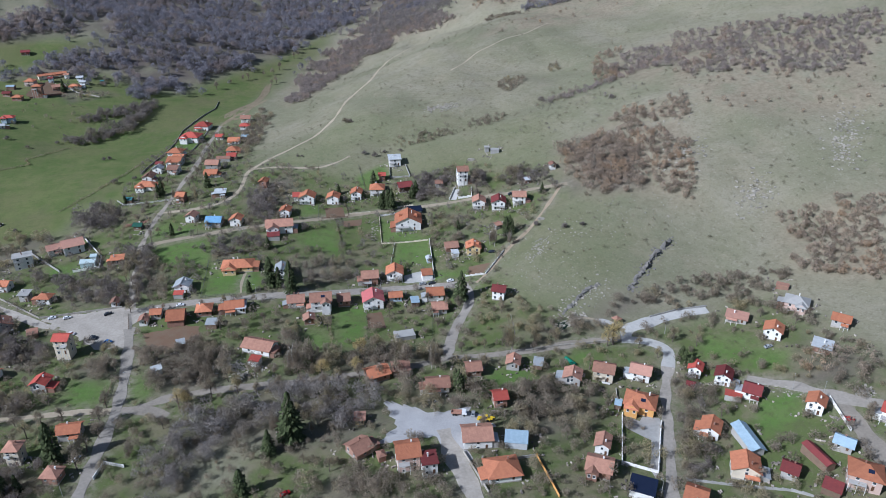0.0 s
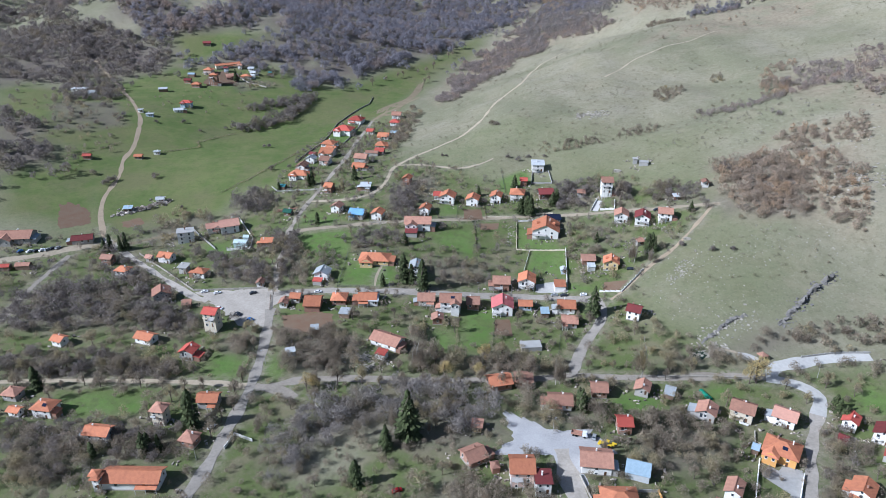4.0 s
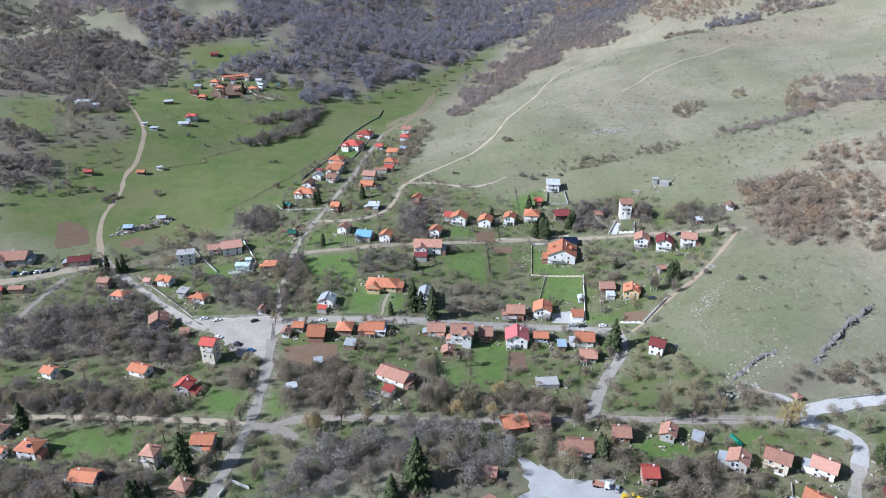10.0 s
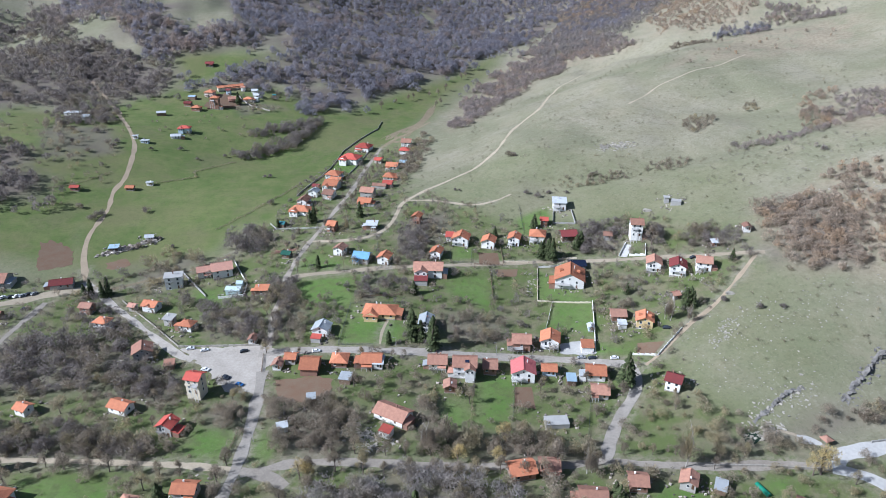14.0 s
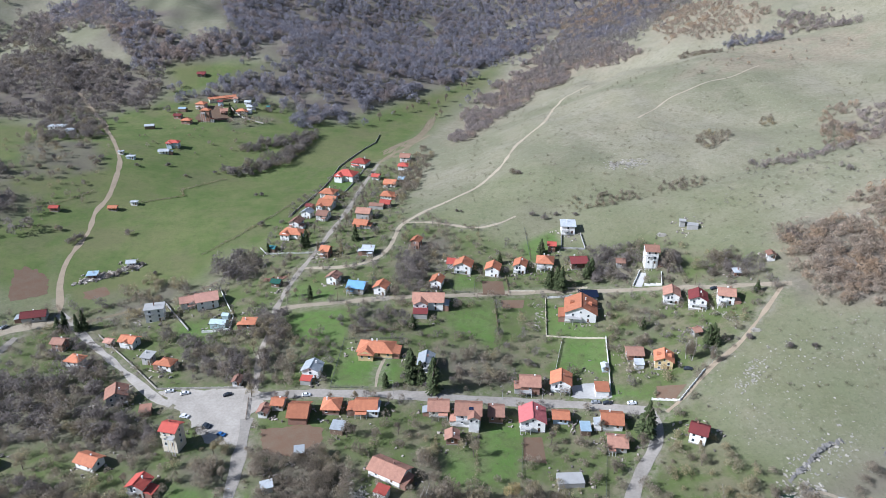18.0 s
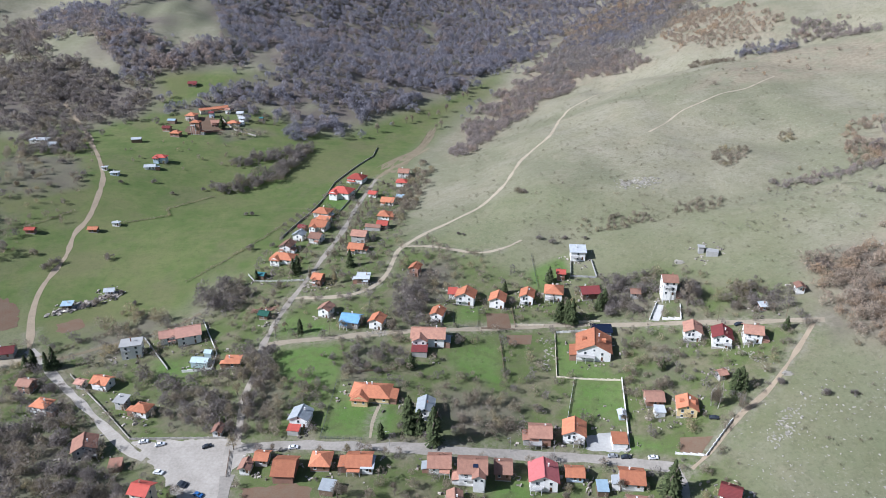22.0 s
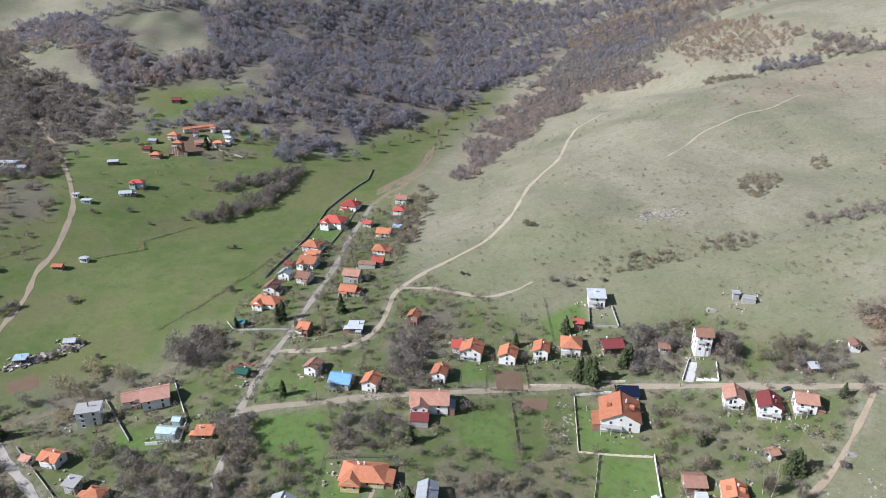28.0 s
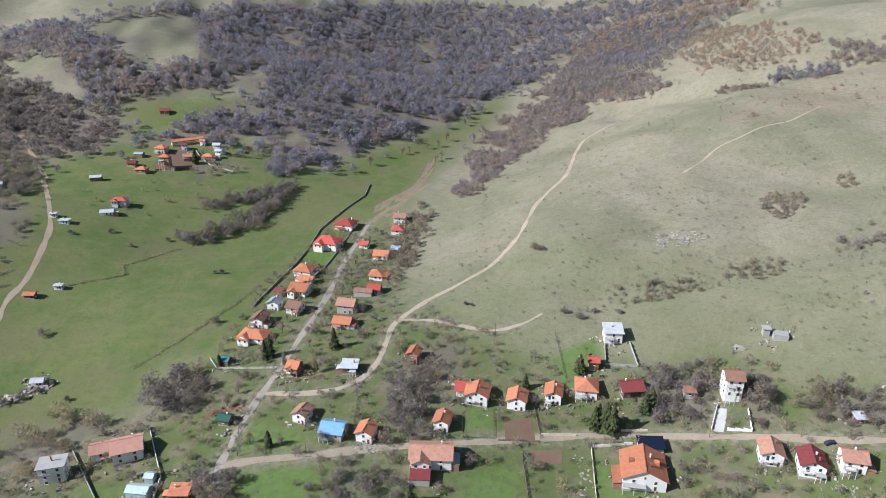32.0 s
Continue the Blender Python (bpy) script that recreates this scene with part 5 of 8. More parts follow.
house(133.8, 244.3, -31.8, 8.9, 8.0, 5.5, "gx", "tile_faded", "plaster_cream", "cream two-storey house with orange roof and balconies", win=7, balc=2, chim=2)
house(150.4, 240.4, -34.9, 8.6, 7.8, 4.7, "gx", "tile_pale", "plaster_white", "white house with pale brownish roof", win=5)
house(174.6, 234.4, -39.1, 5.4, 6.0, 5.1, "gy", "tile_red", "plaster_white", "white house with red roof and small balcony", win=5, balc=1)
house(140.0, 220.5, -34.4, 12.5, 10.2, 4.9, "hip", "tile_orange", "plaster_orange", "orange-yellow villa with hipped roof and solar panel", win=6, panel=1, chim=2, wing=-1)
house(63.5, 211.9, -8.0, 11.2, 9.7, 4.5, "gx", "tile_faded", "plaster_white", "white house with faded orange roof beside the gravel lot", win=4)
house(78.6, 207.1, -20.0, 8.8, 6.2, 3.2, "mono", "metal_blue", "metal_pale", "shed with pale blue metal roof", win=0)
house(68.0, 192.1, -3.0, 12.3, 10.1, 3.4, "hip", "tile_orange", "plaster_white", "bungalow with orange hipped roof and terrace", win=3)
house(16.9, 218.2, 28.0, 7.5, 8.1, 3.4, "gx", "tile_faded", "brick", "old house with patched orange roof", win=2)
house(24.8, 211.7, 10.0, 2.9, 3.7, 2.9, "hip", "tile_brown", "brick", "round-ended outbuilding with brown roof", win=0)
house(34.3, 206.4, -2.0, 8.4, 9.2, 7.4, "gx", "tile_orange", "plaster_pink", "tall pinkish house with orange tiled roof", win=9)
house(41.4, 200.1, -2.0, 5.5, 6.9, 6.6, "flat", "tile_dark", "plaster_white", "white two-storey block with roof terrace", win=5)
house(19.4, 236.0, -10.0, 3.6, 3.8, 3.2, "mono", "tile_faded", "plaster_yellow", "small yellow hut among trees", win=1)
house(112.2, 198.6, -31.7, 5.3, 7.1, 4.3, "gy", "tile_faded", "plaster_white", "white gabled house with patched roof", win=3)
house(105.2, 186.4, -31.7, 9.1, 8.4, 3.9, "gx", "tile_faded", "brick", "half-ruined yellow brick house with faded roof", win=4)
house(183.1, 225.3, -40.4, 6.6, 7.2, 5.1, "gy", "tile_dark", "plaster_white", "white house with dark red gable roof", win=5, balc=1)
house(188.5, 212.0, -42.7, 6.6, 7.9, 4.1, "gx", "tile_dark", "plaster_white", "white house with dark red roof", win=3)
house(204.2, 193.1, -47.2, 6.4, 7.2, 5.7, "gy", "tile_orange", "plaster_white", "white two-storey house with orange roof and porch", win=5, balc=1)
house(221.7, 245.2, -43.1, 7.8, 8.0, 5.1, "gy", "tile_orange", "plaster_white", "white house with orange roof on a lawn", win=5)
house(246.2, 261.3, -44.1, 10.6, 9.2, 4.3, "hip", "concrete", "plaster_pink", "unfinished pinkish house with grey roof", win=5)
house(252.7, 238.4, -47.2, 7.4, 7.0, 4.1, "gx", "tile_orange", "plaster_grey", "house with orange roof on the slope", win=3)
house(232.3, 225.2, -46.5, 7.3, 6.4, 3.4, "mono", "metal_pale", "brick", "brick shed with patched pale metal roof", win=1)
house(214.6, 263.7, -40.4, 9.5, 5.7, 3.2, "mono", "tile_pale", "plaster_grey", "old low grey outbuilding", win=1)
house(251.0, 278.8, -42.9, 6.2, 3.7, 2.4, "flat", "tile_brown", "brick", "ruined low brick shed in the scrub", win=0)
house(159.4, 197.2, -40.3, 7.1, 8.2, 4.5, "gy", "tile_orange", "plaster_white", "white house with orange gable roof among bare trees", win=4)
house(169.0, 186.4, -6.0, 5.2, 15.5, 3.4, "gy", "metal_blue", "plaster_grey", "long low shed with pale blue metal roof", win=0)
house(180.1, 213.0, -38.0, 6.6, 3.4, 2.8, "mono", "tile_red", "plaster_grey", "low shed with a red roof beside the gardens", win=0)
house(158.4, 172.6, -30.0, 9.6, 9.0, 4.6, "gy", "tile_orange", "plaster_cream", "cream house with broad orange roof and white chimney", win=4)
house(172.8, 166.2, -46.7, 5.3, 6.6, 3.9, "gx", "tile_dark", "plaster_grey", "house with dark red metal roof", win=2)
house(186.3, 168.6, 2.0, 4.0, 13.0, 3.2, "gy", "tile_dark", "wood", "long dilapidated barn with dark red roof", win=0)
house(199.1, 170.7, -49.7, 6.3, 6.0, 3.9, "gx", "metal_blue", "plaster_grey", "house with pale blue metal roof", win=3)
house(193.0, 153.6, -40.0, 10.5, 9.5, 6.6, "hip", "tile_orange", "plaster_pink", "large pink house with orange roof and solar heater", win=8, panel=1)
house(225.8, 176.3, -52.1, 7.9, 7.3, 5.1, "gx", "tile_red", "plaster_white", "white house with red roof at the lane corner", win=4)
house(180.5, 153.7, -49.9, 6.1, 5.4, 2.9, "mono", "tile_dark", "wood", "low shacks with red metal roof", win=0)
house(116.0, 172.5, -35.7, 8.7, 8.1, 3.6, "flat", "solar", "plaster_white", "flat-roofed garage with dark roof and white parapet", win=0)
house(133.0, 164.4, -40.3, 7.0, 7.5, 3.6, "gx", "tile_orange", "plaster_white", "house with orange roof by the lane", win=2)
house(167.9, 226.5, -38.0, 3.6, 4.1, 2.7, "gx", "tile_dark", "brick", "small dark red garden hut", win=0)
house(130.7, 222.8, -32.4, 2.6, 3.3, 2.7, "mono", "metal_blue", "wood", "small grey-blue shed by a wall", win=0)
house(-231.4, 763.0, -3.5, 8.0, 5.7, 11.7, "hip", "tile_orange", "brick", "tall brick tower with orange pyramid roof", win=3)
house(-247.8, 753.1, -7.0, 8.5, 6.2, 3.9, "hip", "tile_orange", "brick", "low brick building with orange roof beside the tower", win=2)
house(-260.5, 766.5, -7.0, 6.8, 5.2, 3.6, "gx", "tile_dark", "brick", "low house with dark roof beside the tower", win=1)
house(-262.3, 786.6, -7.0, 7.5, 4.8, 3.2, "gx", "metal_blue", "wood", "low shed with a blue roof", win=0)
house(-230.7, 817.0, 30.0, 27.0, 5.2, 3.6, "gx", "tile_orange", "plaster_cream", "long low wing with an orange roof closing the courtyard", win=6, chim=0)
house(-246.5, 797.0, -10.0, 9.0, 8.0, 5.4, "hip", "tile_orange", "plaster_pink", "square building with an orange hipped roof beside the tower", win=4)
house(-199.0, 803.0, -8.0, 5.6, 4.6, 3.2, "gx", "metal_pale", "plaster_white", "small white annex with pale roof in the hamlet", win=1)
house(-220.3, 788.0, 20.0, 9.3, 7.6, 3.5, "gx", "tile_faded", "brick", "brick outbuilding with faded roof", win=2)
house(-229.2, 804.5, -3.5, 4.3, 3.6, 5.1, "gx", "tile_dark", "plaster_blue", "narrow blue-walled house in the hamlet", win=1)
house(-216.3, 815.4, -3.5, 3.9, 4.1, 4.6, "gx", "tile_faded", "plaster_white", "white house with pale roof in the hamlet", win=1)
house(-203.3, 813.0, -3.5, 5.9, 4.8, 3.6, "gx", "metal_pale", "plaster_white", "low white house with pale roof in the hamlet", win=1)
house(-205.0, 791.0, -5.6, 8.6, 5.8, 3.5, "hip", "tile_orange", "plaster_white", "white house with orange roof in the hamlet", win=2)
house(-197.4, 794.1, -5.6, 4.1, 3.7, 3.2, "gx", "metal_pale", "plaster_white", "white shed in the hamlet", win=0)
house(-181.3, 808.1, -5.6, 3.6, 3.1, 2.9, "gx", "metal_teal", "wood", "small dark green hut", win=0)
house(-274.9, 730.4, 14.0, 8.3, 5.1, 3.2, "gx", "metal_pale", "wood", "long barn with pale metal roof", win=0)
house(-265.1, 865.0, 8.0, 8.0, 6.0, 3.4, "gx", "tile_dark", "wood", "lone dark wooden hut in a clearing", win=1)
house(-350.8, 712.0, -3.5, 14.0, 8.0, 4.9, "flat", "metal_pale", "plaster_white", "long white flat-roofed block at the edge of the wood", win=5)
house(-335.5, 704.0, -3.5, 7.0, 5.3, 3.5, "gx", "metal_grey", "plaster_grey", "grey shed at the edge of the wood", win=1)
house(-124.8, 206.4, -8.0, 2.4, 3.0, 6.8, "hip", "tile_orange", "plaster_white", "slim white bell tower with an orange pyramid roof", win=2, chim=0)

# ---- trees, scrub and woods ----
def twigs(rng, n, size, spread, up, thick, base=0.15, lift=0.45):
    """Slivers that fill a crown: each a thin three-sided blade that grows outwards and up."""
    d = rng.normal(size=(n, 3))
    d[:, 2] = np.abs(d[:, 2]) * 0.9 + 0.1
    d /= np.linalg.norm(d, axis=1)[:, None]
    r = rng.uniform(0.25, 1.0, n) ** 0.6
    lump = 0.8 + 0.35 * np.sin(3 * np.arctan2(d[:, 1], d[:, 0]) + rng.uniform(0, 6)) * d[:, 2]
    root = d * (r * lump)[:, None] * (spread, spread, up) + (0, 0, base * up)
    way = d * (0.8, 0.8, 0.7) + rng.normal(size=(n, 3)) * 0.45 + (0, 0, lift)
    way /= np.linalg.norm(way, axis=1)[:, None]
    side = np.cross(way, rng.normal(size=(n, 3)))
    side /= np.linalg.norm(side, axis=1)[:, None]
    ln = rng.uniform(0.6, 1.4, n)[:, None] * size
    v = np.stack([root - side * thick, root + side * thick, root + way * ln], 1).reshape(-1, 3)
    return v, np.arange(3 * n).reshape(n, 3)


def scatter(rng, poly, gap, clear=True):
    p = np.array(poly, float)
    lo, hi = p.min(0), p.max(0)
    xs, ys = np.meshgrid(np.arange(lo[0], hi[0], gap), np.arange(lo[1], hi[1], gap))
    x, y = xs.ravel() + rng.uniform(-0.6, 0.6, xs.size) * gap, ys.ravel() + rng.uniform(-0.6, 0.6, xs.size) * gap
    keep = inside(poly, x, y)
    x, y = x[keep], y[keep]
    return free(x, y) if clear else (x, y)


def free(x, y, more=0.0):
    """The points that stand clear of houses and roads."""
    ok = np.ones(len(x), bool)
    for hx, hy, r in HOUSES:
        ok &= (x - hx) ** 2 + (y - hy) ** 2 > (r - 0.7 + more) ** 2
    for line, width in ROADS:
        d = np.full(len(x), 1e9)
        for q in line[::2]:
            d = np.minimum(d, (x - q[0]) ** 2 + (y - q[1]) ** 2)
        ok &= d > (width / 2 + 0.5 + more) ** 2
    for poly in PATCHES:
        ok &= ~inside(poly, x, y)
    return x[ok], y[ok]


def planted(name, mat, label, category, x, y, shapes, sizes, rng, kind="stuff"):
    """Copies of a few shapes, turned and scaled, joined into one mesh."""
    z = lie(x, y) - 0.1
    V, T, at = [], [], 0
    for i in range(len(x)):
        v, t = shapes[rng.integers(len(shapes))]
        a, s = rng.uniform(0, 6.28), sizes[i]
        c, k = math.cos(a) * s, math.sin(a) * s
        w = np.column_stack([v[:, 0] * c - v[:, 1] * k + x[i], v[:, 0] * k + v[:, 1] * c + y[i], v[:, 2] * s * rng.uniform(0.85, 1.15) + z[i]])
        V.append(w)
        T.append(t + at)
        at += len(v)
    if V:
        return tagged(new(name, array_mesh(name, np.concatenate(V), np.concatenate(T), MATS[mat])), label, category, kind=kind)


VEG = np.random.default_rng(7)
def round_crown(rng, n, half=0.042, lo=0.10, hi=0.24):
    """The rounded crown of a bare tree: short fine sprays filling a lumpy egg, thickest towards its skin."""
    d = rng.normal(size=(n, 3))
    d[:, 2] += 0.25
    d /= np.linalg.norm(d, axis=1)[:, None]
    lump = 0.95 + 0.14 * np.sin(3 * np.arctan2(d[:, 1], d[:, 0]) + rng.uniform(0, 6)) * (1 - d[:, 2] ** 2)
    root = d * (lump * rng.uniform(0.12, 1.0, n) ** 0.4)[:, None] * (0.43, 0.43, 0.42) + (0, 0, 0.46)
    way = d * 0.5 + rng.normal(size=(n, 3)) * 0.7 + (0, 0, 0.3)
    way /= np.linalg.norm(way, axis=1)[:, None]
    side = np.cross(way, d + rng.normal(size=(n, 3)) * 0.4)
    side /= np.linalg.norm(side, axis=1)[:, None] + 1e-6
    ln = rng.uniform(lo, hi, n)[:, None]
    v = np.stack([root - side * half - way * ln * 0.4, root + side * half - way * ln * 0.4, root + way * ln * 0.6], 1).reshape(-1, 3)
    return v, np.arange(3 * n).reshape(n, 3)


def lobes(rng, count, n, spread, rise, low=0.1, fine=True):
    """A crown of several rounded lobes; fine: True, False or the half-width of its sprays."""
    V = []
    for k in range(count):
        a, r = rng.uniform(0, 6.283), spread * math.sqrt(rng.uniform(0, 1)) if k else 0.0
        s = rng.uniform(0.65, 1.1) * (1.25 - 0.5 * r / spread) * 0.95
        v = (round_crown(rng, n, 0.046 if fine is True else fine, *(() if fine is True else (0.09, 0.22))) if fine else round_crown(rng, n, 0.07))[0] * s
        V.append(v + (math.cos(a) * r, math.sin(a) * r, low + rise * (1 - 0.8 * (r / spread) ** 2) * rng.uniform(0.5, 1.0) - 0.2 * s))
    V = np.concatenate(V)
    return V, np.arange(len(V)).reshape(-1, 3)


SHRUBS = [lobes(VEG, 4, 66, 0.5, 0.35) for _ in range(8)]
BUSHES = [lobes(VEG, 3, 52, 0.4, 0.3) for _ in range(8)]
SCRUB = [lobes(VEG, 4, 28, 0.5, 0.3, 0.1, False) for _ in range(8)]
LOW = [lobes(VEG, 3, 16, 0.7, 0.1, 0.0, False) for _ in range(6)]


WOODS = [round_crown(VEG, 96, 0.066, 0.11, 0.24) for _ in range(10)]


FINE = [lobes(VEG, 5, 120, 0.5, 0.4, 0.1, 0.03) for _ in range(8)]


def thicket(name, poly, gap, size, mat, label):
    x, y = scatter(VEG, poly, gap * 0.66 if name == "hill_thicket" and gap < 9 else gap)
    keep = clumped(poly, x, y) if name == "hill_thicket" and gap < 9 else ragged(poly, x, y, gap) if name != "hedge" else np.ones(len(x), bool)
    x, y = x[keep], y[keep]
    planted(name, mat, label, "shrubs", x, y, LOW if size < 2.7 else WOODS if name == "hill_thicket" else BUSHES if mat == "twig_rust" else FINE if np.mean(poly, 0)[1] < 330 else SHRUBS, (1.25 if name == "hill_thicket" else 1.0) * size * VEG.uniform(0.6, 1.35, len(x)), VEG)


def clumped(poly, x, y):
    """Masses of scrub that run together, with open ground between them and a frayed edge."""
    if not len(x):
        return np.zeros(0, bool)
    edge = np.clip(rim(poly, x, y) / 22, 0, 1)
    lumps = np.array([noise.noise((a * 0.028, b * 0.028, 3.0)) + 0.55 * noise.noise((a * 0.1, b * 0.1, 8.0)) for a, b in zip(x, y)])
    return lumps > 0.02 - 0.42 * edge


def ragged(poly, x, y, gap):
    """Leaves gaps inside an outline and frays its edge."""
    if not len(x):
        return np.zeros(0, bool)
    edge = np.clip(rim(poly, x, y) / (4.5 * gap), 0, 1)
    lumps = np.array([noise.noise((a * 0.045, b * 0.045, 3.0)) + 0.6 * noise.noise((a * 0.14, b * 0.14, 8.0)) for a, b in zip(x, y)])
    return lumps > (0.05 if gap > 11 else -0.12 if gap > 6.6 else -0.5) - 0.6 * edge + 0.04


CLEARINGS = [[(-422, 1045), (-384, 1104), (-321, 1159), (-283, 1061), (-271, 962), (-324, 967)],
             [(-461, 971), (-403, 959), (-379, 929), (-345, 886), (-365, 875), (-408, 908)],
             [(-310, 841), (-302, 877), (-272, 898), (-236, 910), (-231, 887), (-254, 851), (-277, 836)]]


def forest(name, poly, mat, label):
    """A wood with a ragged fringe of single trees, and small gaps."""
    x, y = scatter(VEG, poly, 7.3, False)
    p = np.array(poly, float)
    lo, hi = p.min(0) - 60, p.max(0) + 60
    n = int((hi - lo).prod() / 90)
    ex, ey = VEG.uniform(lo[0], hi[0], n), VEG.uniform(lo[1], hi[1], n)
    keep = ~inside(poly, ex, ey) & (VEG.random(n) < 0.5 * np.exp(-rim(poly, ex, ey) / 14))
    x, y = np.concatenate([x, ex[keep]]), np.concatenate([y, ey[keep]])
    keep = np.array([noise.noise((a * 0.022, b * 0.022, 1.0)) + 0.7 * noise.noise((a * 0.08, b * 0.08, 1.0)) > -0.34 for a, b in zip(x, y)])
    for glade in CLEARINGS:
        keep &= ~(inside(glade, x, y) & (rim(glade, x, y) > 6 * VEG.random(len(x))))
    x, y = free(x[keep], y[keep])
    planted(name, mat, label, "forest", x, y, WOODS, 9.0 * VEG.uniform(0.55, 1.4, len(x)), VEG)


def limbs(bm, rng, height, r, n, reach):
    """A tapered trunk and limbs."""
    def limb(p, q, r0, r1, k=6):
        d = (q - p).normalized()
        s = d.orthogonal().normalized()
        t = d.cross(s)
        ring = [[bm.verts.new(c + (s * math.cos(6.2832 * i / k) + t * math.sin(6.2832 * i / k)) * rr) for i in range(k)] for c, rr in ((p, r0), (q, r1))]
        for i in range(k):
            bm.faces.new((ring[0][i], ring[0][(i + 1) % k], ring[1][(i + 1) % k], ring[1][i]))
    limb(Vector((0, 0, -0.4)), Vector((0.1, 0, height * 0.55)), r, r * 0.6)
    limb(Vector((0.1, 0, height * 0.55)), Vector((0, 0.1, height * 0.95)), r * 0.6, r * 0.15)
    for i in range(n):
        a, z = rng.uniform(0, 6.28), rng.uniform(0.25, 0.7) * height
        p = Vector((0.05, 0, z))
        q = p + Vector((math.cos(a) * reach, math.sin(a) * reach, reach * rng.uniform(0.6, 1.2))) * rng.uniform(0.5, 0.8)
        limb(p, q, r * 0.4, r * 0.1, 5)


def tree_crown(seed):
    v, t = lobes(np.random.default_rng(seed), 10, 84, 0.62, 0.75, 0.3)
    return v * (0.46, 0.46, 0.56) + (0, 0, 0.16), t


def bare_tree_meshes(seed, tall):
    rng = random.Random(seed)
    bm = bmesh.new()
    limbs(bm, rng, 1.0, 0.014 if tall else 0.035, 9, 0.2 if tall else 0.4)
    trunk = bpy.data.meshes.new("trunk")
    bm.to_mesh(trunk)
    bm.free()
    v, t = twigs(np.random.default_rng(seed), 900, 0.13, 0.12, 0.80, 0.0055, 0.2, 1.6) if tall else tree_crown(seed)
    return trunk, v, t


KINDS = {}


def tree_kind(kind):
    if kind not in KINDS:
        bark, leaf, tall = dict(bare=("bark", "twig_grey", 0), pale=("bark_pale", "twig_grey", 1), poplar=("bark_pale", "twig_grey", 1), yellow=("bark", "twig_yellow", 0), rust=("bark", "twig_rust", 0))[kind]
        KINDS[kind] = []
        for i in range(4):
            trunk, v, t = bare_tree_meshes(11 + i + 7 * len(KINDS), tall)
            trunk.materials.append(MATS[bark])
            KINDS[kind].append((trunk, array_mesh("crown", v, t, MATS[leaf])))
    return KINDS[kind]


def tree(x, y, height, kind="bare", label=""):
    pick = random.Random(round(x * 13 + y * 7))
    trunk, crown = tree_kind(kind)[pick.randrange(4)]
    top = tagged(new("tree", None), label or dict(bare="leafless grey-brown fruit tree in a garden", pale="slender leafless birch with pale bark", poplar="tall slender leafless poplar", yellow="leafless willow with yellow twigs", rust="oak holding rusty brown leaves")[kind], "tree", "trees of the village")
    top.matrix_basis = pose(x, y, gz(x, y), 0, 0, pick.uniform(0, 360)) @ Matrix.Scale(height, 4)
    for nm, me in (("trunk", trunk), ("crown", crown)):
        o = new(nm, me)
        o.parent = top


def bush(x, y, size):
    """A single bare shrub: a few stems and a cloud of twigs."""
    pick = random.Random(round(x * 13 + y * 7))
    if "bush" not in KINDS:
        KINDS["bush"] = []
        for i in range(3):
            bm = bmesh.new()
            limbs(bm, random.Random(40 + i), 0.7, 0.03, 6, 0.5)
            stems = bpy.data.meshes.new("stem")
            bm.to_mesh(stems)
            bm.free()
            stems.materials.append(MATS["bark"])
            KINDS["bush"].append((stems, array_mesh("crown", *lobes(np.random.default_rng(60 + i), 7, 110, 0.6, 0.4), MATS["twig_dark"])))
    top = tagged(new("bush", None), "round leafless bush standing alone in the grass", "bush", "single bushes")
    top.matrix_basis = pose(x, y, gz(x, y), 0, 0, pick.uniform(0, 360)) @ Matrix.Scale(size, 4)
    for nm, me in zip(("stem", "crown"), KINDS["bush"][pick.randrange(3)]):
        o = new(nm, me)
        o.parent = top


def conifer_meshes(seed):
    rng = np.random.default_rng(seed)
    bm = bmesh.new()
    limbs(bm, random.Random(seed), 1.0, 0.022, 0, 0.1)
    trunk = bpy.data.meshes.new("trunk")
    bm.to_mesh(trunk)
    bm.free()
    trunk.materials.append(MATS["bark"])
    v, t = [], []
    for k in range(900):
        z = rng.uniform(0.06, 0.99) ** 0.9
        r = (0.16 + 0.035 * math.sin(z * 31 + seed) + 0.03 * math.sin(5 * z + 2 * seed)) * (1 - z) ** 0.62 + 0.01
        a = rng.uniform(0, 6.2832)
        r0, r1 = r * rng.uniform(0.1, 0.6), r * rng.uniform(0.55, 1.35)
        wd = 0.012 + 0.014 * (1 - z)
        ca, sa_ = math.cos(a), math.sin(a)
        b = len(v)
        v += [(ca * r0 - sa_ * wd * 0.4, sa_ * r0 + ca * wd * 0.4, z + 0.01), (ca * r0 + sa_ * wd * 0.4, sa_ * r0 - ca * wd * 0.4, z + 0.01),
              (ca * r1 + sa_ * wd, sa_ * r1 - ca * wd, z - 0.05 * rng.uniform(0.3, 1.4)), (ca * r1 - sa_ * wd, sa_ * r1 + ca * wd, z - 0.05 * rng.uniform(0.3, 1.4))]
        t += [(b, b + 1, b + 2), (b, b + 2, b + 3)]
    return trunk, array_mesh("crown", np.array(v), np.array(t), MATS["needles"])


FIRS = [conifer_meshes(s) for s in (3, 4, 5)]


def conifer(x, y, height, label="dark green spruce beside the houses"):
    pick = random.Random(round(x * 13 + y * 7))
    top = tagged(new("conifer", None), label, "conifer", "conifers of the village")
    top.matrix_basis = pose(x, y, gz(x, y), 0, 0, pick.uniform(0, 360)) @ Matrix.Diagonal((height * pick.uniform(1.0, 1.35),) * 2 + (height, 1))
    for nm, me in zip(("trunk", "crown"), FIRS[pick.randrange(3)]):
        o = new(nm, me)
        o.parent = top


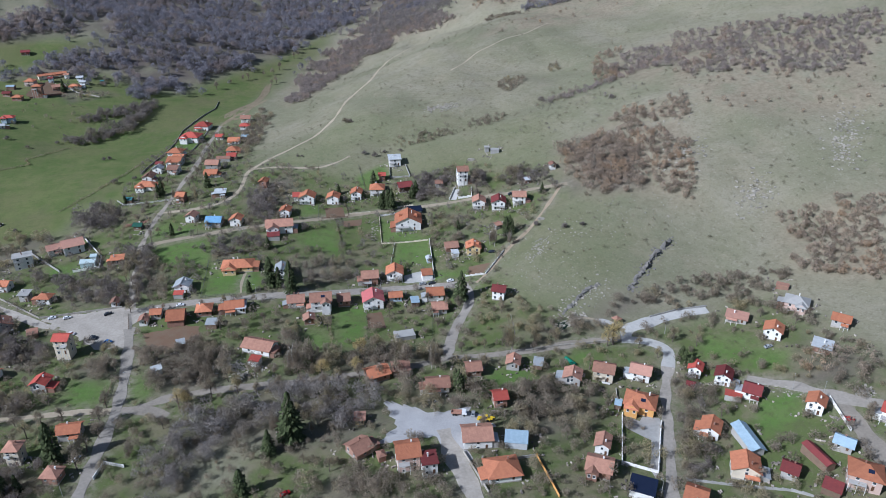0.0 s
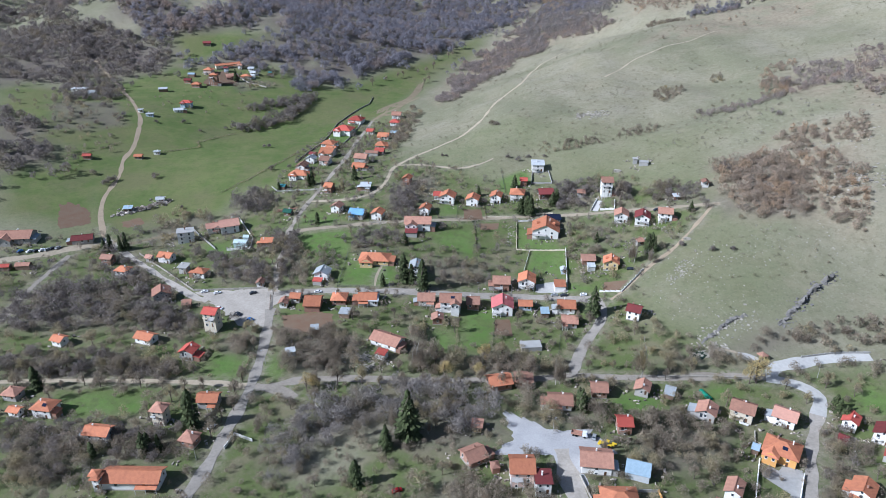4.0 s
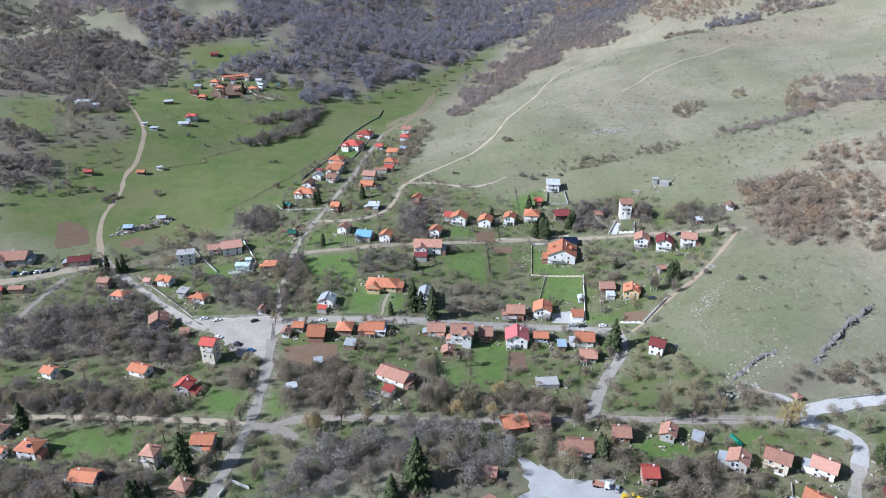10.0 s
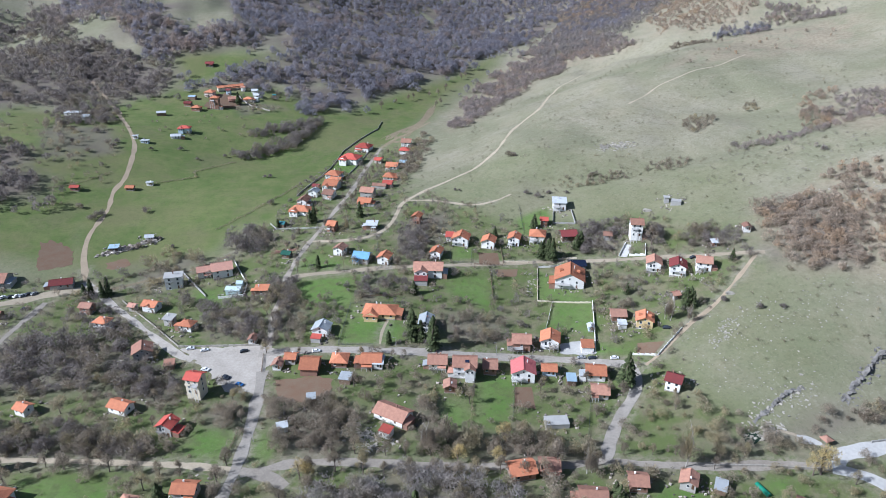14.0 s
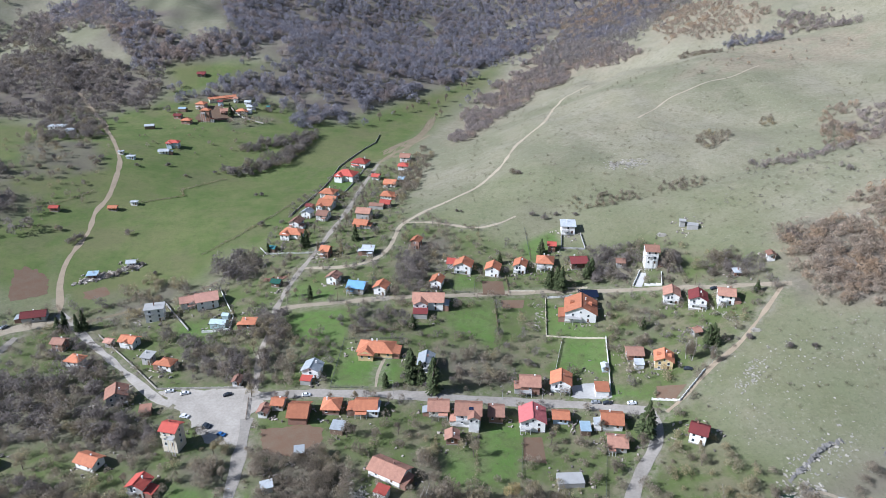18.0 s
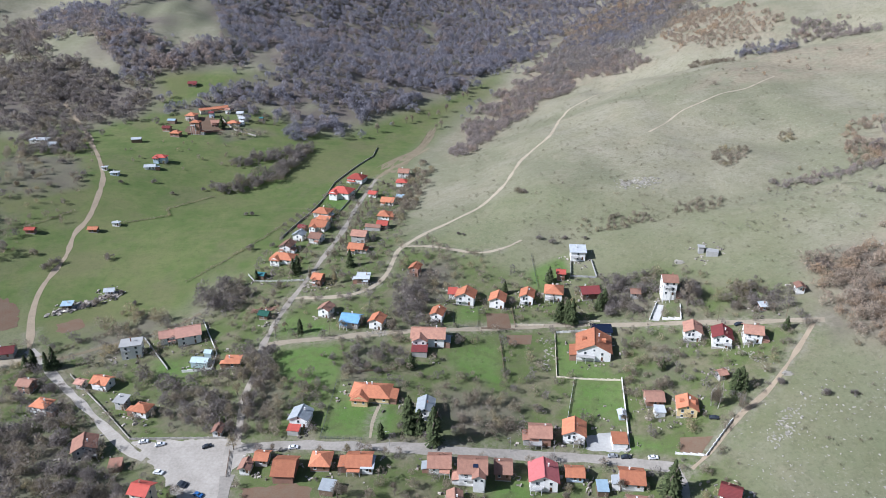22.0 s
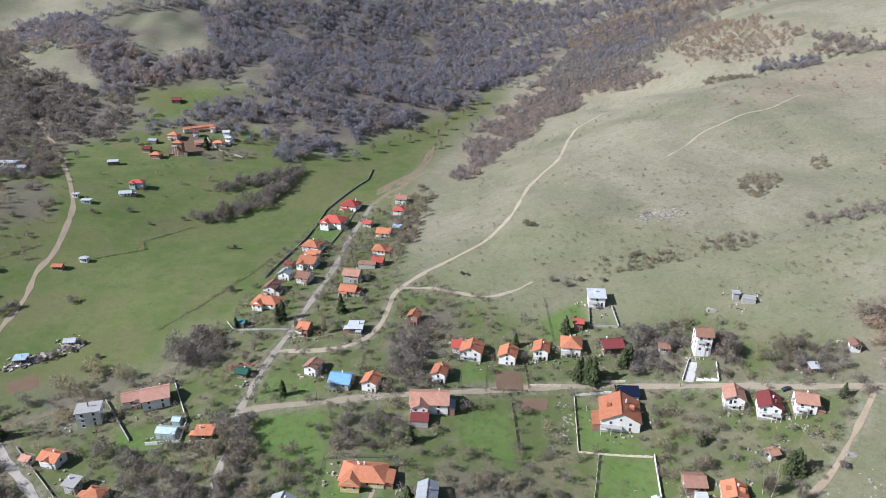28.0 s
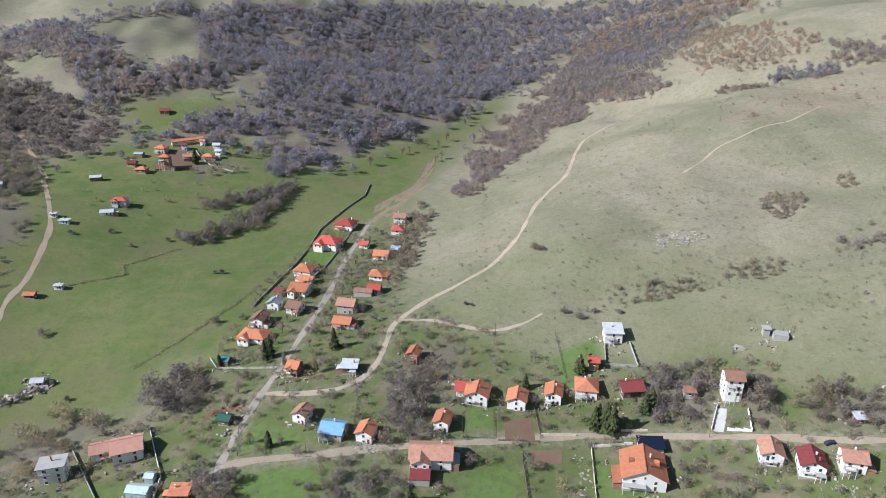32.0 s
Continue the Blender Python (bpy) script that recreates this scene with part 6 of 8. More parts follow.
thicket("hill_thicket", SCRUBLANDS[0], 6.7, 4.3, "twig_rust", "dense rusty brown oak scrub on the dry hillside")
thicket("hill_thicket", SCRUBLANDS[1], 6.0, 4.1, "twig_rust", "dense rusty brown oak scrub on the dry hillside")
thicket("hill_thicket", [(154, 302), (221, 302), (264, 289), (241, 266), (161, 283)], 6.5, 4.3, "twig_grey", "grey bare thicket below the rocks")
thicket("hill_thicket", SCRUBLANDS[2], 7.8, 4.3, "twig_flank", "masses of brown shrubs high on the hill")
thicket("hill_thicket", SCRUBLANDS[3], 6.4, 5.0, "twig_flank", "brown-grey scrub along the flank of the hill")
thicket("hill_thicket", [(162, 1154), (204, 1264), (260, 1266), (318, 1233), (343, 1190), (299, 1126), (243, 1049), (212, 1104), (176, 1118)], 7.0, 6.0, "twig_wood_hazed", "smooth grey wood on the slope beside the notch")
thicket("hill_thicket", [(341, 852), (359, 876), (398, 844), (416, 816), (405, 795), (375, 814), (344, 838)], 6.4, 4.8, "twig_flank", "brown thicket near the hilltop")
thicket("hill_thicket", [(252, 863), (290, 836), (285, 824), (250, 839)], 6.0, 3.8, "twig_grey", "dark scrub in the fold behind the crest")
thicket("hill_thicket", [(60, 510), (84, 533), (112, 532), (150, 541), (186, 543), (192, 532), (162, 522), (126, 517), (91, 513)], 6.6, 2.8, "twig_grey", "low grey scrub along the gully")
thicket("hill_thicket", [(190, 545), (223, 549), (246, 546), (275, 544), (252, 500), (238, 522), (217, 534), (189, 533)], 6.2, 3.6, "twig_flank", "brown scrub along the gully")
thicket("hill_thicket", [(270, 596), (302, 623), (322, 631), (271, 536), (257, 547)], 6.2, 3.8, "twig_rust", "rusty oak scrub on the hill")
thicket("hill_thicket", [(294, 848), (312, 855), (343, 836), (345, 816), (323, 811), (293, 817)], 6.0, 4.4, "twig_wood_hazed", "grey scrub along the crest of the hill")
thicket("hill_thicket", SCRUBLANDS[4], 8.4, 4.1, "twig_rust", "scattered brown scrub on the upper hill")
thicket("hill_thicket", [(193, 608), (203, 611), (214, 598), (202, 573), (182, 578)], 5.7, 3.2, "twig_grey", "low brown scrub in a patch on the hill")
thicket("hill_thicket", [(241, 623), (254, 627), (254, 612), (240, 598), (233, 604)], 5.7, 3.0, "twig_grey", "low brown scrub in a patch on the hill")
thicket("hill_thicket", [(191, 548), (240, 563), (224, 529), (197, 522)], 10.4, 2.7, "twig_grey", "low brown scrub on the hill")
thicket("hill_thicket", [(-36, 654), (-19, 717), (-6, 686), (-22, 598), (-29, 563), (-34, 573)], 6.5, 4.6, "twig_grey", "grey thicket behind the strip of houses")
thicket("hill_thicket", [(65, 552), (112, 558), (152, 540), (142, 526), (91, 530), (63, 525)], 9.8, 2.2, "twig_grey", "low grey scrub on the hillside")
thicket("hill_thicket", [(58, 624), (58, 509), (135, 532), (183, 557), (203, 649), (144, 680), (105, 660)], 15.6, 1.8, "twig_grey", "sparse low shrubs on the dry hill")
thicket("hill_thicket", [(161, 482), (186, 433), (183, 385), (245, 355), (232, 327), (150, 316), (149, 357)], 11.7, 1.8, "twig_grey", "sparse low shrubs on the rocky slope")
thicket("hill_thicket", [(57, 559), (125, 566), (203, 565), (299, 558), (370, 690), (212, 655), (100, 657)], 16.9, 2.0, "twig_grey", "sparse low shrubs on the hill")
thicket("hill_thicket", SCRUBLANDS[5], 16.9, 3.2, "twig_rust", "scattered shrubs near the hilltop")
thicket("thicket", THICKETS[0], 6.0, 6.7, "twig_dark", "dense grey bare thicket")
thicket("thicket", THICKETS[1], 6.5, 6.4, "twig_dark", "bare thicket along the lane")
thicket("thicket", THICKETS[2], 6.0, 8.0, "twig_pale", "tall bare grove on the low hill")
thicket("thicket", THICKETS[3], 6.5, 5.8, "twig_grey", "bare orchard thicket")
thicket("thicket", THICKETS[4], 6.5, 6.7, "twig_grey", "bare thicket along the stream")
thicket("thicket", THICKETS[5], 7.2, 4.8, "twig_grey", "bare thicket above the lane")
thicket("thicket", THICKETS[6], 6.2, 6.4, "twig_grey", "bare thicket between the houses")
thicket("thicket", THICKETS[7], 5.7, 7.0, "twig_grey", "dense bare thicket below the houses")
thicket("thicket", THICKETS[8], 6.0, 6.1, "twig_grey", "bare thicket between the houses")
thicket("thicket", THICKETS[9], 6.0, 5.4, "twig_grey", "bare thicket beside the lane")
thicket("thicket", THICKETS[10], 7.2, 5.1, "twig_rust", "brown scrub between the gardens")
thicket("thicket", THICKETS[11], 6.0, 5.8, "twig_dark", "bare thicket between the houses")
thicket("thicket", THICKETS[12], 6.0, 5.8, "twig_grey", "bare thicket below the square")
thicket("thicket", THICKETS[13], 6.2, 6.1, "twig_grey", "bare thicket above the gravel lot")
thicket("thicket", THICKETS[15], 6.5, 5.8, "twig_grey", "bare orchard thicket")
thicket("thicket", THICKETS[16], 6.5, 5.8, "twig_dark", "bare thicket on the slope")
thicket("thicket", THICKETS[17], 6.0, 5.4, "twig_grey", "bare thicket below the square")
thicket("thicket", THICKETS[18], 6.5, 5.1, "twig_grey", "bare thicket between the houses")
thicket("thicket", THICKETS[19], 6.5, 5.4, "twig_dark", "bare thicket behind the houses")
thicket("thicket", THICKETS[21], 5.5, 6.7, "twig_rust", "dense brown oak thicket at the edge of the village")
thicket("hill_thicket", SCRUBLANDS[6], 13.0, 3.2, "twig_rust", "scattered brown shrubs on the hill")
thicket("hill_thicket", [(166, 393), (197, 389), (181, 357), (168, 371)], 11.7, 3.8, "twig_grey", "scattered grey shrubs on the slope")
thicket("hedge", [(-363, 723), (-325, 738), (-310, 706), (-351, 701)], 7.8, 5.1, "twig_grey", "bare trees round the farm sheds")
thicket("thicket", THICKETS[22], 7.8, 6.4, "twig_wood_hazed", "bare trees behind the hamlet")
thicket("thicket", THICKETS[23], 9.1, 5.4, "twig_grey", "bare trees below the hamlet")
thicket("thicket", THICKETS[24], 11.7, 5.8, "twig_grey", "scattered bare trees on rough pasture")
thicket("thicket", THICKETS[25], 7.2, 4.8, "twig_grey", "bare orchard thicket")
thicket("thicket", THICKETS[26], 6.5, 5.1, "twig_grey", "bare orchard thicket")
thicket("thicket", THICKETS[27], 6.5, 4.8, "twig_grey", "bare orchard thicket")
thicket("thicket", THICKETS[28], 4.9, 6.1, "twig_dark", "bare thicket beside the upper lane")
thicket("thicket", THICKETS[29], 4.9, 5.8, "twig_dark", "bare thicket beside the upper lane")
thicket("thicket", THICKETS[30], 4.6, 5.4, "twig_dark", "bare thicket beside the villa")
thicket("thicket", THICKETS[31], 4.6, 5.4, "twig_dark", "bare thicket beside the upper lane")
thicket("thicket", THICKETS[32], 6.5, 5.1, "twig_grey", "bare orchard thicket beside the lane")
thicket("thicket", THICKETS[33], 6.5, 4.8, "twig_grey", "bare thicket between gardens")
thicket("thicket", THICKETS[34], 6.2, 8.0, "twig_dark", "bare thicket at the meadow's edge")
thicket("hedge", [(-183, 698), (-159, 723), (-124, 753), (-117, 742), (-142, 714), (-177, 685)], 4.4, 5.9, "twig_dark", "dark bare hedge across the meadow")
thicket("hedge", [(-186, 645), (-161, 669), (-133, 716), (-126, 748), (-120, 725), (-134, 673), (-170, 633)], 4.4, 6.2, "twig_dark", "dark bare hedge across the meadow")
thicket("hedge", [(-111, 522), (-105, 572), (-91, 647), (-70, 689), (-71, 698), (-94, 655), (-111, 579), (-114, 526)], 5.2, 2.7, "twig_dark", "dark hedge along the garden fences")
thicket("thicket", THICKETS[35], 7.2, 5.8, "twig_grey", "bare thicket beside the dirt road")
thicket("thicket", THICKETS[36], 5.7, 6.7, "twig_dark", "bare trees along the dirt lane")
thicket("thicket", THICKETS[37], 5.7, 6.1, "twig_grey", "bare thicket behind the church")
thicket("thicket", THICKETS[38], 5.7, 5.4, "twig_grey", "bare thicket beside the gardens")
thicket("thicket", THICKETS[39], 9.1, 5.1, "twig_grey", "bare shrubs on the slope")
thicket("thicket", [(48, 475), (27, 480), (17, 475), (21, 462)], 7.8, 4.2, "twig_grey", "bare shrubs behind the houses")
forest("far_forest", WOODLANDS[0], "twig_dark", "dark leafless wood above the hamlet")
forest("far_forest", WOODLANDS[1], "twig_wood_hazed", "bands of leafless wood round a pale hilltop")
forest("far_forest", WOODLANDS[2], "twig_wood_hazed", "thin leafless wood on the far hill")
forest("far_forest", WOODLANDS[3], "twig_wood_hazed", "grey-brown leafless forest on the far valley slope")
forest("far_forest", WOODLANDS[4], "twig_rust", "brown leafless wood beside the notch")
forest("far_forest", WOODLANDS[5], "twig_dark", "dark leafless wood above the valley meadows")
forest("far_forest", WOODLANDS[6], "twig_dark", "dark leafless copse at the valley's edge")
forest("far_forest", [(-99, 811), (-76, 846), (-50, 881), (-15, 922), (10, 953), (46, 1038), (89, 1126), (94, 1191), (50, 1109), (11, 1000), (-16, 959), (-51, 909), (-78, 875), (-103, 844)], "twig_wood_hazed", "dark edge of the leafless forest above the meadow")
forest("far_forest", [(-543, 1063), (-421, 999), (-373, 975), (-335, 953), (-330, 940), (-352, 936), (-399, 947), (-455, 971), (-502, 985)], "twig_flank", "brown leafless scrub on the far hill")
forest("far_forest", [(-591, 1016), (-537, 1056), (-455, 957), (-455, 907), (-522, 955), (-555, 938)], "twig_dark", "dark leafless scrub on the farthest hill")
forest("far_forest", [(-399, 931), (-352, 936), (-318, 938), (-298, 950), (-247, 970), (-234, 916), (-282, 899), (-300, 882), (-330, 870), (-348, 889), (-381, 900)], "twig_flank", "brown leafless scrub above the clearing")
thicket("thicket", [(-154, 782), (-151, 809), (-126, 818), (-105, 815), (-99, 811), (-119, 801), (-133, 768), (-147, 763)], 5.6, 7.5, "twig_wood_hazed", "grove of bare trees at the end of the hedges")
thicket("thicket", [(-215, 800), (-180, 815), (-160, 800), (-185, 785)], 8.0, 4.4, "twig_dark", "bare garden trees beside the hamlet")
forest("far_forest", [(121, 943), (160, 977), (230, 983), (308, 1098), (382, 1143), (356, 1203), (278, 1196), (180, 1196), (142, 1115)], "twig_pale", "smooth grey-brown wood on the slope beside the notch")
thicket("thicket", [(-405, 775), (-389, 801), (-329, 761), (-302, 693), (-322, 673), (-346, 670)], 6.0, 6.0, "twig_dark", "dark bare bushes along the pasture's edge")
thicket("thicket", [(-200, 250), (-165, 248), (-120, 246), (-104, 240), (-104, 214), (-135, 205), (-190, 215)], 6.6, 5.0, "twig_dark", "dark bare trees and bushes between the lower gardens")
conifer(-9.1, 233.0, 24.8)
conifer(-18.2, 227.6, 12.3)
conifer(-212.6, 779.0, 14.0)
conifer(-28.5, 208.1, 12.5)
conifer(-114.4, 224.1, 12.0)
conifer(-109.3, 226.4, 9.0)
conifer(-135.0, 224.0, 8.0)
conifer(-180.3, 270.0, 13.0)
conifer(85.2, 321.2, 18.3)
conifer(-100.4, 240.7, 20.0)
conifer(-114.7, 228.5, 8.2)
conifer(-15.4, 358.6, 18.1)
conifer(-11.0, 357.8, 12.3)
conifer(-4.7, 351.5, 19.3)
conifer(-27.1, 353.9, 8.1)
conifer(-16.1, 399.6, 8.6)
conifer(-74.6, 430.4, 8.6)
conifer(-56.6, 497.8, 11.6)
conifer(-87.4, 493.9, 12.3)
conifer(-89.9, 492.9, 10.7)
conifer(64.0, 437.4, 14.1)
conifer(66.3, 435.3, 15.4)
conifer(61.3, 439.5, 12.2)
conifer(59.7, 438.7, 11.5)
conifer(84.7, 446.1, 11.7)
conifer(82.2, 445.2, 10.3)
conifer(59.1, 471.1, 10.2)
conifer(125.8, 370.5, 11.7)
conifer(129.4, 369.4, 10.0)
conifer(127.9, 370.6, 12.3)
conifer(-204.8, 413.0, 10.9)
conifer(-194.5, 412.4, 12.8)
conifer(-207.5, 410.5, 8.9)
conifer(-197.4, 410.9, 10.9)
conifer(160.1, 402.3, 7.2)
conifer(101.3, 392.7, 7.2)
conifer(65.1, 247.3, 11.5)
conifer(173.9, 242.1, 9.1)
conifer(173.7, 237.1, 9.5)
conifer(173.5, 244.6, 9.2)
conifer(-111.2, 489.4, 6.9)
conifer(33.3, 462.6, 7.8)
conifer(65.0, 252.8, 8.3)
tree(-4.8, 279.7, 18.5, "poplar")
tree(-7.2, 281.4, 15.0, "poplar")
tree(95.8, 269.4, 22.6, "poplar")
tree(57.4, 265.6, 15.8, "pale")
tree(59.5, 266.4, 13.8, "pale")
tree(-15.7, 237.3, 16.4, "pale")
tree(115.9, 362.9, 15.9, "pale")
tree(114.7, 364.6, 12.7, "pale")
tree(124.2, 358.5, 11.3, "pale")
tree(-55.6, 263.9, 10.3, "yellow")
tree(-52.5, 264.6, 8.0, "yellow")
tree(148.0, 263.7, 14.3, "yellow")
tree(144.8, 264.5, 10.3, "yellow")
tree(25.8, 285.0, 10.9, "yellow")
tree(33.8, 284.0, 12.1, "bare")
tree(68.1, 218.4, 10.6, "pale")
tree(6.9, 272.1, 10.5, "yellow")
tree(22.4, 271.8, 9.4, "yellow")
tree(4.2, 245.5, 11.0, "pale")
tree(-0.6, 234.9, 8.9, "pale")
tree(-78.1, 483.1, 10.5, "pale")
tree(-63.1, 478.2, 12.0, "pale")
tree(125.2, 437.0, 13.3, "bare")
tree(45.5, 271.2, 11.7, "bare")
tree(1.8, 284.9, 13.3, "bare")
for x, y, h in ((-67.9, 819.6, 9.5), (-53.0, 840.3, 5.5), (-39.6, 852.2, 7.0), (-34.0, 857.0, 7.5), (-16.2, 870.7, 6.5), (-5.8, 877.4, 8.0), (3.1, 894.1, 9.0), (22.2, 939.2, 8.0), (-2.9, 848.7, 9.0), (-8.0, 842.0, 7.0), (28.0, 950.0, 7.0)):
    tree(x, y, h, "bare", "round leafless tree standing in the valley meadow")
bush(-227.2, 641.5, 3.5)
bush(-212.7, 521.2, 4.6)
bush(-260.6, 521.5, 4.3)
bush(-140.6, 595.7, 3.2)
bush(-144.7, 595.5, 2.7)
bush(-124.6, 527.9, 4.3)
bush(-245.1, 505.5, 4.6)
bush(-244.1, 511.3, 4.6)
bush(-241.2, 514.6, 4.1)
bush(51.2, 576.9, 4.9)
bush(54.2, 572.7, 3.8)
bush(8.8, 528.8, 2.2)
bush(12.0, 526.9, 1.9)
bush(-189.7, 640.8, 3.0)
bush(-208.7, 626.1, 2.7)
bush(-278.4, 637.0, 4.1)
bush(-277.9, 626.1, 4.3)
bush(-313.1, 605.5, 4.1)
bush(-291.9, 611.6, 4.1)
bush(-380.2, 719.0, 4.1)
bush(-304.5, 655.7, 4.6)
bush(-311.6, 689.2, 4.6)
bush(-312.0, 627.4, 3.5)
bush(-248.7, 631.5, 3.2)
bush(195.0, 446.0, 5.4)
bush(189.6, 441.4, 4.9)
bush(196.2, 440.7, 4.6)
bush(58.4, 513.4, 3.0)
bush(65.8, 509.2, 3.5)
bush(73.9, 513.4, 3.0)
bush(85.3, 509.7, 2.7)
bush(159.2, 359.6, 3.2)
bush(169.8, 357.9, 2.7)
bush(144.4, 369.4, 3.2)
bush(-176.6, 470.0, 2.7)
bush(-199.3, 470.1, 3.5)
bush(-204.3, 467.0, 3.2)
bush(-193.6, 476.0, 3.0)
bush(-189.4, 481.9, 2.4)

pasture = np.random.default_rng(33)
sx, sy = scatter(pasture, [(-400, 640), (-341, 590), (-298, 520), (-262, 520), (-258, 562), (-275, 650), (-316, 729), (-360, 700)], 13.0)
planted("pasture_shrubs", "twig_grey", "single bare bushes scattered over rough pasture", "shrubs", sx, sy, BUSHES, pasture.uniform(2.0, 5.5, len(sx)), pasture)
sx, sy = scatter(pasture, [(-300, 690), (-262, 740), (-200, 760), (-150, 745), (-175, 690), (-230, 650)], 19.0)
planted("pasture_shrubs", "twig_grey", "single bare bushes in the meadow below the hamlet", "shrubs", sx, sy, BUSHES, pasture.uniform(1.5, 4.5, len(sx)), pasture)

thicket("thicket", [(-105, 352), (-82, 352), (-84, 420), (-102, 420)], 5.2, 5.6, "twig_dark", "dark bare trees crowding the narrow lane")
thicket("thicket", [(-215, 398), (-186, 372), (-150, 345), (-142, 350), (-170, 380), (-205, 412)], 6.0, 5.2, "twig_dark", "bare trees round the houses beside the street")
thicket("thicket", [(-150, 405), (-128, 372), (-104, 362), (-104, 402), (-125, 402)], 6.0, 5.0, "twig_dark", "bare trees between the houses and the square")
thicket("thicket", [(-62, 412), (-20, 418), (-18, 396), (-48, 394)], 5.4, 4.8, "twig_dark", "bare orchard behind the villa")
thicket("thicket", [(-70, 395), (-52, 395), (-54, 372), (-72, 372)], 5.2, 4.4, "twig_dark", "bare orchard beside a white house")
thicket("thicket", [(140, 232), (160, 226), (148, 200), (134, 178), (146, 172), (165, 205), (172, 232)], 5.6, 5.2, "twig_dark", "bare trees along the lower lane")

gx_, gy_ = scatter(pasture, [(60, 510), (84, 533), (112, 532), (150, 541), (186, 543), (192, 532), (162, 522), (126, 517), (91, 513)], 3.6)
planted("gully_shrubs", "tuft", "low dark green-grey shrubs filling the gully", "shrubs", gx_, gy_, LOW, pasture.uniform(0.8, 2.6, len(gx_)), pasture)
gx_, gy_ = scatter(pasture, [(160, 500), (210, 470), (262, 440), (300, 470), (262, 545), (236, 550), (190, 530)], 6.5)
planted("hill_shrubs", "twig_dark", "small dark shrubs scattered over the slope", "shrubs", gx_, gy_, LOW, 0.8 + 3.0 * pasture.random(len(gx_)) ** 2, pasture)

# garden trees on the plots between the houses, as single trees, and the undergrowth between them
gardens = np.random.default_rng(21)
px, py = scatter(gardens, VILLAGE, 6.7)
keep = np.ones(len(px), bool)
for poly in LAWNS:
    keep &= ~inside(poly, px, py)
px, py = px[keep], py[keep]
pick = gardens.permutation(len(px))
close = pick[py[pick] < 330]
for i in close[:150]:
    tree(float(px[i]), float(py[i]), float(gardens.uniform(5.0, 8.5)))
far = pick[py[pick] >= 330]
for some, shapes, tone in ((close[150:], SHRUBS, "twig_grey"), (far[::2], BUSHES, "twig_dark"), (far[1::2], BUSHES, "twig_grey")):
    planted("garden_shrubs", tone, "bare fruit trees and shrubs between the gardens", "shrubs", px[some], py[some], shapes, gardens.uniform(1.8, 5.6, len(some)), gardens)
ux, uy = scatter(gardens, VILLAGE, 6.2)
keep = gardens.random(len(ux)) < 0.55
planted("undergrowth", "tuft", "low dry undergrowth and weeds on the plots", "undergrowth", ux[keep], uy[keep], LOW, gardens.uniform(0.6, 1.7, keep.sum()), gardens)
hx, hy = scatter(gardens, [(-27, 540), (54, 479), (148, 479), (189, 432), (176, 392), (122, 324), (162, 284), (446, 243), (513, 540), (405, 864), (162, 945), (27, 756)], 6.4)
keep = np.array([noise.noise((a * 0.015, b * 0.015, 9.0)) + 0.5 * noise.noise((a * 0.06, b * 0.06, 2.0)) > -0.06 for a, b in zip(hx, hy)])
planted("hill_tufts", "tuft", "sparse dark tufts and dwarf shrubs on the dry hill", "undergrowth", hx[keep], hy[keep], LOW, 0.5 + 2.4 * gardens.random(keep.sum()) ** 2.5, gardens)


# ---- walls, fences, hedges ----
def garden_wall(label, mat, height, pts):
    """A wall in panels that step with the ground, between square pillars."""
    top = tagged(new("garden_wall", None), label, "wall")
    p = along(pts, 3.0)
    top.location = (p[0][0], p[0][1], gz(*p[0]))
    bx, by, bz = top.location
    for (x0, y0), (x1, y1) in zip(p[:-1], p[1:]):
        n = math.hypot(x1 - x0, y1 - y0)
        z0, z1 = gz(x0, y0) - bz, gz(x1, y1) - bz
        nx, ny = -(y1 - y0) / n * 0.11, (x1 - x0) / n * 0.11
        z = max(z0, z1)
        bm = bmesh.new()
        v = [bm.verts.new((x + s * nx - bx, y + s * ny - by, w)) for w in (min(z0, z1) - 0.4, z + height) for x, y in ((x0, y0), (x1, y1)) for s in (-1, 1)]
        for q in ((0, 1, 3, 2), (4, 6, 7, 5), (0, 2, 6, 4), (1, 5, 7, 3), (0, 4, 5, 1), (2, 3, 7, 6)):
            bm.faces.new([v[i] for i in q])
        part("panel", bm, mat, top)
        bm = bmesh.new()
        box(bm, x0 - bx - 0.17, x0 - bx + 0.17, y0 - by - 0.17, y0 - by + 0.17, z0 - 0.4, max(z0, z) + height + 0.12)
        part("pillar", bm, mat, top)


def post_mesh(bm):
    box(bm, -0.05, 0.05, -0.05, 0.05, -0.4, 1.0)


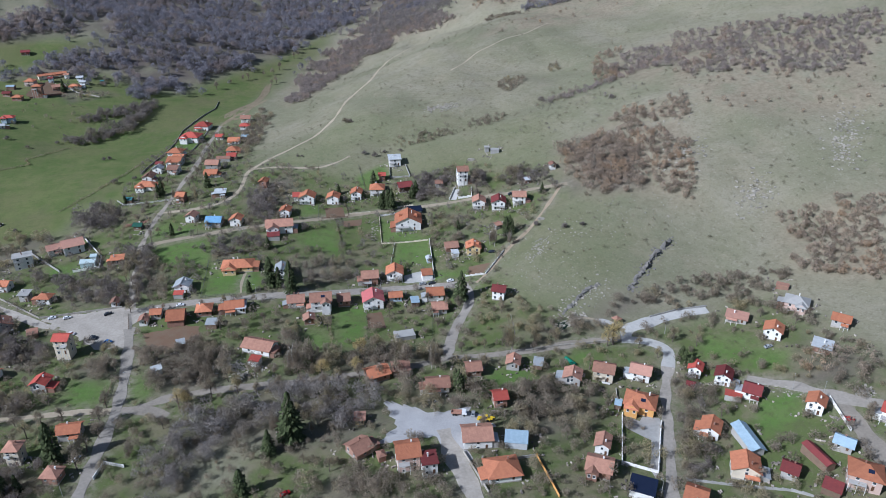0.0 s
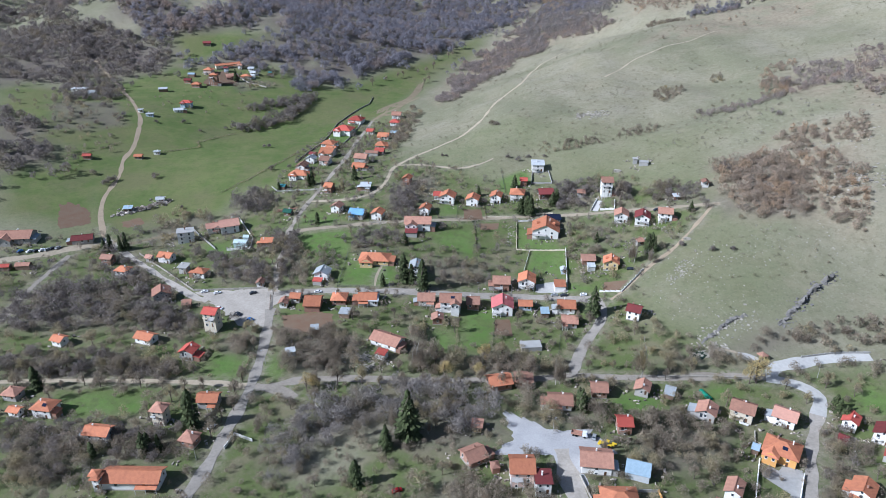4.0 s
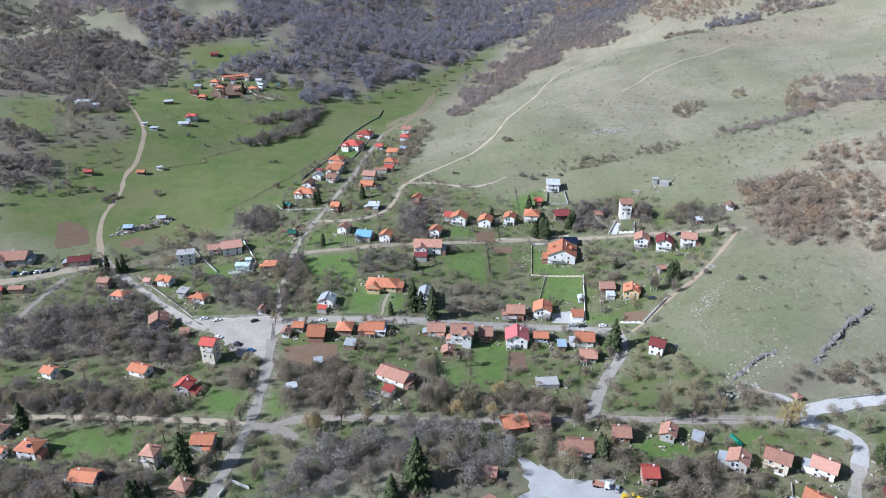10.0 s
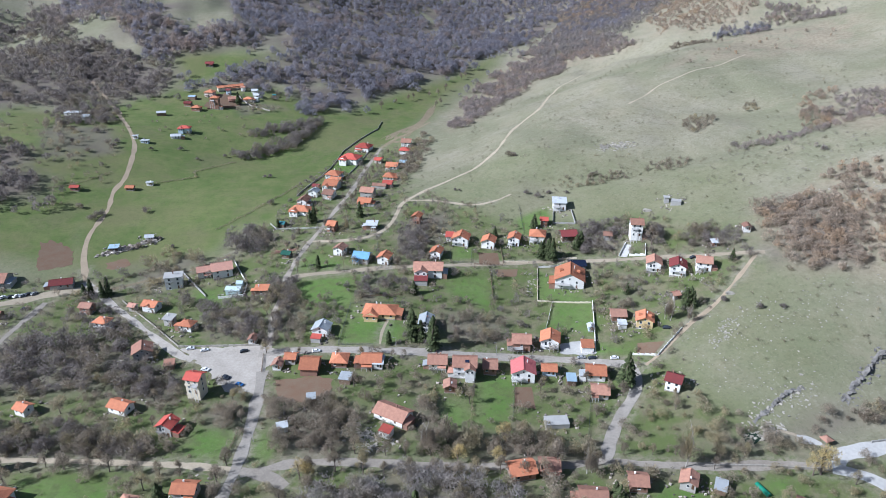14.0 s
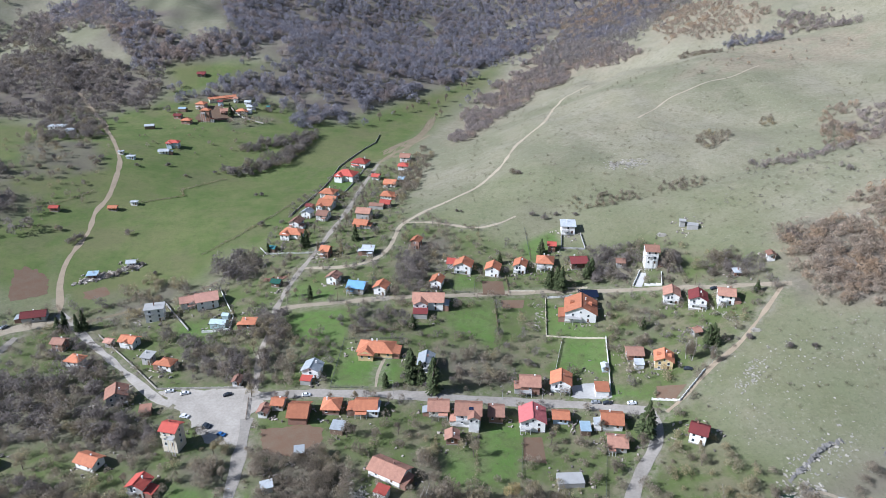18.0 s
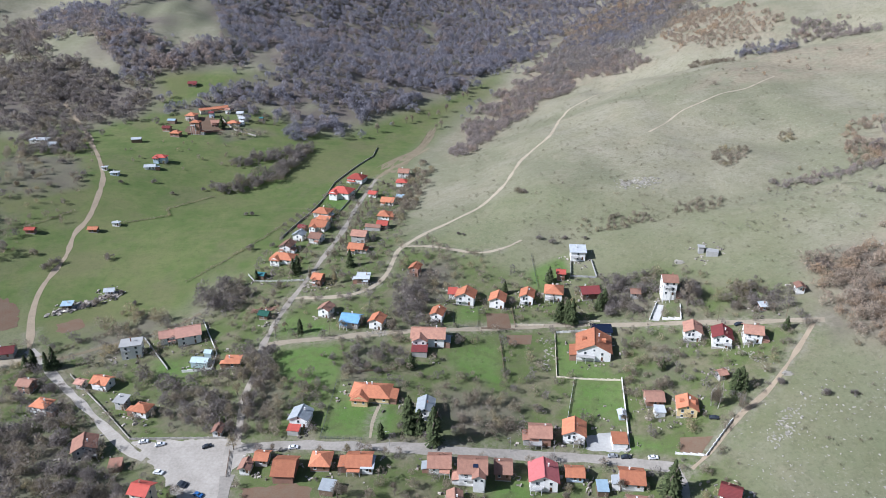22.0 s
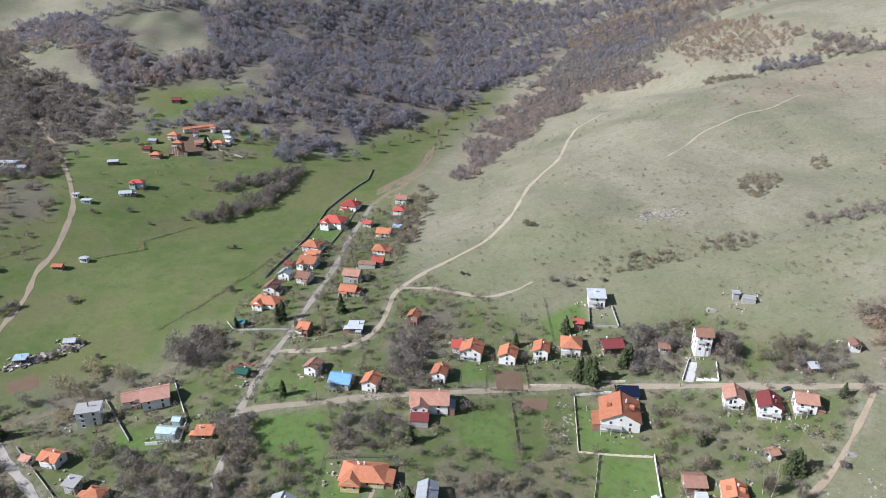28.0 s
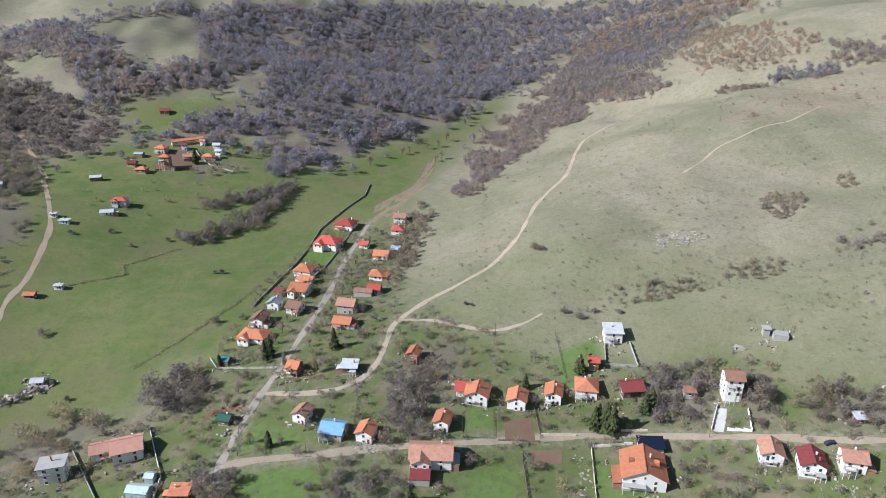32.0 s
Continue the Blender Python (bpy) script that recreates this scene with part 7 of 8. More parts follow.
def fence(label, mat, height, pts):
    """Posts with three rails, each span a part."""
    top = tagged(new("fence", None), label, "fence")
    p = along(pts, 2.6)
    top.location = (p[0][0], p[0][1], gz(*p[0]))
    bx, by, bz = top.location
    for i, (x, y) in enumerate(p):
        o = new("post", shared("post_" + mat, mat, post_mesh))
        o.parent = top
        o.matrix_basis = Matrix.Translation((x - bx, y - by, gz(x, y) - bz)) @ Matrix.Diagonal((1.2, 1.2, height + 0.1, 1))
        if i + 1 < len(p):
            x1, y1 = p[i + 1]
            n = math.hypot(x1 - x, y1 - y)
            z0, z1 = gz(x, y) - bz, gz(x1, y1) - bz
            nx, ny = -(y1 - y) / n * 0.03, (x1 - x) / n * 0.03
            for k in (0.25, 0.6, 0.95):
                bm = bmesh.new()
                rail = 0.025 if mat == "wire" else 0.09
                v = [bm.verts.new((a + s * nx - bx, c + s * ny - by, z + height * k + w)) for w in (-rail, rail) for a, c, z in ((x, y, z0), (x1, y1, z1)) for s in (-1, 1)]
                for q in ((0, 1, 3, 2), (4, 6, 7, 5), (0, 2, 6, 4), (1, 5, 7, 3), (0, 4, 5, 1), (2, 3, 7, 6)):
                    bm.faces.new([v[j] for j in q])
                part("rail", bm, mat, top)


def hedge(label, size, pts, mat="twig_grey"):
    p = np.array(along(pts, size * 0.7))
    r = np.random.default_rng(len(p))
    planted("hedge", mat, label, "hedge", p[:, 0] + r.normal(size=len(p)) * 0.3, p[:, 1] + r.normal(size=len(p)) * 0.3, SCRUB, size * r.uniform(0.7, 1.3, len(p)), r)


# ---- cars and machines ----
def car_shape(bm):
    """Body with sloping bonnet and windscreen."""
    prof = [(-2.0, 0.35), (-2.05, 0.75), (-1.75, 0.92), (-1.45, 1.0), (-0.95, 1.42), (0.45, 1.45), (1.0, 1.0), (1.85, 0.82), (2.02, 0.6), (2.0, 0.35)]
    ring = [[bm.verts.new((x, s * (0.82 if z < 1.1 else 0.66), z)) for x, z in prof] for s in (-1, 1)]
    n = len(prof)
    for i in range(n):
        bm.faces.new((ring[0][i], ring[0][(i + 1) % n], ring[1][(i + 1) % n], ring[1][i]))
    bm.faces.new(ring[0][::-1])
    bm.faces.new(ring[1])


def side_glass(s):
    return lambda bm: slab(bm, [(x, s * y, z) for x, y, z in ((-1.25, 0.80, 1.04), (-0.88, 0.70, 1.38), (0.38, 0.70, 1.38), (0.82, 0.80, 1.04))][::s], 0.02)


def end_glass(x0, x1):
    return lambda bm: slab(bm, [(x0, -0.62, 1.06), (x0, 0.62, 1.06), (x1, 0.6, 1.43), (x1, -0.6, 1.43)], 0.03)


def disc(bm, x, y, z, r, w, n=14):
    ring = [[bm.verts.new((x + r * math.cos(6.2832 * i / n), y + s * w, z + r * math.sin(6.2832 * i / n))) for i in range(n)] for s in (-0.5, 0.5)]
    for i in range(n):
        bm.faces.new((ring[0][i], ring[0][(i + 1) % n], ring[1][(i + 1) % n], ring[1][i]))
    bm.faces.new(ring[0][::-1])
    bm.faces.new(ring[1])


def settle(x, y, yaw):
    """The pose of a thing of four wheels on sloping ground."""
    a = radians(yaw)
    c, s = math.cos(a), math.sin(a)
    rise = (gz(x + c, y + s) - gz(x - c, y - s)) / 2
    lean = (gz(x - s, y + c) - gz(x + s, y - c)) / 2
    ex, ey = Vector((c, s, rise)).normalized(), Vector((-s, c, lean)).normalized()
    ez = ex.cross(ey).normalized()
    ey = ez.cross(ex)
    m = Matrix((ex, ey, ez)).transposed().to_4x4()
    return Matrix.Translation((x, y, gz(x, y) + 0.07)) @ m


def car(x, y, yaw, paint, words):
    top = tagged(new("car", None), words, "car", "parked cars")
    top.matrix_basis = settle(x, y, yaw)
    for nm, me in (("body", shared("body_" + paint, paint, car_shape)), ("windscreen", shared("windscreen", "pane", end_glass(1.02, 0.5))), ("rear_window", shared("rear_window", "pane", end_glass(-1.47, -0.99))),
                   ("side_window", shared("side_window", "pane", side_glass(1))), ("side_window", shared("side_window_off", "pane", side_glass(-1)))):
        o = new(nm, me)
        o.parent = top
    for u in (-1.28, 1.28):
        for s in (-0.74, 0.74):
            o = new("wheel", shared("wheel", "tyre", lambda bm: disc(bm, 0, 0, 0, 0.31, 0.2)))
            o.parent = top
            o.location = (u, s, 0.31)


def truck(x, y, yaw):
    top = tagged(new("truck", None), "old truck with a white cab and rusty tipper bed", "truck")
    top.matrix_basis = settle(x, y, yaw)
    for nm, mat, boxes in (("cab", "car_white", ((1.4, 3.1, -1.05, 1.05, 0.7, 2.5), (3.1, 3.5, -1.0, 1.0, 0.7, 1.6))), ("bed", "tile_brown", ((-3.2, 1.2, -1.15, 1.15, 1.0, 1.15), (-3.2, 1.2, -1.15, -1.07, 1.15, 1.8), (-3.2, 1.2, 1.07, 1.15, 1.15, 1.8), (-3.2, -3.1, -1.07, 1.07, 1.15, 1.8), (1.1, 1.2, -1.07, 1.07, 1.15, 1.8))), ("chassis", "wire", ((-3.2, 3.2, -0.4, 0.4, 0.6, 0.99),))):
        bm = bmesh.new()
        for q in boxes:
            box(bm, *q)
        part(nm, bm, mat, top)
    for u in (-2.2, -1.1, 2.4):
        for s in (-0.95, 0.95):
            bm = bmesh.new()
            disc(bm, u, s, 0.48, 0.48, 0.3)
            part("wheel", bm, "tyre", top)


def digger(x, y, yaw):
    top = tagged(new("digger", None), "yellow wheeled digger parked on the gravel lot", "digger")
    top.matrix_basis = settle(x, y, yaw)
    for nm, mat, boxes in (("body", "car_yellow", ((-2.0, 1.2, -0.9, 0.9, 0.8, 1.6), (1.2, 2.4, -0.6, 0.6, 0.8, 1.4))), ("cab", "pane", ((-0.7, 0.6, -0.75, 0.75, 1.6, 2.6),)), ("cab_roof", "car_yellow", ((-0.8, 0.7, -0.8, 0.8, 2.6, 2.72),)),
                           ("boom", "car_yellow", ((-3.0, -2.0, -0.15, 0.15, 1.2, 2.9), (-3.9, -3.0, -0.12, 0.12, 2.4, 2.8))), ("bucket", "car_yellow", ((2.6, 3.5, -1.1, 1.1, 0.3, 0.95),)), ("arm", "car_yellow", ((2.2, 2.75, -0.7, -0.5, 0.6, 1.2), (2.2, 2.75, 0.5, 0.7, 0.6, 1.2)))):
        bm = bmesh.new()
        for q in boxes:
            box(bm, *q)
        part(nm, bm, mat, top)
    for u, r in ((-1.2, 0.7), (1.7, 0.5)):
        for s in (-0.95, 0.95):
            bm = bmesh.new()
            disc(bm, u, s, r, r, 0.4)
            part("wheel", bm, "tyre", top)


def pole(x, y, height=8.0, lamp=True):
    top = tagged(new("street_lamp" if lamp else "utility_pole", None), "tall grey street lamp on a slender pole" if lamp else "weathered wooden pole with a cross arm", "street lamp" if lamp else "pole", "poles along the streets")
    top.matrix_basis = pose(x, y, gz(x, y), 0, 0, 37 * (x % 7))
    bm = bmesh.new()
    limbs(bm, random.Random(1), height, 0.14, 0, 0.1)
    part("pole", bm, "concrete" if lamp else "wood", top)
    bm = bmesh.new()
    if lamp:
        box(bm, 0, 1.3, -0.04, 0.04, height * 0.94, height * 0.94 + 0.08)
        part("bracket", bm, "concrete", top)
        bm = bmesh.new()
        box(bm, 1.0, 1.7, -0.12, 0.12, height * 0.94 + 0.08, height * 0.94 + 0.22)
        part("lamp_head", bm, "metal_grey", top)
    else:
        box(bm, -0.9, 0.9, -0.06, 0.06, height * 0.88, height * 0.88 + 0.12)
        part("cross_arm", bm, "wood", top)


# ---- rocks and rubble ----
def stone_shapes(n, seed):
    r = np.random.default_rng(seed)
    out = []
    for _ in range(n):
        bm = bmesh.new()
        bmesh.ops.create_cube(bm, size=0.8)
        bmesh.ops.subdivide_edges(bm, edges=bm.edges[:], cuts=1, use_grid_fill=True)
        bmesh.ops.triangulate(bm, faces=bm.faces[:])
        bm.verts.ensure_lookup_table()
        v = np.array([q.co[:] for q in bm.verts])
        t = np.array([[q.index for q in f.verts] for f in bm.faces])
        bm.free()
        out.append(((v + 0.15 * r.normal(size=v.shape)) * (*r.uniform(0.6, 1.5, 2), r.uniform(0.4, 0.9)) + (0, 0, 0.02), t))
    return out


STONES = stone_shapes(8, 5)


def ledge(label, mat, height, pts):
    """A broken rock step: sunk into the slope above, with a jagged face below."""
    p = curve_points(pts, 0.9)
    way = np.gradient(p, axis=0)
    way /= np.linalg.norm(way, axis=1)[:, None]
    side = np.stack([way[:, 1], -way[:, 0]], 1)
    r = np.random.default_rng(len(p))
    tall = height * (0.55 + 0.45 * np.convolve(r.normal(size=len(p) + 6), np.ones(7) / 4, "valid"))
    tall *= np.clip(np.minimum(np.arange(len(p)), np.arange(len(p))[::-1]) / 6, 0, 1)
    tall *= np.where(np.convolve(r.normal(size=len(p) + 2), np.ones(3), "valid") > -1.3, 1, 0.15)
    rows = []
    for off, up, sink in ((-1.9, 0.0, 0.6), (-0.8, 0.6, 0.0), (0.0, 1.0, 0.0), (0.4, 0.7, 0.0), (0.5, 0.3, 0.1), (1.2, 0.0, 0.6)):
        q = p + side * (off + 0.6 * r.normal(size=len(p)))[:, None]
        rows.append(np.column_stack([q, lie(q[:, 0], q[:, 1]) + tall * up * r.uniform(0.4, 1.5, len(p)) - sink]))
    v = np.stack(rows, 1).reshape(-1, 3)
    i = np.arange(len(v)).reshape(len(p), 6)
    f = np.stack([i[:-1, :-1], i[1:, :-1], i[1:, 1:], i[:-1, 1:]], -1).reshape(-1, 4)
    f = np.concatenate([f[:, [0, 1, 2]], f[:, [0, 2, 3]]])
    tagged(new("rock_ledge", array_mesh("rock_ledge", v, f, MATS[mat])), label, "rock")


def rocks(label, mat, size, pts, count, wide):
    """Boulders along a line, some of them half sunk."""
    p = np.array(along(pts, 0.5))
    r = np.random.default_rng(count)
    i = r.integers(0, len(p), count)
    x, y = p[i, 0] + r.normal(size=count) * wide, p[i, 1] + r.normal(size=count) * wide
    planted("rocks", mat, label, "rocks", x, y, STONES, size * r.uniform(0.3, 1.5, count), r)


def clutter():
    """Boards, crates, barrels and scrap lying about the yards."""
    r = np.random.default_rng(17)
    V, T, at, spots = [], [], 0, []
    cube = np.array([(x, y, z) for z in (0, 1) for x, y in ((-0.5, -0.5), (0.5, -0.5), (0.5, 0.5), (-0.5, 0.5))], float)
    tri = np.array([(0, 2, 1), (0, 3, 2), (4, 5, 6), (4, 6, 7), (0, 1, 5), (0, 5, 4), (1, 2, 6), (1, 6, 5), (2, 3, 7), (2, 7, 6), (3, 0, 4), (3, 4, 7)])
    for hx, hy, hr in HOUSES:
        if hy > 520:
            continue
        for _ in range(r.integers(4, 14)):
            a, d = r.uniform(0, 6.28), hr + r.uniform(0.5, 6.0)
            x, y = hx + math.cos(a) * d, hy + math.sin(a) * d
            spots.append((x, y))
    x, y = free(*np.array(spots).T, 0.4)
    for x, y in zip(x, y):
        for _ in range(1):
            for _ in range(r.integers(1, 4)):
                px, py, t = x + r.normal() * 0.9, y + r.normal() * 0.9, r.uniform(0, 3.14)
                v = cube * (r.uniform(0.3, 1.6), r.uniform(0.2, 0.8), r.uniform(0.1, 0.9))
                c, s = math.cos(t), math.sin(t)
                V.append(np.column_stack([v[:, 0] * c - v[:, 1] * s + px, v[:, 0] * s + v[:, 1] * c + py, v[:, 2] + gz(px, py) - 0.05]))
                T.append(tri + at)
                at += 8
    tagged(new("yard_clutter", array_mesh("yard_clutter", np.concatenate(V), np.concatenate(T), MATS["clutter"])), "boards, crates and scrap lying about the yards", "clutter", kind="stuff")


def tunnel(x, y, yaw, length):
    top = tagged(new("polytunnel", None), "low green plastic tunnel over a vegetable bed", "polytunnel")
    top.matrix_basis = pose(x, y, gz(x, y), 0, 0, yaw)
    bm = bmesh.new()
    arc = [(1.1 * math.cos(a), 1.3 * math.sin(a) - 0.2) for a in np.linspace(0, math.pi, 11)]
    rows = [[bm.verts.new((p, v, q)) for p, q in arc] for v in (-length / 2, length / 2)]
    for i in range(10):
        bm.faces.new((rows[0][i], rows[0][i + 1], rows[1][i + 1], rows[1][i]))
    bm.faces.new(rows[0][::-1])
    bm.faces.new(rows[1])
    part("cover", bm, "tarp_green", top)
    for k in np.linspace(-0.5, 0.5, 5):
        bm = bmesh.new()
        v = k * length
        a = [[bm.verts.new((p * s, v + w, q * s)) for p, q in arc] for w in (-0.04, 0.04) for s in (1.04,)]
        for i in range(10):
            bm.faces.new((a[0][i], a[0][i + 1], a[1][i + 1], a[1][i]))
        part("hoop", bm, "wire", top)


def gazebo(x, y):
    top = tagged(new("gazebo", None), "open wooden gazebo with a brown pyramid roof", "gazebo")
    top.matrix_basis = pose(x, y, gz(x, y), 0, 0, 20)
    for u in (-1.5, 1.5):
        for v in (-1.5, 1.5):
            bm = bmesh.new()
            box(bm, u - 0.09, u + 0.09, v - 0.09, v + 0.09, -0.3, 2.3)
            part("post", bm, "wood", top)
    bm = bmesh.new()
    for k in range(4):
        a, b = 0.785 + k * 1.5708, 0.785 + (k + 1) * 1.5708
        slab(bm, [(2.9 * math.cos(a), 2.9 * math.sin(a), 2.25), (2.9 * math.cos(b), 2.9 * math.sin(b), 2.25), (0, 0, 3.6)], 0.12)
    part("roof", bm, "tile_brown", top)


clutter()
ledge("dark jagged limestone ledge across the slope", "rock", 3.4, [(174.4, 301.0), (183.2, 309.6), (193.2, 317.8), (200.7, 324.6), (206.9, 328.2), (216.5, 334.8)])
ledge("low grey limestone ledge above the stream", "rock", 2.2, [(131.8, 290.9), (141.9, 298.8), (151.9, 305.8), (160.4, 308.3)])
tree(-88.1, 349.3, 8.1)
tree(-92.0, 360.1, 6.8)
tree(-94.8, 369.2, 7.8)
tree(-90.5, 377.2, 7.1)
tree(-95.0, 384.0, 7.8)
tree(-95.3, 393.3, 7.5)
tree(-94.1, 400.8, 5.3)
tree(-93.7, 410.5, 6.3)
tree(-85.2, 358.7, 6.4)
tree(-86.2, 366.9, 7.2)
tree(-87.8, 375.9, 7.9)
tree(-87.1, 386.2, 5.8)
tree(-91.2, 397.0, 5.6)
tree(-89.8, 404.9, 7.1)
tree(-69.5, 500.1, 5.6)
tree(-67.8, 511.3, 5.9)
tree(-66.2, 519.8, 4.1)
tree(-66.0, 528.0, 5.9)
tree(-63.9, 535.4, 4.7)
tree(-64.8, 545.7, 4.2)
tree(-63.3, 553.1, 5.2)
tree(-60.3, 559.1, 5.9)
tree(-59.6, 570.4, 5.3)
tree(-60.7, 575.2, 5.7)
tree(-58.7, 584.8, 4.7)
tree(-59.5, 593.9, 4.3)
tree(-56.3, 601.6, 4.5)
tree(-58.7, 611.4, 6.2)
tree(-55.6, 618.9, 5.1)
tree(-55.8, 625.4, 5.4)
tree(-52.7, 633.3, 5.4)
tree(-53.2, 643.4, 5.1)
tree(-53.0, 649.9, 4.1)
tree(-49.4, 660.9, 5.7)
tree(-99.4, 458.5, 5.1)
tree(-96.2, 467.1, 4.7)
tree(-95.0, 478.2, 4.7)
tree(-90.3, 488.9, 5.0)
tree(-92.7, 496.8, 6.1)
tree(-88.4, 504.9, 6.1)
tree(-86.1, 515.8, 5.8)
tree(-86.2, 527.2, 5.0)
tree(-81.5, 536.9, 5.2)
tree(-82.9, 548.4, 5.2)
tree(-81.2, 555.1, 4.7)
tree(-82.8, 567.2, 4.2)
tree(-81.8, 574.8, 5.4)
tree(-81.7, 583.9, 6.1)
tree(-78.0, 594.1, 4.4)
tree(-81.1, 602.5, 5.1)
tree(-53.4, 267.8, 7.7)
tree(-42.6, 267.8, 10.0)
tree(-31.6, 267.2, 9.5)
tree(-22.8, 266.5, 6.7)
tree(-13.0, 267.2, 8.2)
tree(-3.4, 266.6, 7.7)
tree(6.8, 263.4, 8.7)
tree(13.1, 265.4, 8.8)
tree(23.1, 266.1, 9.1)
tree(32.0, 264.8, 8.1)
tree(39.6, 264.5, 9.5)
tree(-54.8, 280.5, 5.3)
tree(-45.8, 278.4, 7.7)
tree(-35.5, 278.5, 8.3)
tree(-22.8, 277.4, 7.2)
tree(-14.6, 276.8, 7.6)
tree(-4.7, 277.6, 6.9)
tree(7.2, 277.8, 8.3)
tree(20.3, 277.2, 6.6)
tree(31.5, 277.6, 5.5)
tree(46.9, 277.3, 8.6)
tree(-198.8, 270.1, 8.4)
tree(-189.1, 270.9, 6.6)
tree(-178.4, 271.0, 7.0)
tree(-168.2, 269.2, 5.3)
tree(-160.0, 272.0, 6.8)
tree(-151.6, 270.5, 8.4)
tree(-141.5, 270.4, 5.8)
tree(-133.0, 269.1, 8.3)
tree(-122.0, 267.6, 6.7)
tree(-112.2, 267.1, 6.8)
tree(-103.9, 267.1, 6.5)
tree(-204.8, 281.1, 7.7)
tree(-194.6, 284.6, 6.8)
tree(-183.9, 283.0, 5.8)
tree(-173.3, 284.9, 8.7)
tree(-163.9, 282.4, 5.9)
tree(-157.0, 283.5, 8.1)
tree(-146.2, 281.3, 6.9)
tree(-138.9, 281.4, 8.4)
tree(-128.6, 281.3, 5.9)
tree(-120.5, 280.2, 8.4)
tree(-111.8, 279.3, 6.4)
tree(-86.8, 261.3, 9.2)
tree(-86.2, 251.8, 7.5)
tree(-89.3, 243.6, 9.0)
tree(-90.0, 233.8, 9.5)
tree(-83.0, 433.3, 5.7)
tree(-69.4, 430.6, 5.1)
tree(-52.9, 430.6, 6.2)
tree(-43.2, 433.5, 6.0)
tree(-33.7, 432.9, 4.7)
tree(-20.9, 433.2, 4.8)
tree(-8.6, 434.1, 6.1)
tree(-71.0, 346.7, 4.6)
tree(-51.2, 344.3, 4.9)
tree(-40.0, 343.2, 5.8)
tree(-24.5, 342.7, 5.3)
tree(72.9, 265.6, 5.3)
tree(82.5, 263.8, 5.9)
tree(93.9, 263.8, 5.0)
tree(107.6, 267.8, 5.8)
tree(74.1, 276.9, 5.4)
tree(85.5, 276.6, 5.2)
tree(94.7, 275.7, 5.4)
tree(110.4, 274.2, 7.4)
tree(121.6, 273.7, 6.8)
garden_wall("white plastered garden wall with pillars", "plaster_white", 1.3, [(82.3, 390.4), (79.4, 369.4), (76.3, 348.5)])
garden_wall("low white wall along the dirt track", "plaster_white", 0.7, [(93.0, 341.9), (104.1, 338.6), (120.0, 355.0)])
garden_wall("white wall beside the villa drive", "plaster_white", 1.0, [(105.3, 431.0), (111.7, 443.2)])
garden_wall("white wall along the villa yard", "plaster_white", 1.0, [(111.0, 429.2), (119.4, 426.3), (122.2, 438.1)])
garden_wall("white wall round a concrete yard", "plaster_white", 1.3, [(130.4, 217.7), (116.3, 189.3), (127.3, 181.0), (144.3, 209.4)])
garden_wall("long white garden wall beside the lane", "plaster_white", 1.5, [(213.4, 195.9), (207.6, 176.7)])
garden_wall("stone wall beside the asphalt drive", "stone_wall", 1.2, [(56.6, 206.6), (60.2, 183.5)])
garden_wall("orange plastered garden wall", "plaster_orange", 1.2, [(84.3, 198.6), (84.8, 176.0)])
garden_wall("grey concrete garden wall beside a drive", "concrete", 1.2, [(76.1, 198.4), (84.3, 198.6)])
garden_wall("grey wall beside a white house", "concrete", 1.4, [(-158.5, 436.3), (-136.6, 408.3)])
garden_wall("white wall round a garden with greenhouses", "plaster_white", 1.3, [(-130.8, 448.8), (-114.8, 418.0), (-113.8, 405.6), (-128.5, 405.2)])
garden_wall("pale wall along the street", "stone_wall", 1.0, [(-184.1, 406.6), (-157.8, 381.5), (-135.6, 358.9)])
garden_wall("pale wall along the square", "stone_wall", 1.0, [(-135.6, 358.9), (-118.2, 358.1), (-93.5, 356.5)])
garden_wall("white walls round an empty plot", "plaster_white", 1.4, [(-83.5, 227.5), (-81.3, 235.6), (-73.2, 231.8)])
garden_wall("cream wall with orange coping along the upper lane", "plaster_cream", 0.9, [(37.2, 435.6), (51.6, 435.0)])
garden_wall("cream wall with brick gates along the upper lane", "plaster_cream", 0.9, [(64.2, 436.9), (80.9, 435.1)])
garden_wall("grey retaining wall below a hillside garden", "concrete", 1.0, [(73.7, 488.4), (71.7, 474.7), (85.4, 471.6)])
garden_wall("grey wall round a hillside garden", "concrete", 1.0, [(85.1, 486.6), (85.7, 471.6)])
garden_wall("white wall beside the upper lane", "plaster_white", 1.0, [(57.5, 428.8), (73.4, 429.0)])
garden_wall("pale wall along the valley gardens", "stone_wall", 1.1, [(-108.6, 545.0), (-97.3, 615.2), (-90.8, 670.5), (-65.1, 739.2), (-63.9, 772.5)])
garden_wall("red brick courtyard wall of the hamlet", "brick", 1.6, [(-239.0, 758.5), (-226.0, 766.0), (-213.0, 771.5)])
garden_wall("pale wall round the hamlet gardens", "stone_wall", 1.2, [(-219.0, 803.0), (-211.0, 790.0), (-200.0, 778.0), (-178.0, 768.0)])
garden_wall("concrete wall along the gardens", "concrete", 0.9, [(-78.3, 604.9), (-66.4, 678.9)])
garden_wall("stone wall beside the lane", "stone_wall", 0.9, [(135.5, 234.5), (129.8, 219.8)])
garden_wall("long grey wall along the lower gardens", "concrete", 1.0, [(135.8, 175.0), (167.9, 158.5), (173.2, 153.5)])
garden_wall("low concrete kerb wall of the bridge", "concrete", 0.9, [(175.0, 279.0), (192.0, 280.8), (207.4, 279.4)])
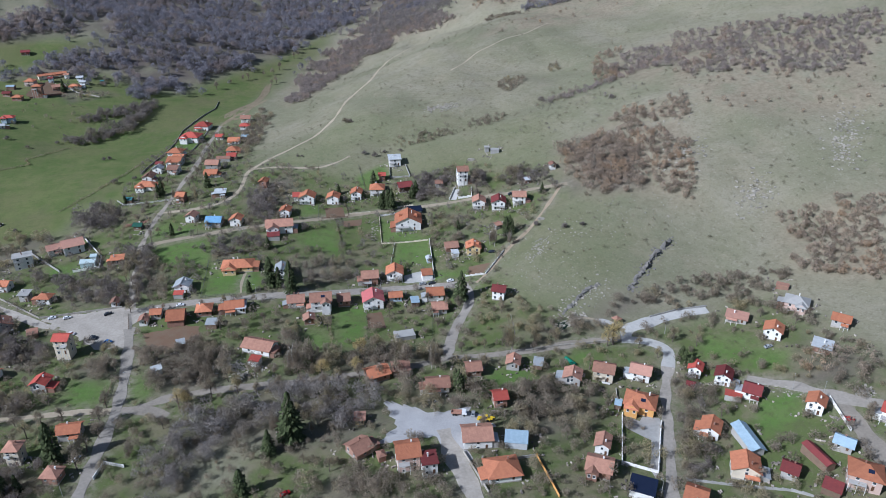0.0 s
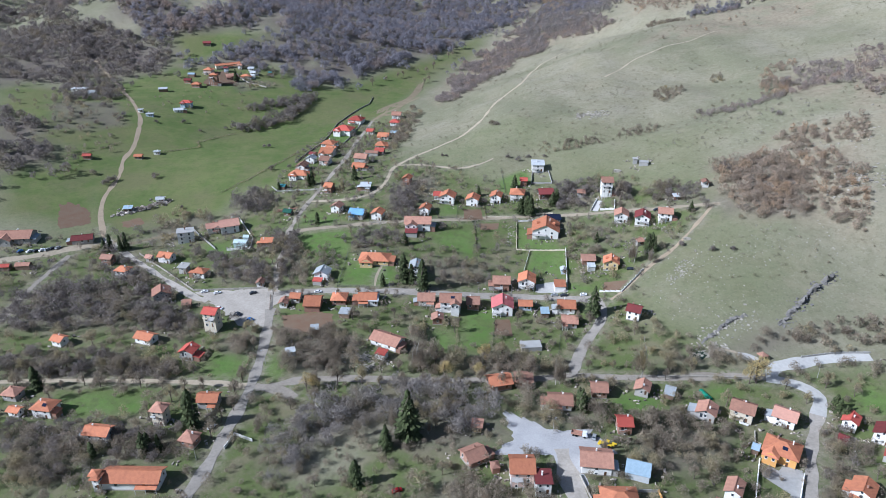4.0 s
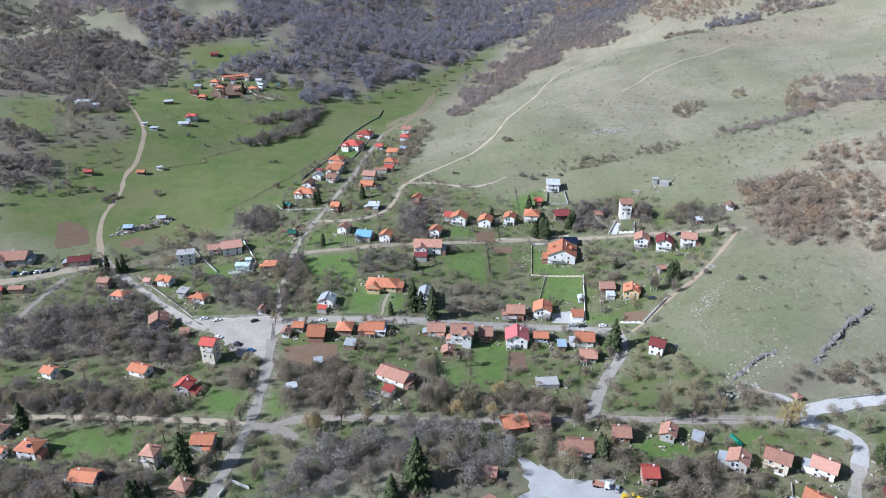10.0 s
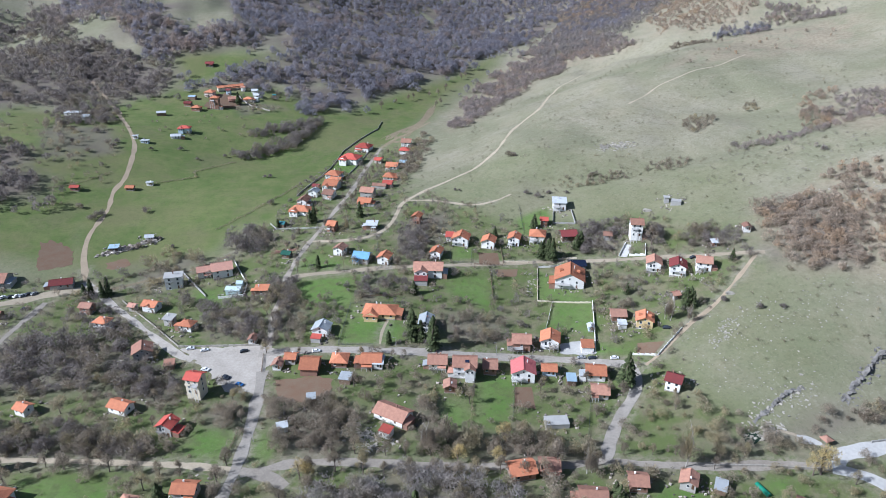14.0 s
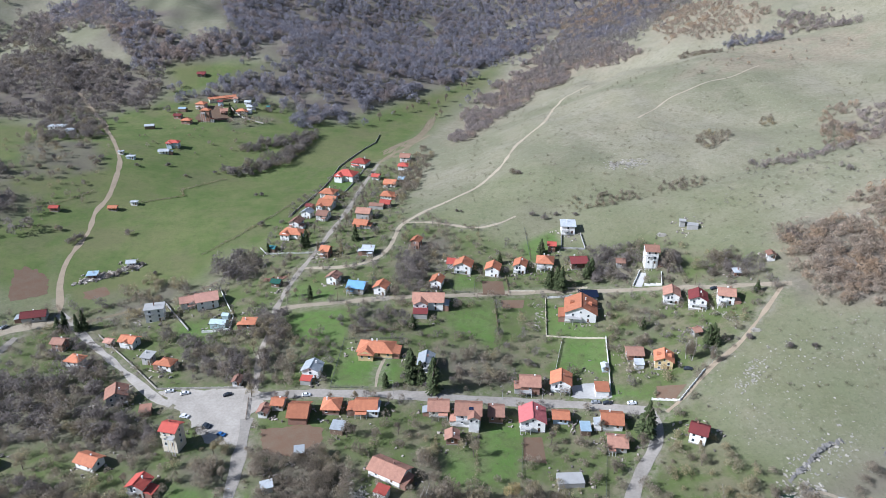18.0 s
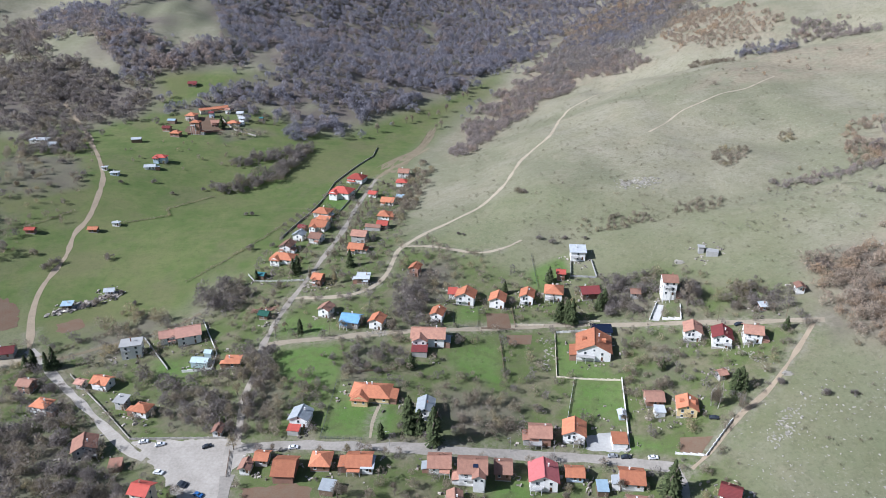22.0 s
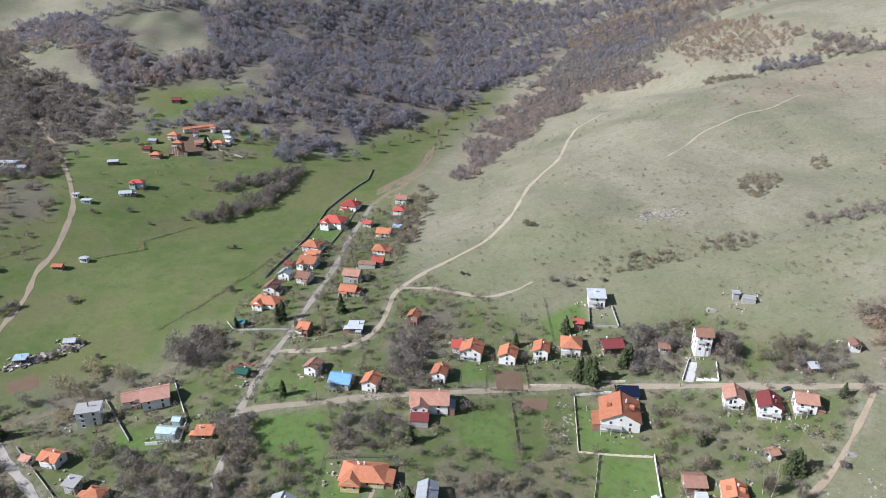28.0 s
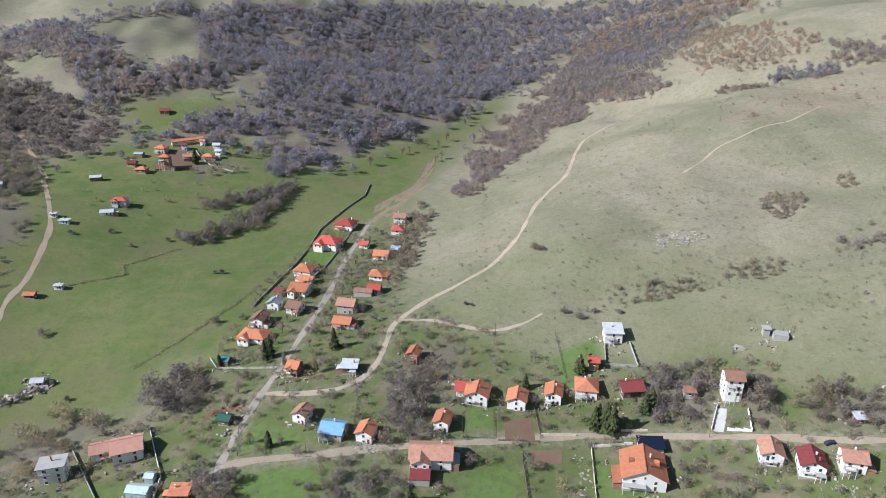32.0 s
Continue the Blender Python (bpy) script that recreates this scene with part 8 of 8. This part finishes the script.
garden_wall("stone wall along the stream", "stone_wall", 1.0, [(147.5, 266.7), (124.5, 268.8), (104.1, 269.1)])
fence("dark green wire fence round a lawn", "wire", 1.3, [(-22.0, 390.6), (-50.4, 390.1), (-52.7, 353.6), (-35.0, 352.6)])
fence("white fence round a mown garden", "frame_white", 1.1, [(60.9, 393.6), (53.6, 367.2)])
garden_wall("low cream wall round a large lawn", "plaster_cream", 0.7, [(56.5, 428.0), (53.0, 396.1), (81.7, 390.1)])
fence("wire fence round a yard", "wire", 1.2, [(4.8, 448.1), (4.6, 433.4), (17.0, 433.1), (18.3, 450.0)])
fence("wooden fence along a garden bed", "wood", 1.0, [(19.0, 432.2), (36.0, 431.9)])
fence("wooden fence between gardens", "wood", 1.0, [(36.0, 450.2), (36.7, 433.8)])
fence("white fence round a garden with a teal shed", "frame_white", 1.2, [(-117.7, 495.4), (-112.0, 487.0), (-82.2, 483.8)])
fence("wire fence between vegetable plots", "wire", 1.1, [(33.9, 325.0), (30.7, 297.7)])
fence("wire fence along narrow plots", "wire", 1.1, [(67.3, 312.8), (60.4, 281.8)])
fence("wooden fence beside a lane", "wood", 1.1, [(-87.6, 290.5), (-88.1, 273.1)])
fence("wooden fence along the orchard", "wood", 1.0, [(28.1, 424.5), (28.4, 397.1)])
fence("wire fence across a slope", "wire", 1.0, [(51.6, 497.6), (52.2, 466.8)])
fence("wooden fence beside the street", "wood", 1.2, [(-89.4, 348.5), (-87.1, 334.2)])
fence("wire fence along a garden", "wire", 1.1, [(-86.9, 427.2), (-91.9, 450.8), (-87.7, 456.3)])
fence("wire fence between gardens", "wire", 1.2, [(-41.1, 458.6), (-40.5, 429.5)])
fence("wooden fence along a meadow lot", "wood", 1.0, [(-44.8, 396.3), (-23.5, 398.2)])
hedge("dark clipped hedge between garden plots", 1.7, [(15.1, 328.5), (12.3, 295.4)])
hedge("bare hedge along a ditch", 1.6, [(-228.2, 569.9), (-198.1, 588.6), (-203.3, 600.1), (-179.1, 631.4)])
hedge("bare hedge along a dry ditch", 1.4, [(-154.0, 491.9), (-136.8, 515.2), (-120.6, 546.6), (-111.6, 577.6)])
hedge("bare hedge between meadows", 1.6, [(-262.4, 581.3), (-278.3, 558.2), (-293.0, 544.3)])
hedge("bare hedge beside the meadow road", 2.1, [(-219.2, 407.6), (-207.7, 417.5), (-194.4, 431.6), (-178.4, 442.9)])
hedge("bare hedge along the lane", 2.1, [(-86.2, 367.0), (-89.8, 388.0), (-89.5, 409.0)])
hedge("bare hedge along the garden edge", 1.8, [(-46.4, 398.4), (-53.7, 423.1)])
hedge("bare hedge below the gardens", 1.8, [(-4.0, 322.4), (-0.9, 289.3)])
car(-128.7, 356.7, 10, "car_white", "parked white car with dark windows on the roadside")
car(-120.8, 354.5, 15, "car_white", "parked white car with dark windows on the roadside")
car(-99.9, 351.9, 20, "car_dark", "parked dark blue car with dark windows on the roadside")
car(-115.3, 338.1, -20, "car_white", "parked pale car with dark windows on the roadside")
car(-103.4, 331.3, -25, "car_dark", "parked dark car with dark windows on the roadside")
car(-95.3, 325.0, -25, "car_blue", "parked blue car with dark windows on the roadside")
car(-62.8, 348.6, 3, "car_white", "parked white car with dark windows on the roadside")
car(-257.9, 405.3, 60, "car_blue", "parked blue car with dark windows on the roadside")
car(-252.3, 405.8, 60, "car_white", "parked white car with dark windows on the roadside")
car(-248.6, 406.8, 60, "car_dark", "parked dark car with dark windows on the roadside")
car(-245.5, 407.8, 60, "car_white", "parked white car with dark windows on the roadside")
car(-242.5, 408.7, 60, "car_grey", "parked grey car with dark windows on the roadside")
car(-240.1, 410.4, 60, "car_dark", "parked dark car with dark windows on the roadside")
car(-237.1, 411.4, 60, "car_grey", "parked grey car with dark windows on the roadside")
car(-234.3, 395.7, 10, "car_dark", "parked dark car with dark windows on the roadside")
car(68.7, 344.4, -4, "car_grey", "parked teal grey car with dark windows on the roadside")
car(73.7, 343.2, -4, "car_dark", "parked dark car with dark windows on the roadside")
car(84.1, 341.2, -6, "car_white", "parked white car with dark windows on the roadside")
car(113.2, 357.2, -20, "car_dark", "parked dark car with dark windows on the roadside")
car(142.5, 412.6, 2, "car_dark", "parked dark car with dark windows on the roadside")
car(-92.1, 240.3, 60, "car_white", "parked white car with dark windows on the roadside")
car(-12.6, 203.7, 20, "car_red", "parked red car with dark windows on the roadside")
car(211.3, 182.2, -50, "car_red", "parked dark red car with dark windows on the roadside")
car(-115.6, 337.9, -15, "car_white", "parked white car with dark windows on the roadside")
car(-103.6, 330.2, -15, "car_dark", "parked dark car with dark windows on the roadside")
car(66.6, 228.4, 70, "car_grey", "parked grey car with dark windows on the roadside")
car(214.6, 237.8, 0, "car_grey", "parked grey car with dark windows on the roadside")
tunnel(122.7, 257.3, 20, 7.0)
gazebo(156.6, 279.5)
truck(60.7, 229.9, -20)
digger(70.6, 223.5, 150)
pole(50.2, 231.2, 8.0, True)
pole(33.8, 270.6, 8.0, False)
pole(176.2, 265.5, 8.0, True)
pole(-122.5, 225.5, 8.0, False)
pole(-93.0, 221.3, 8.0, True)
pole(-86.4, 426.7, 8.0, False)
pole(-58.5, 425.8, 8.0, False)
pole(103.2, 427.2, 8.0, False)
pole(134.7, 418.9, 8.0, False)
pole(163.4, 410.5, 8.0, False)
pole(52.1, 465.8, 8.0, False)
pole(-79.2, 285.7, 8.0, True)
pole(-40.8, 504.5, 8.0, False)
pole(22.4, 498.7, 8.0, False)
pole(204.6, 207.4, 8.0, True)
pole(225.4, 251.1, 8.0, False)
pole(-23.1, 349.0, 8.0, True)
pole(26.9, 348.6, 8.0, True)
pole(44.6, 345.0, 8.0, True)
pole(-163.4, 376.6, 8.0, True)
pole(211.2, 197.5, 8.0, True)
pole(121.8, 169.0, 8.0, True)
rocks("dark broken stones along the rock ledge", "rock", 1.0, [(173.6, 300.3), (181.1, 306.6), (190.0, 315.6), (200.1, 324.6), (206.9, 328.2), (216.5, 334.8)], 190, 1.6)
rocks("grey limestone ledge above the stream", "rock_pale", 0.9, [(129.5, 289.6), (141.9, 298.8), (160.4, 308.3)], 150, 3.6)
rocks("pale stones scattered in the grass", "rock_pale", 0.8, [(132.0, 340.3), (140.7, 349.9), (151.4, 360.3)], 120, 2.3)
rocks("single pale boulder on the hill", "rock_pale", 3.8, [(130.8, 474.7), (131.6, 474.0)], 3, 0.5)
rocks("pale boulder beside the track", "rock_pale", 3.1, [(149.1, 374.9), (149.4, 374.4)], 3, 0.4)
rocks("pale stones on the rocky slope", "rock_pale", 0.6, [(128.2, 337.5), (163.0, 353.6), (202.5, 361.6), (238.5, 360.4)], 260, 11.7)
rocks("pale stones scattered below the track", "rock_pale", 0.5, [(124.3, 338.3), (139.4, 317.6), (156.1, 305.8)], 240, 10.4)
rocks("pale limestone patch on the hill", "rock_pale", 1.2, [(117.9, 568.0), (141.4, 567.2)], 220, 3.9)
rocks("pale stones high on the hill", "rock_pale", 1.1, [(225.6, 436.2), (287.7, 452.0)], 160, 10.4)
rocks("rubble and building stone beside a house", "rock_pale", 0.8, [(-38.3, 427.9), (-28.1, 426.8)], 90, 1.7)
rocks("pale stones along the track", "rock_pale", 0.7, [(-49.6, 465.3), (-36.9, 473.1)], 60, 1.6)
rocks("heap of rubble round a ruined house", "rock_pale", 1.0, [(-37.9, 294.5), (-29.7, 285.5), (-22.3, 283.8)], 200, 3.2)
rocks("pale rubble heaped on an empty plot", "rock_pale", 0.8, [(50.5, 424.0), (51.5, 412.0), (49.0, 402.0)], 60, 1.3)
rocks("rubble beside a half-built villa", "rock_pale", 0.6, [(134.7, 395.6), (145.2, 383.9)], 80, 2.1)
rocks("stacked red bricks on a plot", "brick", 1.1, [(-106.0, 455.4), (-92.6, 457.1)], 130, 0.9)
rocks("scrap and boards in a row on the meadow", "clutter", 1.8, [(-218.3, 459.8), (-205.6, 469.9), (-189.9, 483.1)], 230, 1.7)
rocks("pale rubble in the stream bed", "rock_pale", 1.2, [(130.2, 283.5), (141.1, 287.4)], 90, 2.0)
rocks("pale stones below the bridge road", "rock_pale", 0.7, [(198.4, 210.8), (205.8, 202.5)], 40, 2.6)
rocks("pale heap of stones in a garden", "rock_pale", 1.2, [(228.6, 194.6), (227.2, 191.3)], 60, 1.7)
rocks("pale limestone outcrop on the dry hill", "rock_pale", 1.3, [(242.0, 388.9), (254.7, 402.2), (270.3, 408.2)], 190, 6.0)
rocks("pale limestone outcrop on the dry hill", "rock_pale", 1.3, [(272.0, 347.7), (288.3, 359.1)], 150, 6.0)
rocks("pale limestone outcrop on the dry hill", "rock_pale", 1.3, [(340.6, 356.0), (380.9, 399.8)], 260, 6.0)
